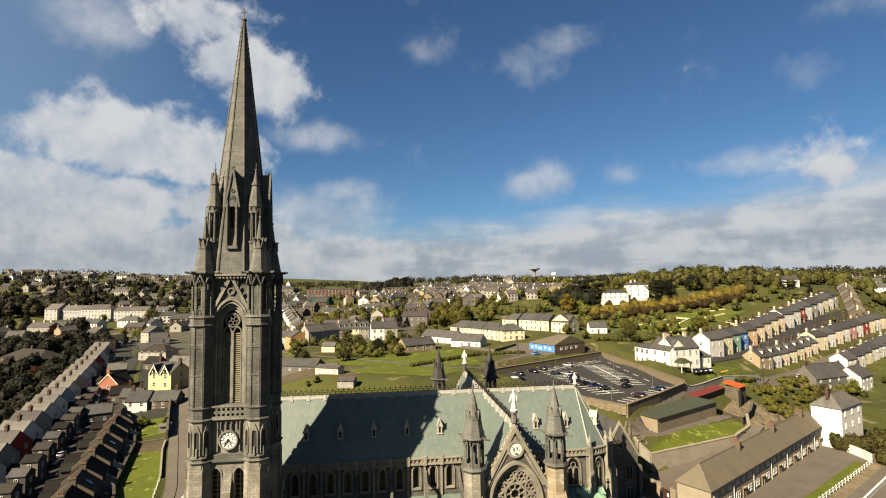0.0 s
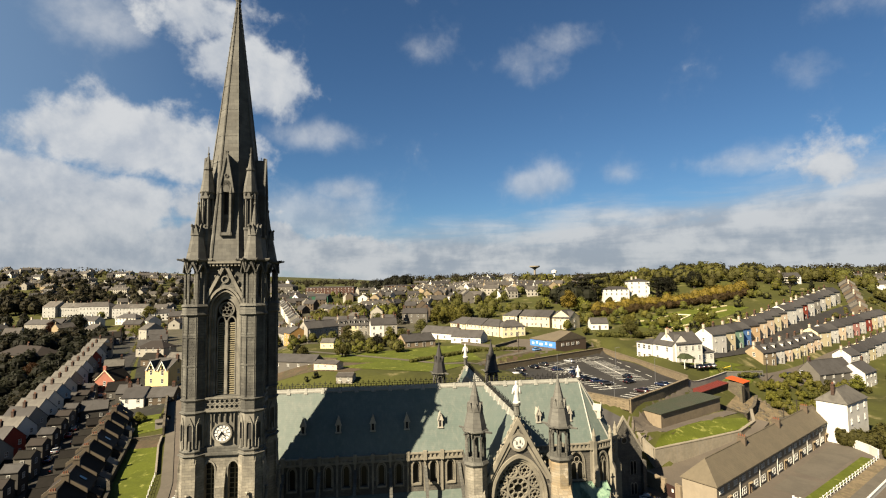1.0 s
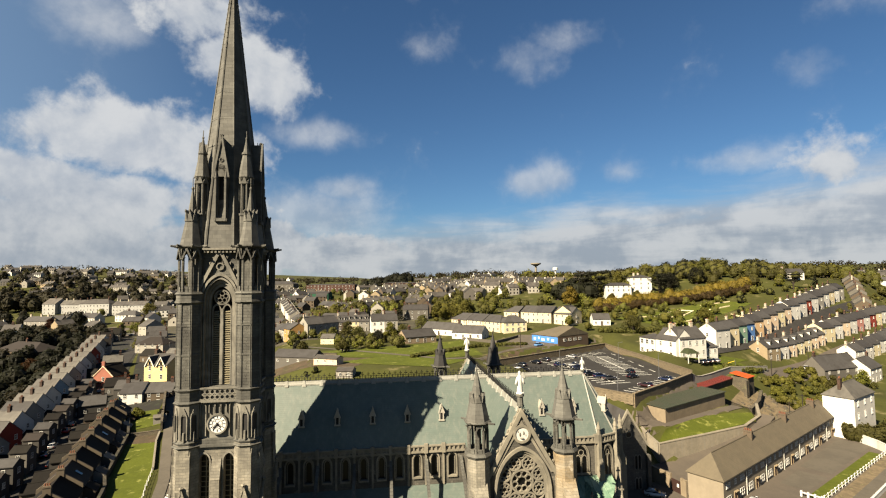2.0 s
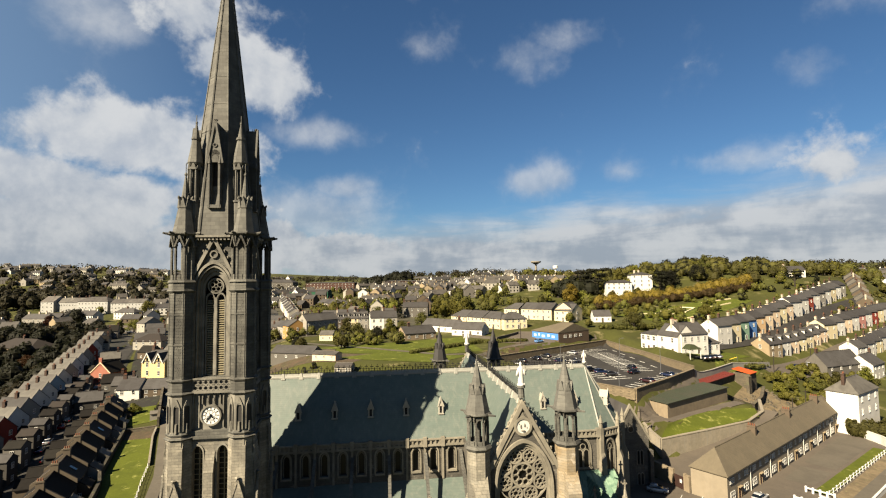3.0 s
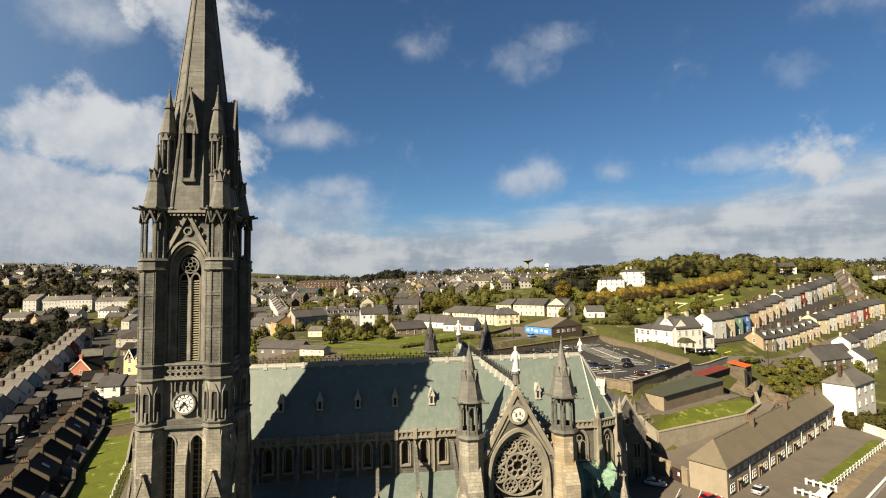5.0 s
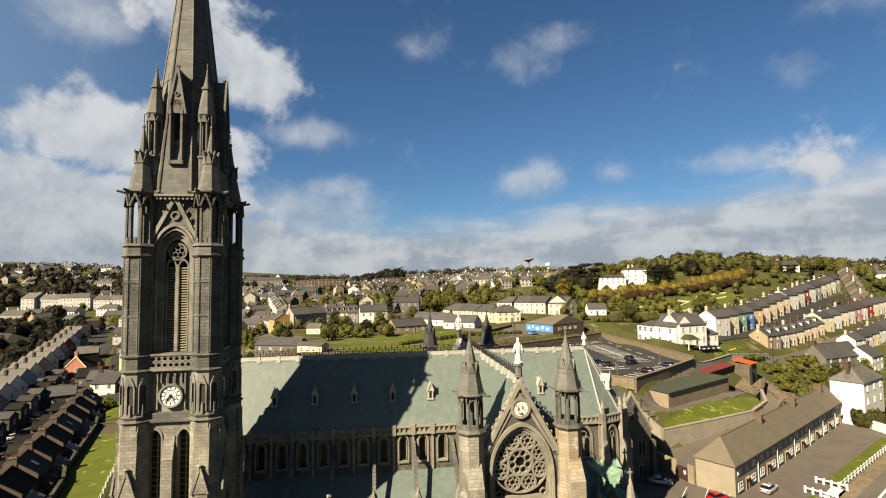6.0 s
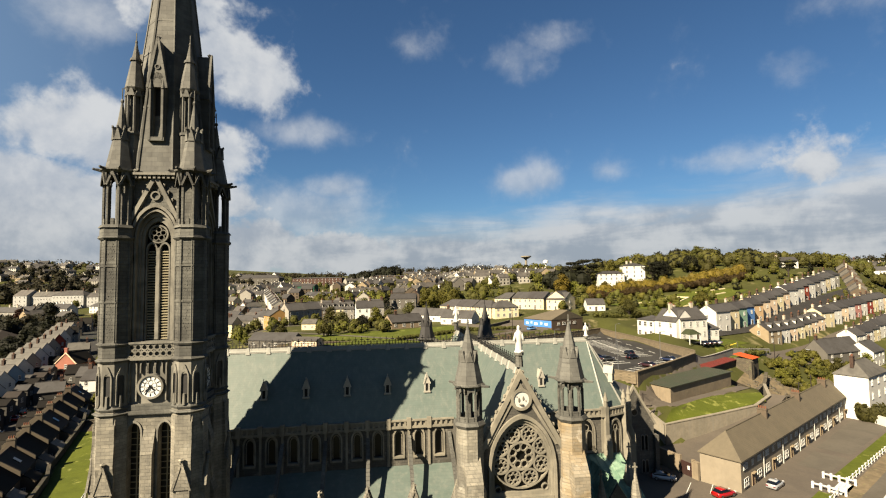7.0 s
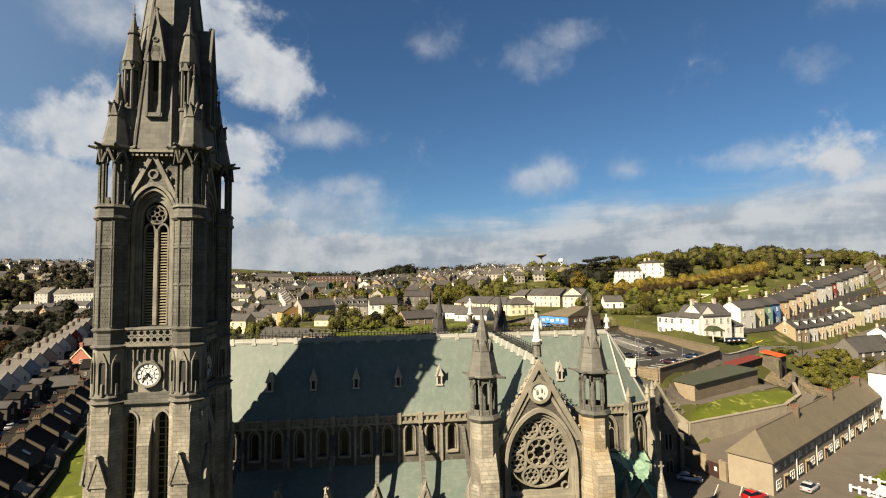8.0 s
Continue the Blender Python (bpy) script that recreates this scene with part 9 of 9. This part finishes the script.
def far_town():
    """The far houses, too many to count, with walls, roofs, chimneys and windows joined by colour."""
    town = thing("far_town", pose(0, 0, 0), "far town of pale houses with slate roofs on the slopes", "town", kind="stuff")
    shades = [WHITE, PALE, GREY, PALE, STONEW, TAN]
    walls, roofs, panes = [Geo() for _ in shades], [Geo(), Geo()], Geo()
    rnd = random.Random(2024)
    areas = [(-780, -430, 620, 860, 60), (-30, 110, 405, 620, 60), (-110, 60, 470, 700, 44), (-330, -120, 330, 620, 60), (-620, -250, 560, 900, 80), (40, 260, 480, 760, 44), (300, 560, 420, 560, 36), (330, 470, 300, 400, 18), (-60, 0, 360, 470, 14)]
    for x0, x1, y0, y1, n in areas:
        for _ in range(n):
            x, y = rnd.uniform(x0, x1), rnd.uniform(y0, y1)
            k = rnd.randrange(len(shades))
            long, deep, eave = rnd.choice((9, 11, 14, 18, 26)), rnd.uniform(7.5, 9.5), rnd.choice((3.2, 5.4, 5.8, 6.2))
            ridge = eave + rnd.uniform(2.6, 3.6)
            m = pose(x, y, on_ground(x, y) + 0.2, 0, 0, rnd.choice((-35, -20, 0, 15, 30, 60, 90)) + rnd.uniform(-8, 8))
            half = long / 2
            g = walls[k]
            g.at = roofs[k % 2].at = panes.at = m
            g.box(-half, half, 0, deep, -3, eave)
            for a, b in ((-half, -half + 0.3), (half - 0.3, half)):
                g.add([(a, 0, eave), (a, deep, eave), (a, deep / 2, ridge), (b, 0, eave), (b, deep, eave), (b, deep / 2, ridge)], [(0, 1, 2), (5, 4, 3), (0, 2, 5, 3), (1, 4, 5, 2)])
            for c in {9: (0.9,), 11: (-0.9,), 14: (-0.9, 0.9), 18: (-0.9, 0.0, 0.9), 26: (-0.95, -0.3, 0.3, 0.95)}[long]:
                g.box(c * half - 0.45, c * half + 0.45, deep / 2 - 0.4, deep / 2 + 0.4, ridge - 1, ridge + 1.2)
            top = [(-half - 0.2, -0.3, eave - 0.15), (half + 0.2, -0.3, eave - 0.15), (half + 0.2, deep / 2, ridge + 0.12), (-half - 0.2, deep / 2, ridge + 0.12), (half + 0.2, deep + 0.3, eave - 0.15), (-half - 0.2, deep + 0.3, eave - 0.15)]
            roofs[k % 2].add(top + [(a, b, c - 0.18) for a, b, c in top], [(0, 1, 2, 3), (3, 2, 4, 5), (9, 8, 7, 6), (11, 10, 8, 9), (6, 7, 1, 0), (10, 11, 5, 4), (1, 7, 8, 2), (2, 8, 10, 4), (0, 3, 9, 6), (3, 5, 11, 9)])
            n_w = int(long / 3)
            for i in range(n_w):
                px = -half + (i + 0.5) * long / n_w
                for zz in (0.9, 3.6):
                    if zz + 1.4 < eave:
                        panes.box(px - 0.5, px + 0.5, -0.06, 0.05, zz, zz + 1.4)
            for k2 in (-1, 1):
                panes.box(*sorted((k2 * half, k2 * (half + 0.06))), deep / 2 - 0.5, deep / 2 + 0.5, 0.9, 2.3)
    for g, c in zip(walls, shades):
        part("walls", g, paint(*c), town)
    for g, m in zip(roofs, (SLATE, SLATE_WARM)):
        part("roofs", g, m, town)
    part("windows", panes, PANE, town)
    for i, (x0, x1, y0, y1, n) in enumerate(areas):
        wood(int(n * 1.5), (x0, x1, y0, y1), [LEAF_MID, LEAF_SPRING, LEAF_DARK], (4, 9), int(x0 + y1), "garden trees among the far houses", name="garden_trees", clumps=34)


far_town()


def skyline():
    """Woods along the horizon, as one mass of leaf clumps."""
    rnd = random.Random(99)
    g = Geo()
    for _ in range(1500):
        a = rnd.uniform(-0.95, 0.95)
        d = rnd.uniform(650, 1150)
        x, y = d * math.sin(a), d * math.cos(a)
        if rnd.random() < 0.6 + 0.3 * S(a, -0.1, 0.4):
            r = rnd.uniform(2.5, 6.0)
            leaves(g, rnd, x, y, on_ground(x, y) + r * 0.8, r * 1.3, r * 1.3, r, 34, 1.4)
    tagged(part("far_woods", g, LEAF_DULL), "distant woods and hedges along the horizon", "woods", kind="stuff")


skyline()
TOWN_GROUND = material("paved yards, lanes and garden soil", (0.20, 0.18, 0.13), rough=0.95, vary=0.45, grain=0.8, big=0.12, bump=0.3, second=(0.13, 0.13, 0.055), moss=(0.14, 0.15, 0.05))
patch((-110, 236), (-62, 240), (-64, 470), (-200, 470), TOWN_GROUND, "yards", "paved yards, lanes and gardens of the middle town", 0.07, 24, 30)
patch((-62, 240), (-22, 262), (10, 460), (-64, 470), TOWN_GROUND, "yards", "paved yards, lanes and gardens of the middle town", 0.07, 24, 30)
patch((91, 171.5), (108, 177.5), (117, 187), (99, 188), LAWN, "lawn", "garden lawn beside the white house", 0.14)
patch((-165, 262), (-110, 236), (-200, 470), (-300, 470), TOWN_GROUND, "yards", "paved yards, lanes and gardens of the western town", 0.06, 24, 30)
slide = thing("garden_slide", pose(103, 182.5, on_ground(103, 182.5), 0, 0, -35), "yellow plastic slide on the garden lawn", "slide")
part("chute", Geo().add([(-2.2, -0.35, 0.2), (-2.2, 0.35, 0.2), (1.4, 0.35, 1.8), (1.4, -0.35, 1.8), (-2.2, -0.35, 0.32), (-2.2, 0.35, 0.32), (1.4, 0.35, 1.92), (1.4, -0.35, 1.92)], [(0, 1, 2, 3), (7, 6, 5, 4), (0, 3, 7, 4), (1, 5, 6, 2), (0, 4, 5, 1), (3, 2, 6, 7)]), paint("bright yellow", (0.8, 0.62, 0.08)), slide)
for k in (-0.3, 0.3):
    part("ladder_post", Geo().bar((1.7, k, -0.2), (1.4, k, 2.3), 0.05, 6), METAL, slide)
# paved yards and gardens between the western terraces, their shade painted as near-black ground
EARTH = material("garden earth and yards darkened for shade", (0.055, 0.048, 0.036), rough=0.95, vary=0.4, grain=1.0, big=0.15, bump=0.4, second=(0.05, 0.06, 0.025), moss=(0.06, 0.075, 0.03))
patch((-78, 80), (-101, 158), (-112, 168), (-150, 80), EARTH, "yards", "garden earth and paved back yards, darkened for shade", 0.06, 24, 24)
patch((-112, 168), (-150, 80), (-230, 250), (-160, 262), EARTH, "yards", "garden earth and paved back yards, darkened for shade", 0.06, 24, 24)
# sheet under the wood: shade below the crowns put into its colour
patch((-125, 120), (-160, 80), (-330, 330), (-190, 330), EARTH, "undergrowth", "dark ground sheet painting the shade below the trees", 0.05, 30, 30)
patch((-101, 158), (-92, 162), (-130, 250), (-160, 262), EARTH, "yards", "garden earth and paved back yards, darkened for shade", 0.05, 24, 24)
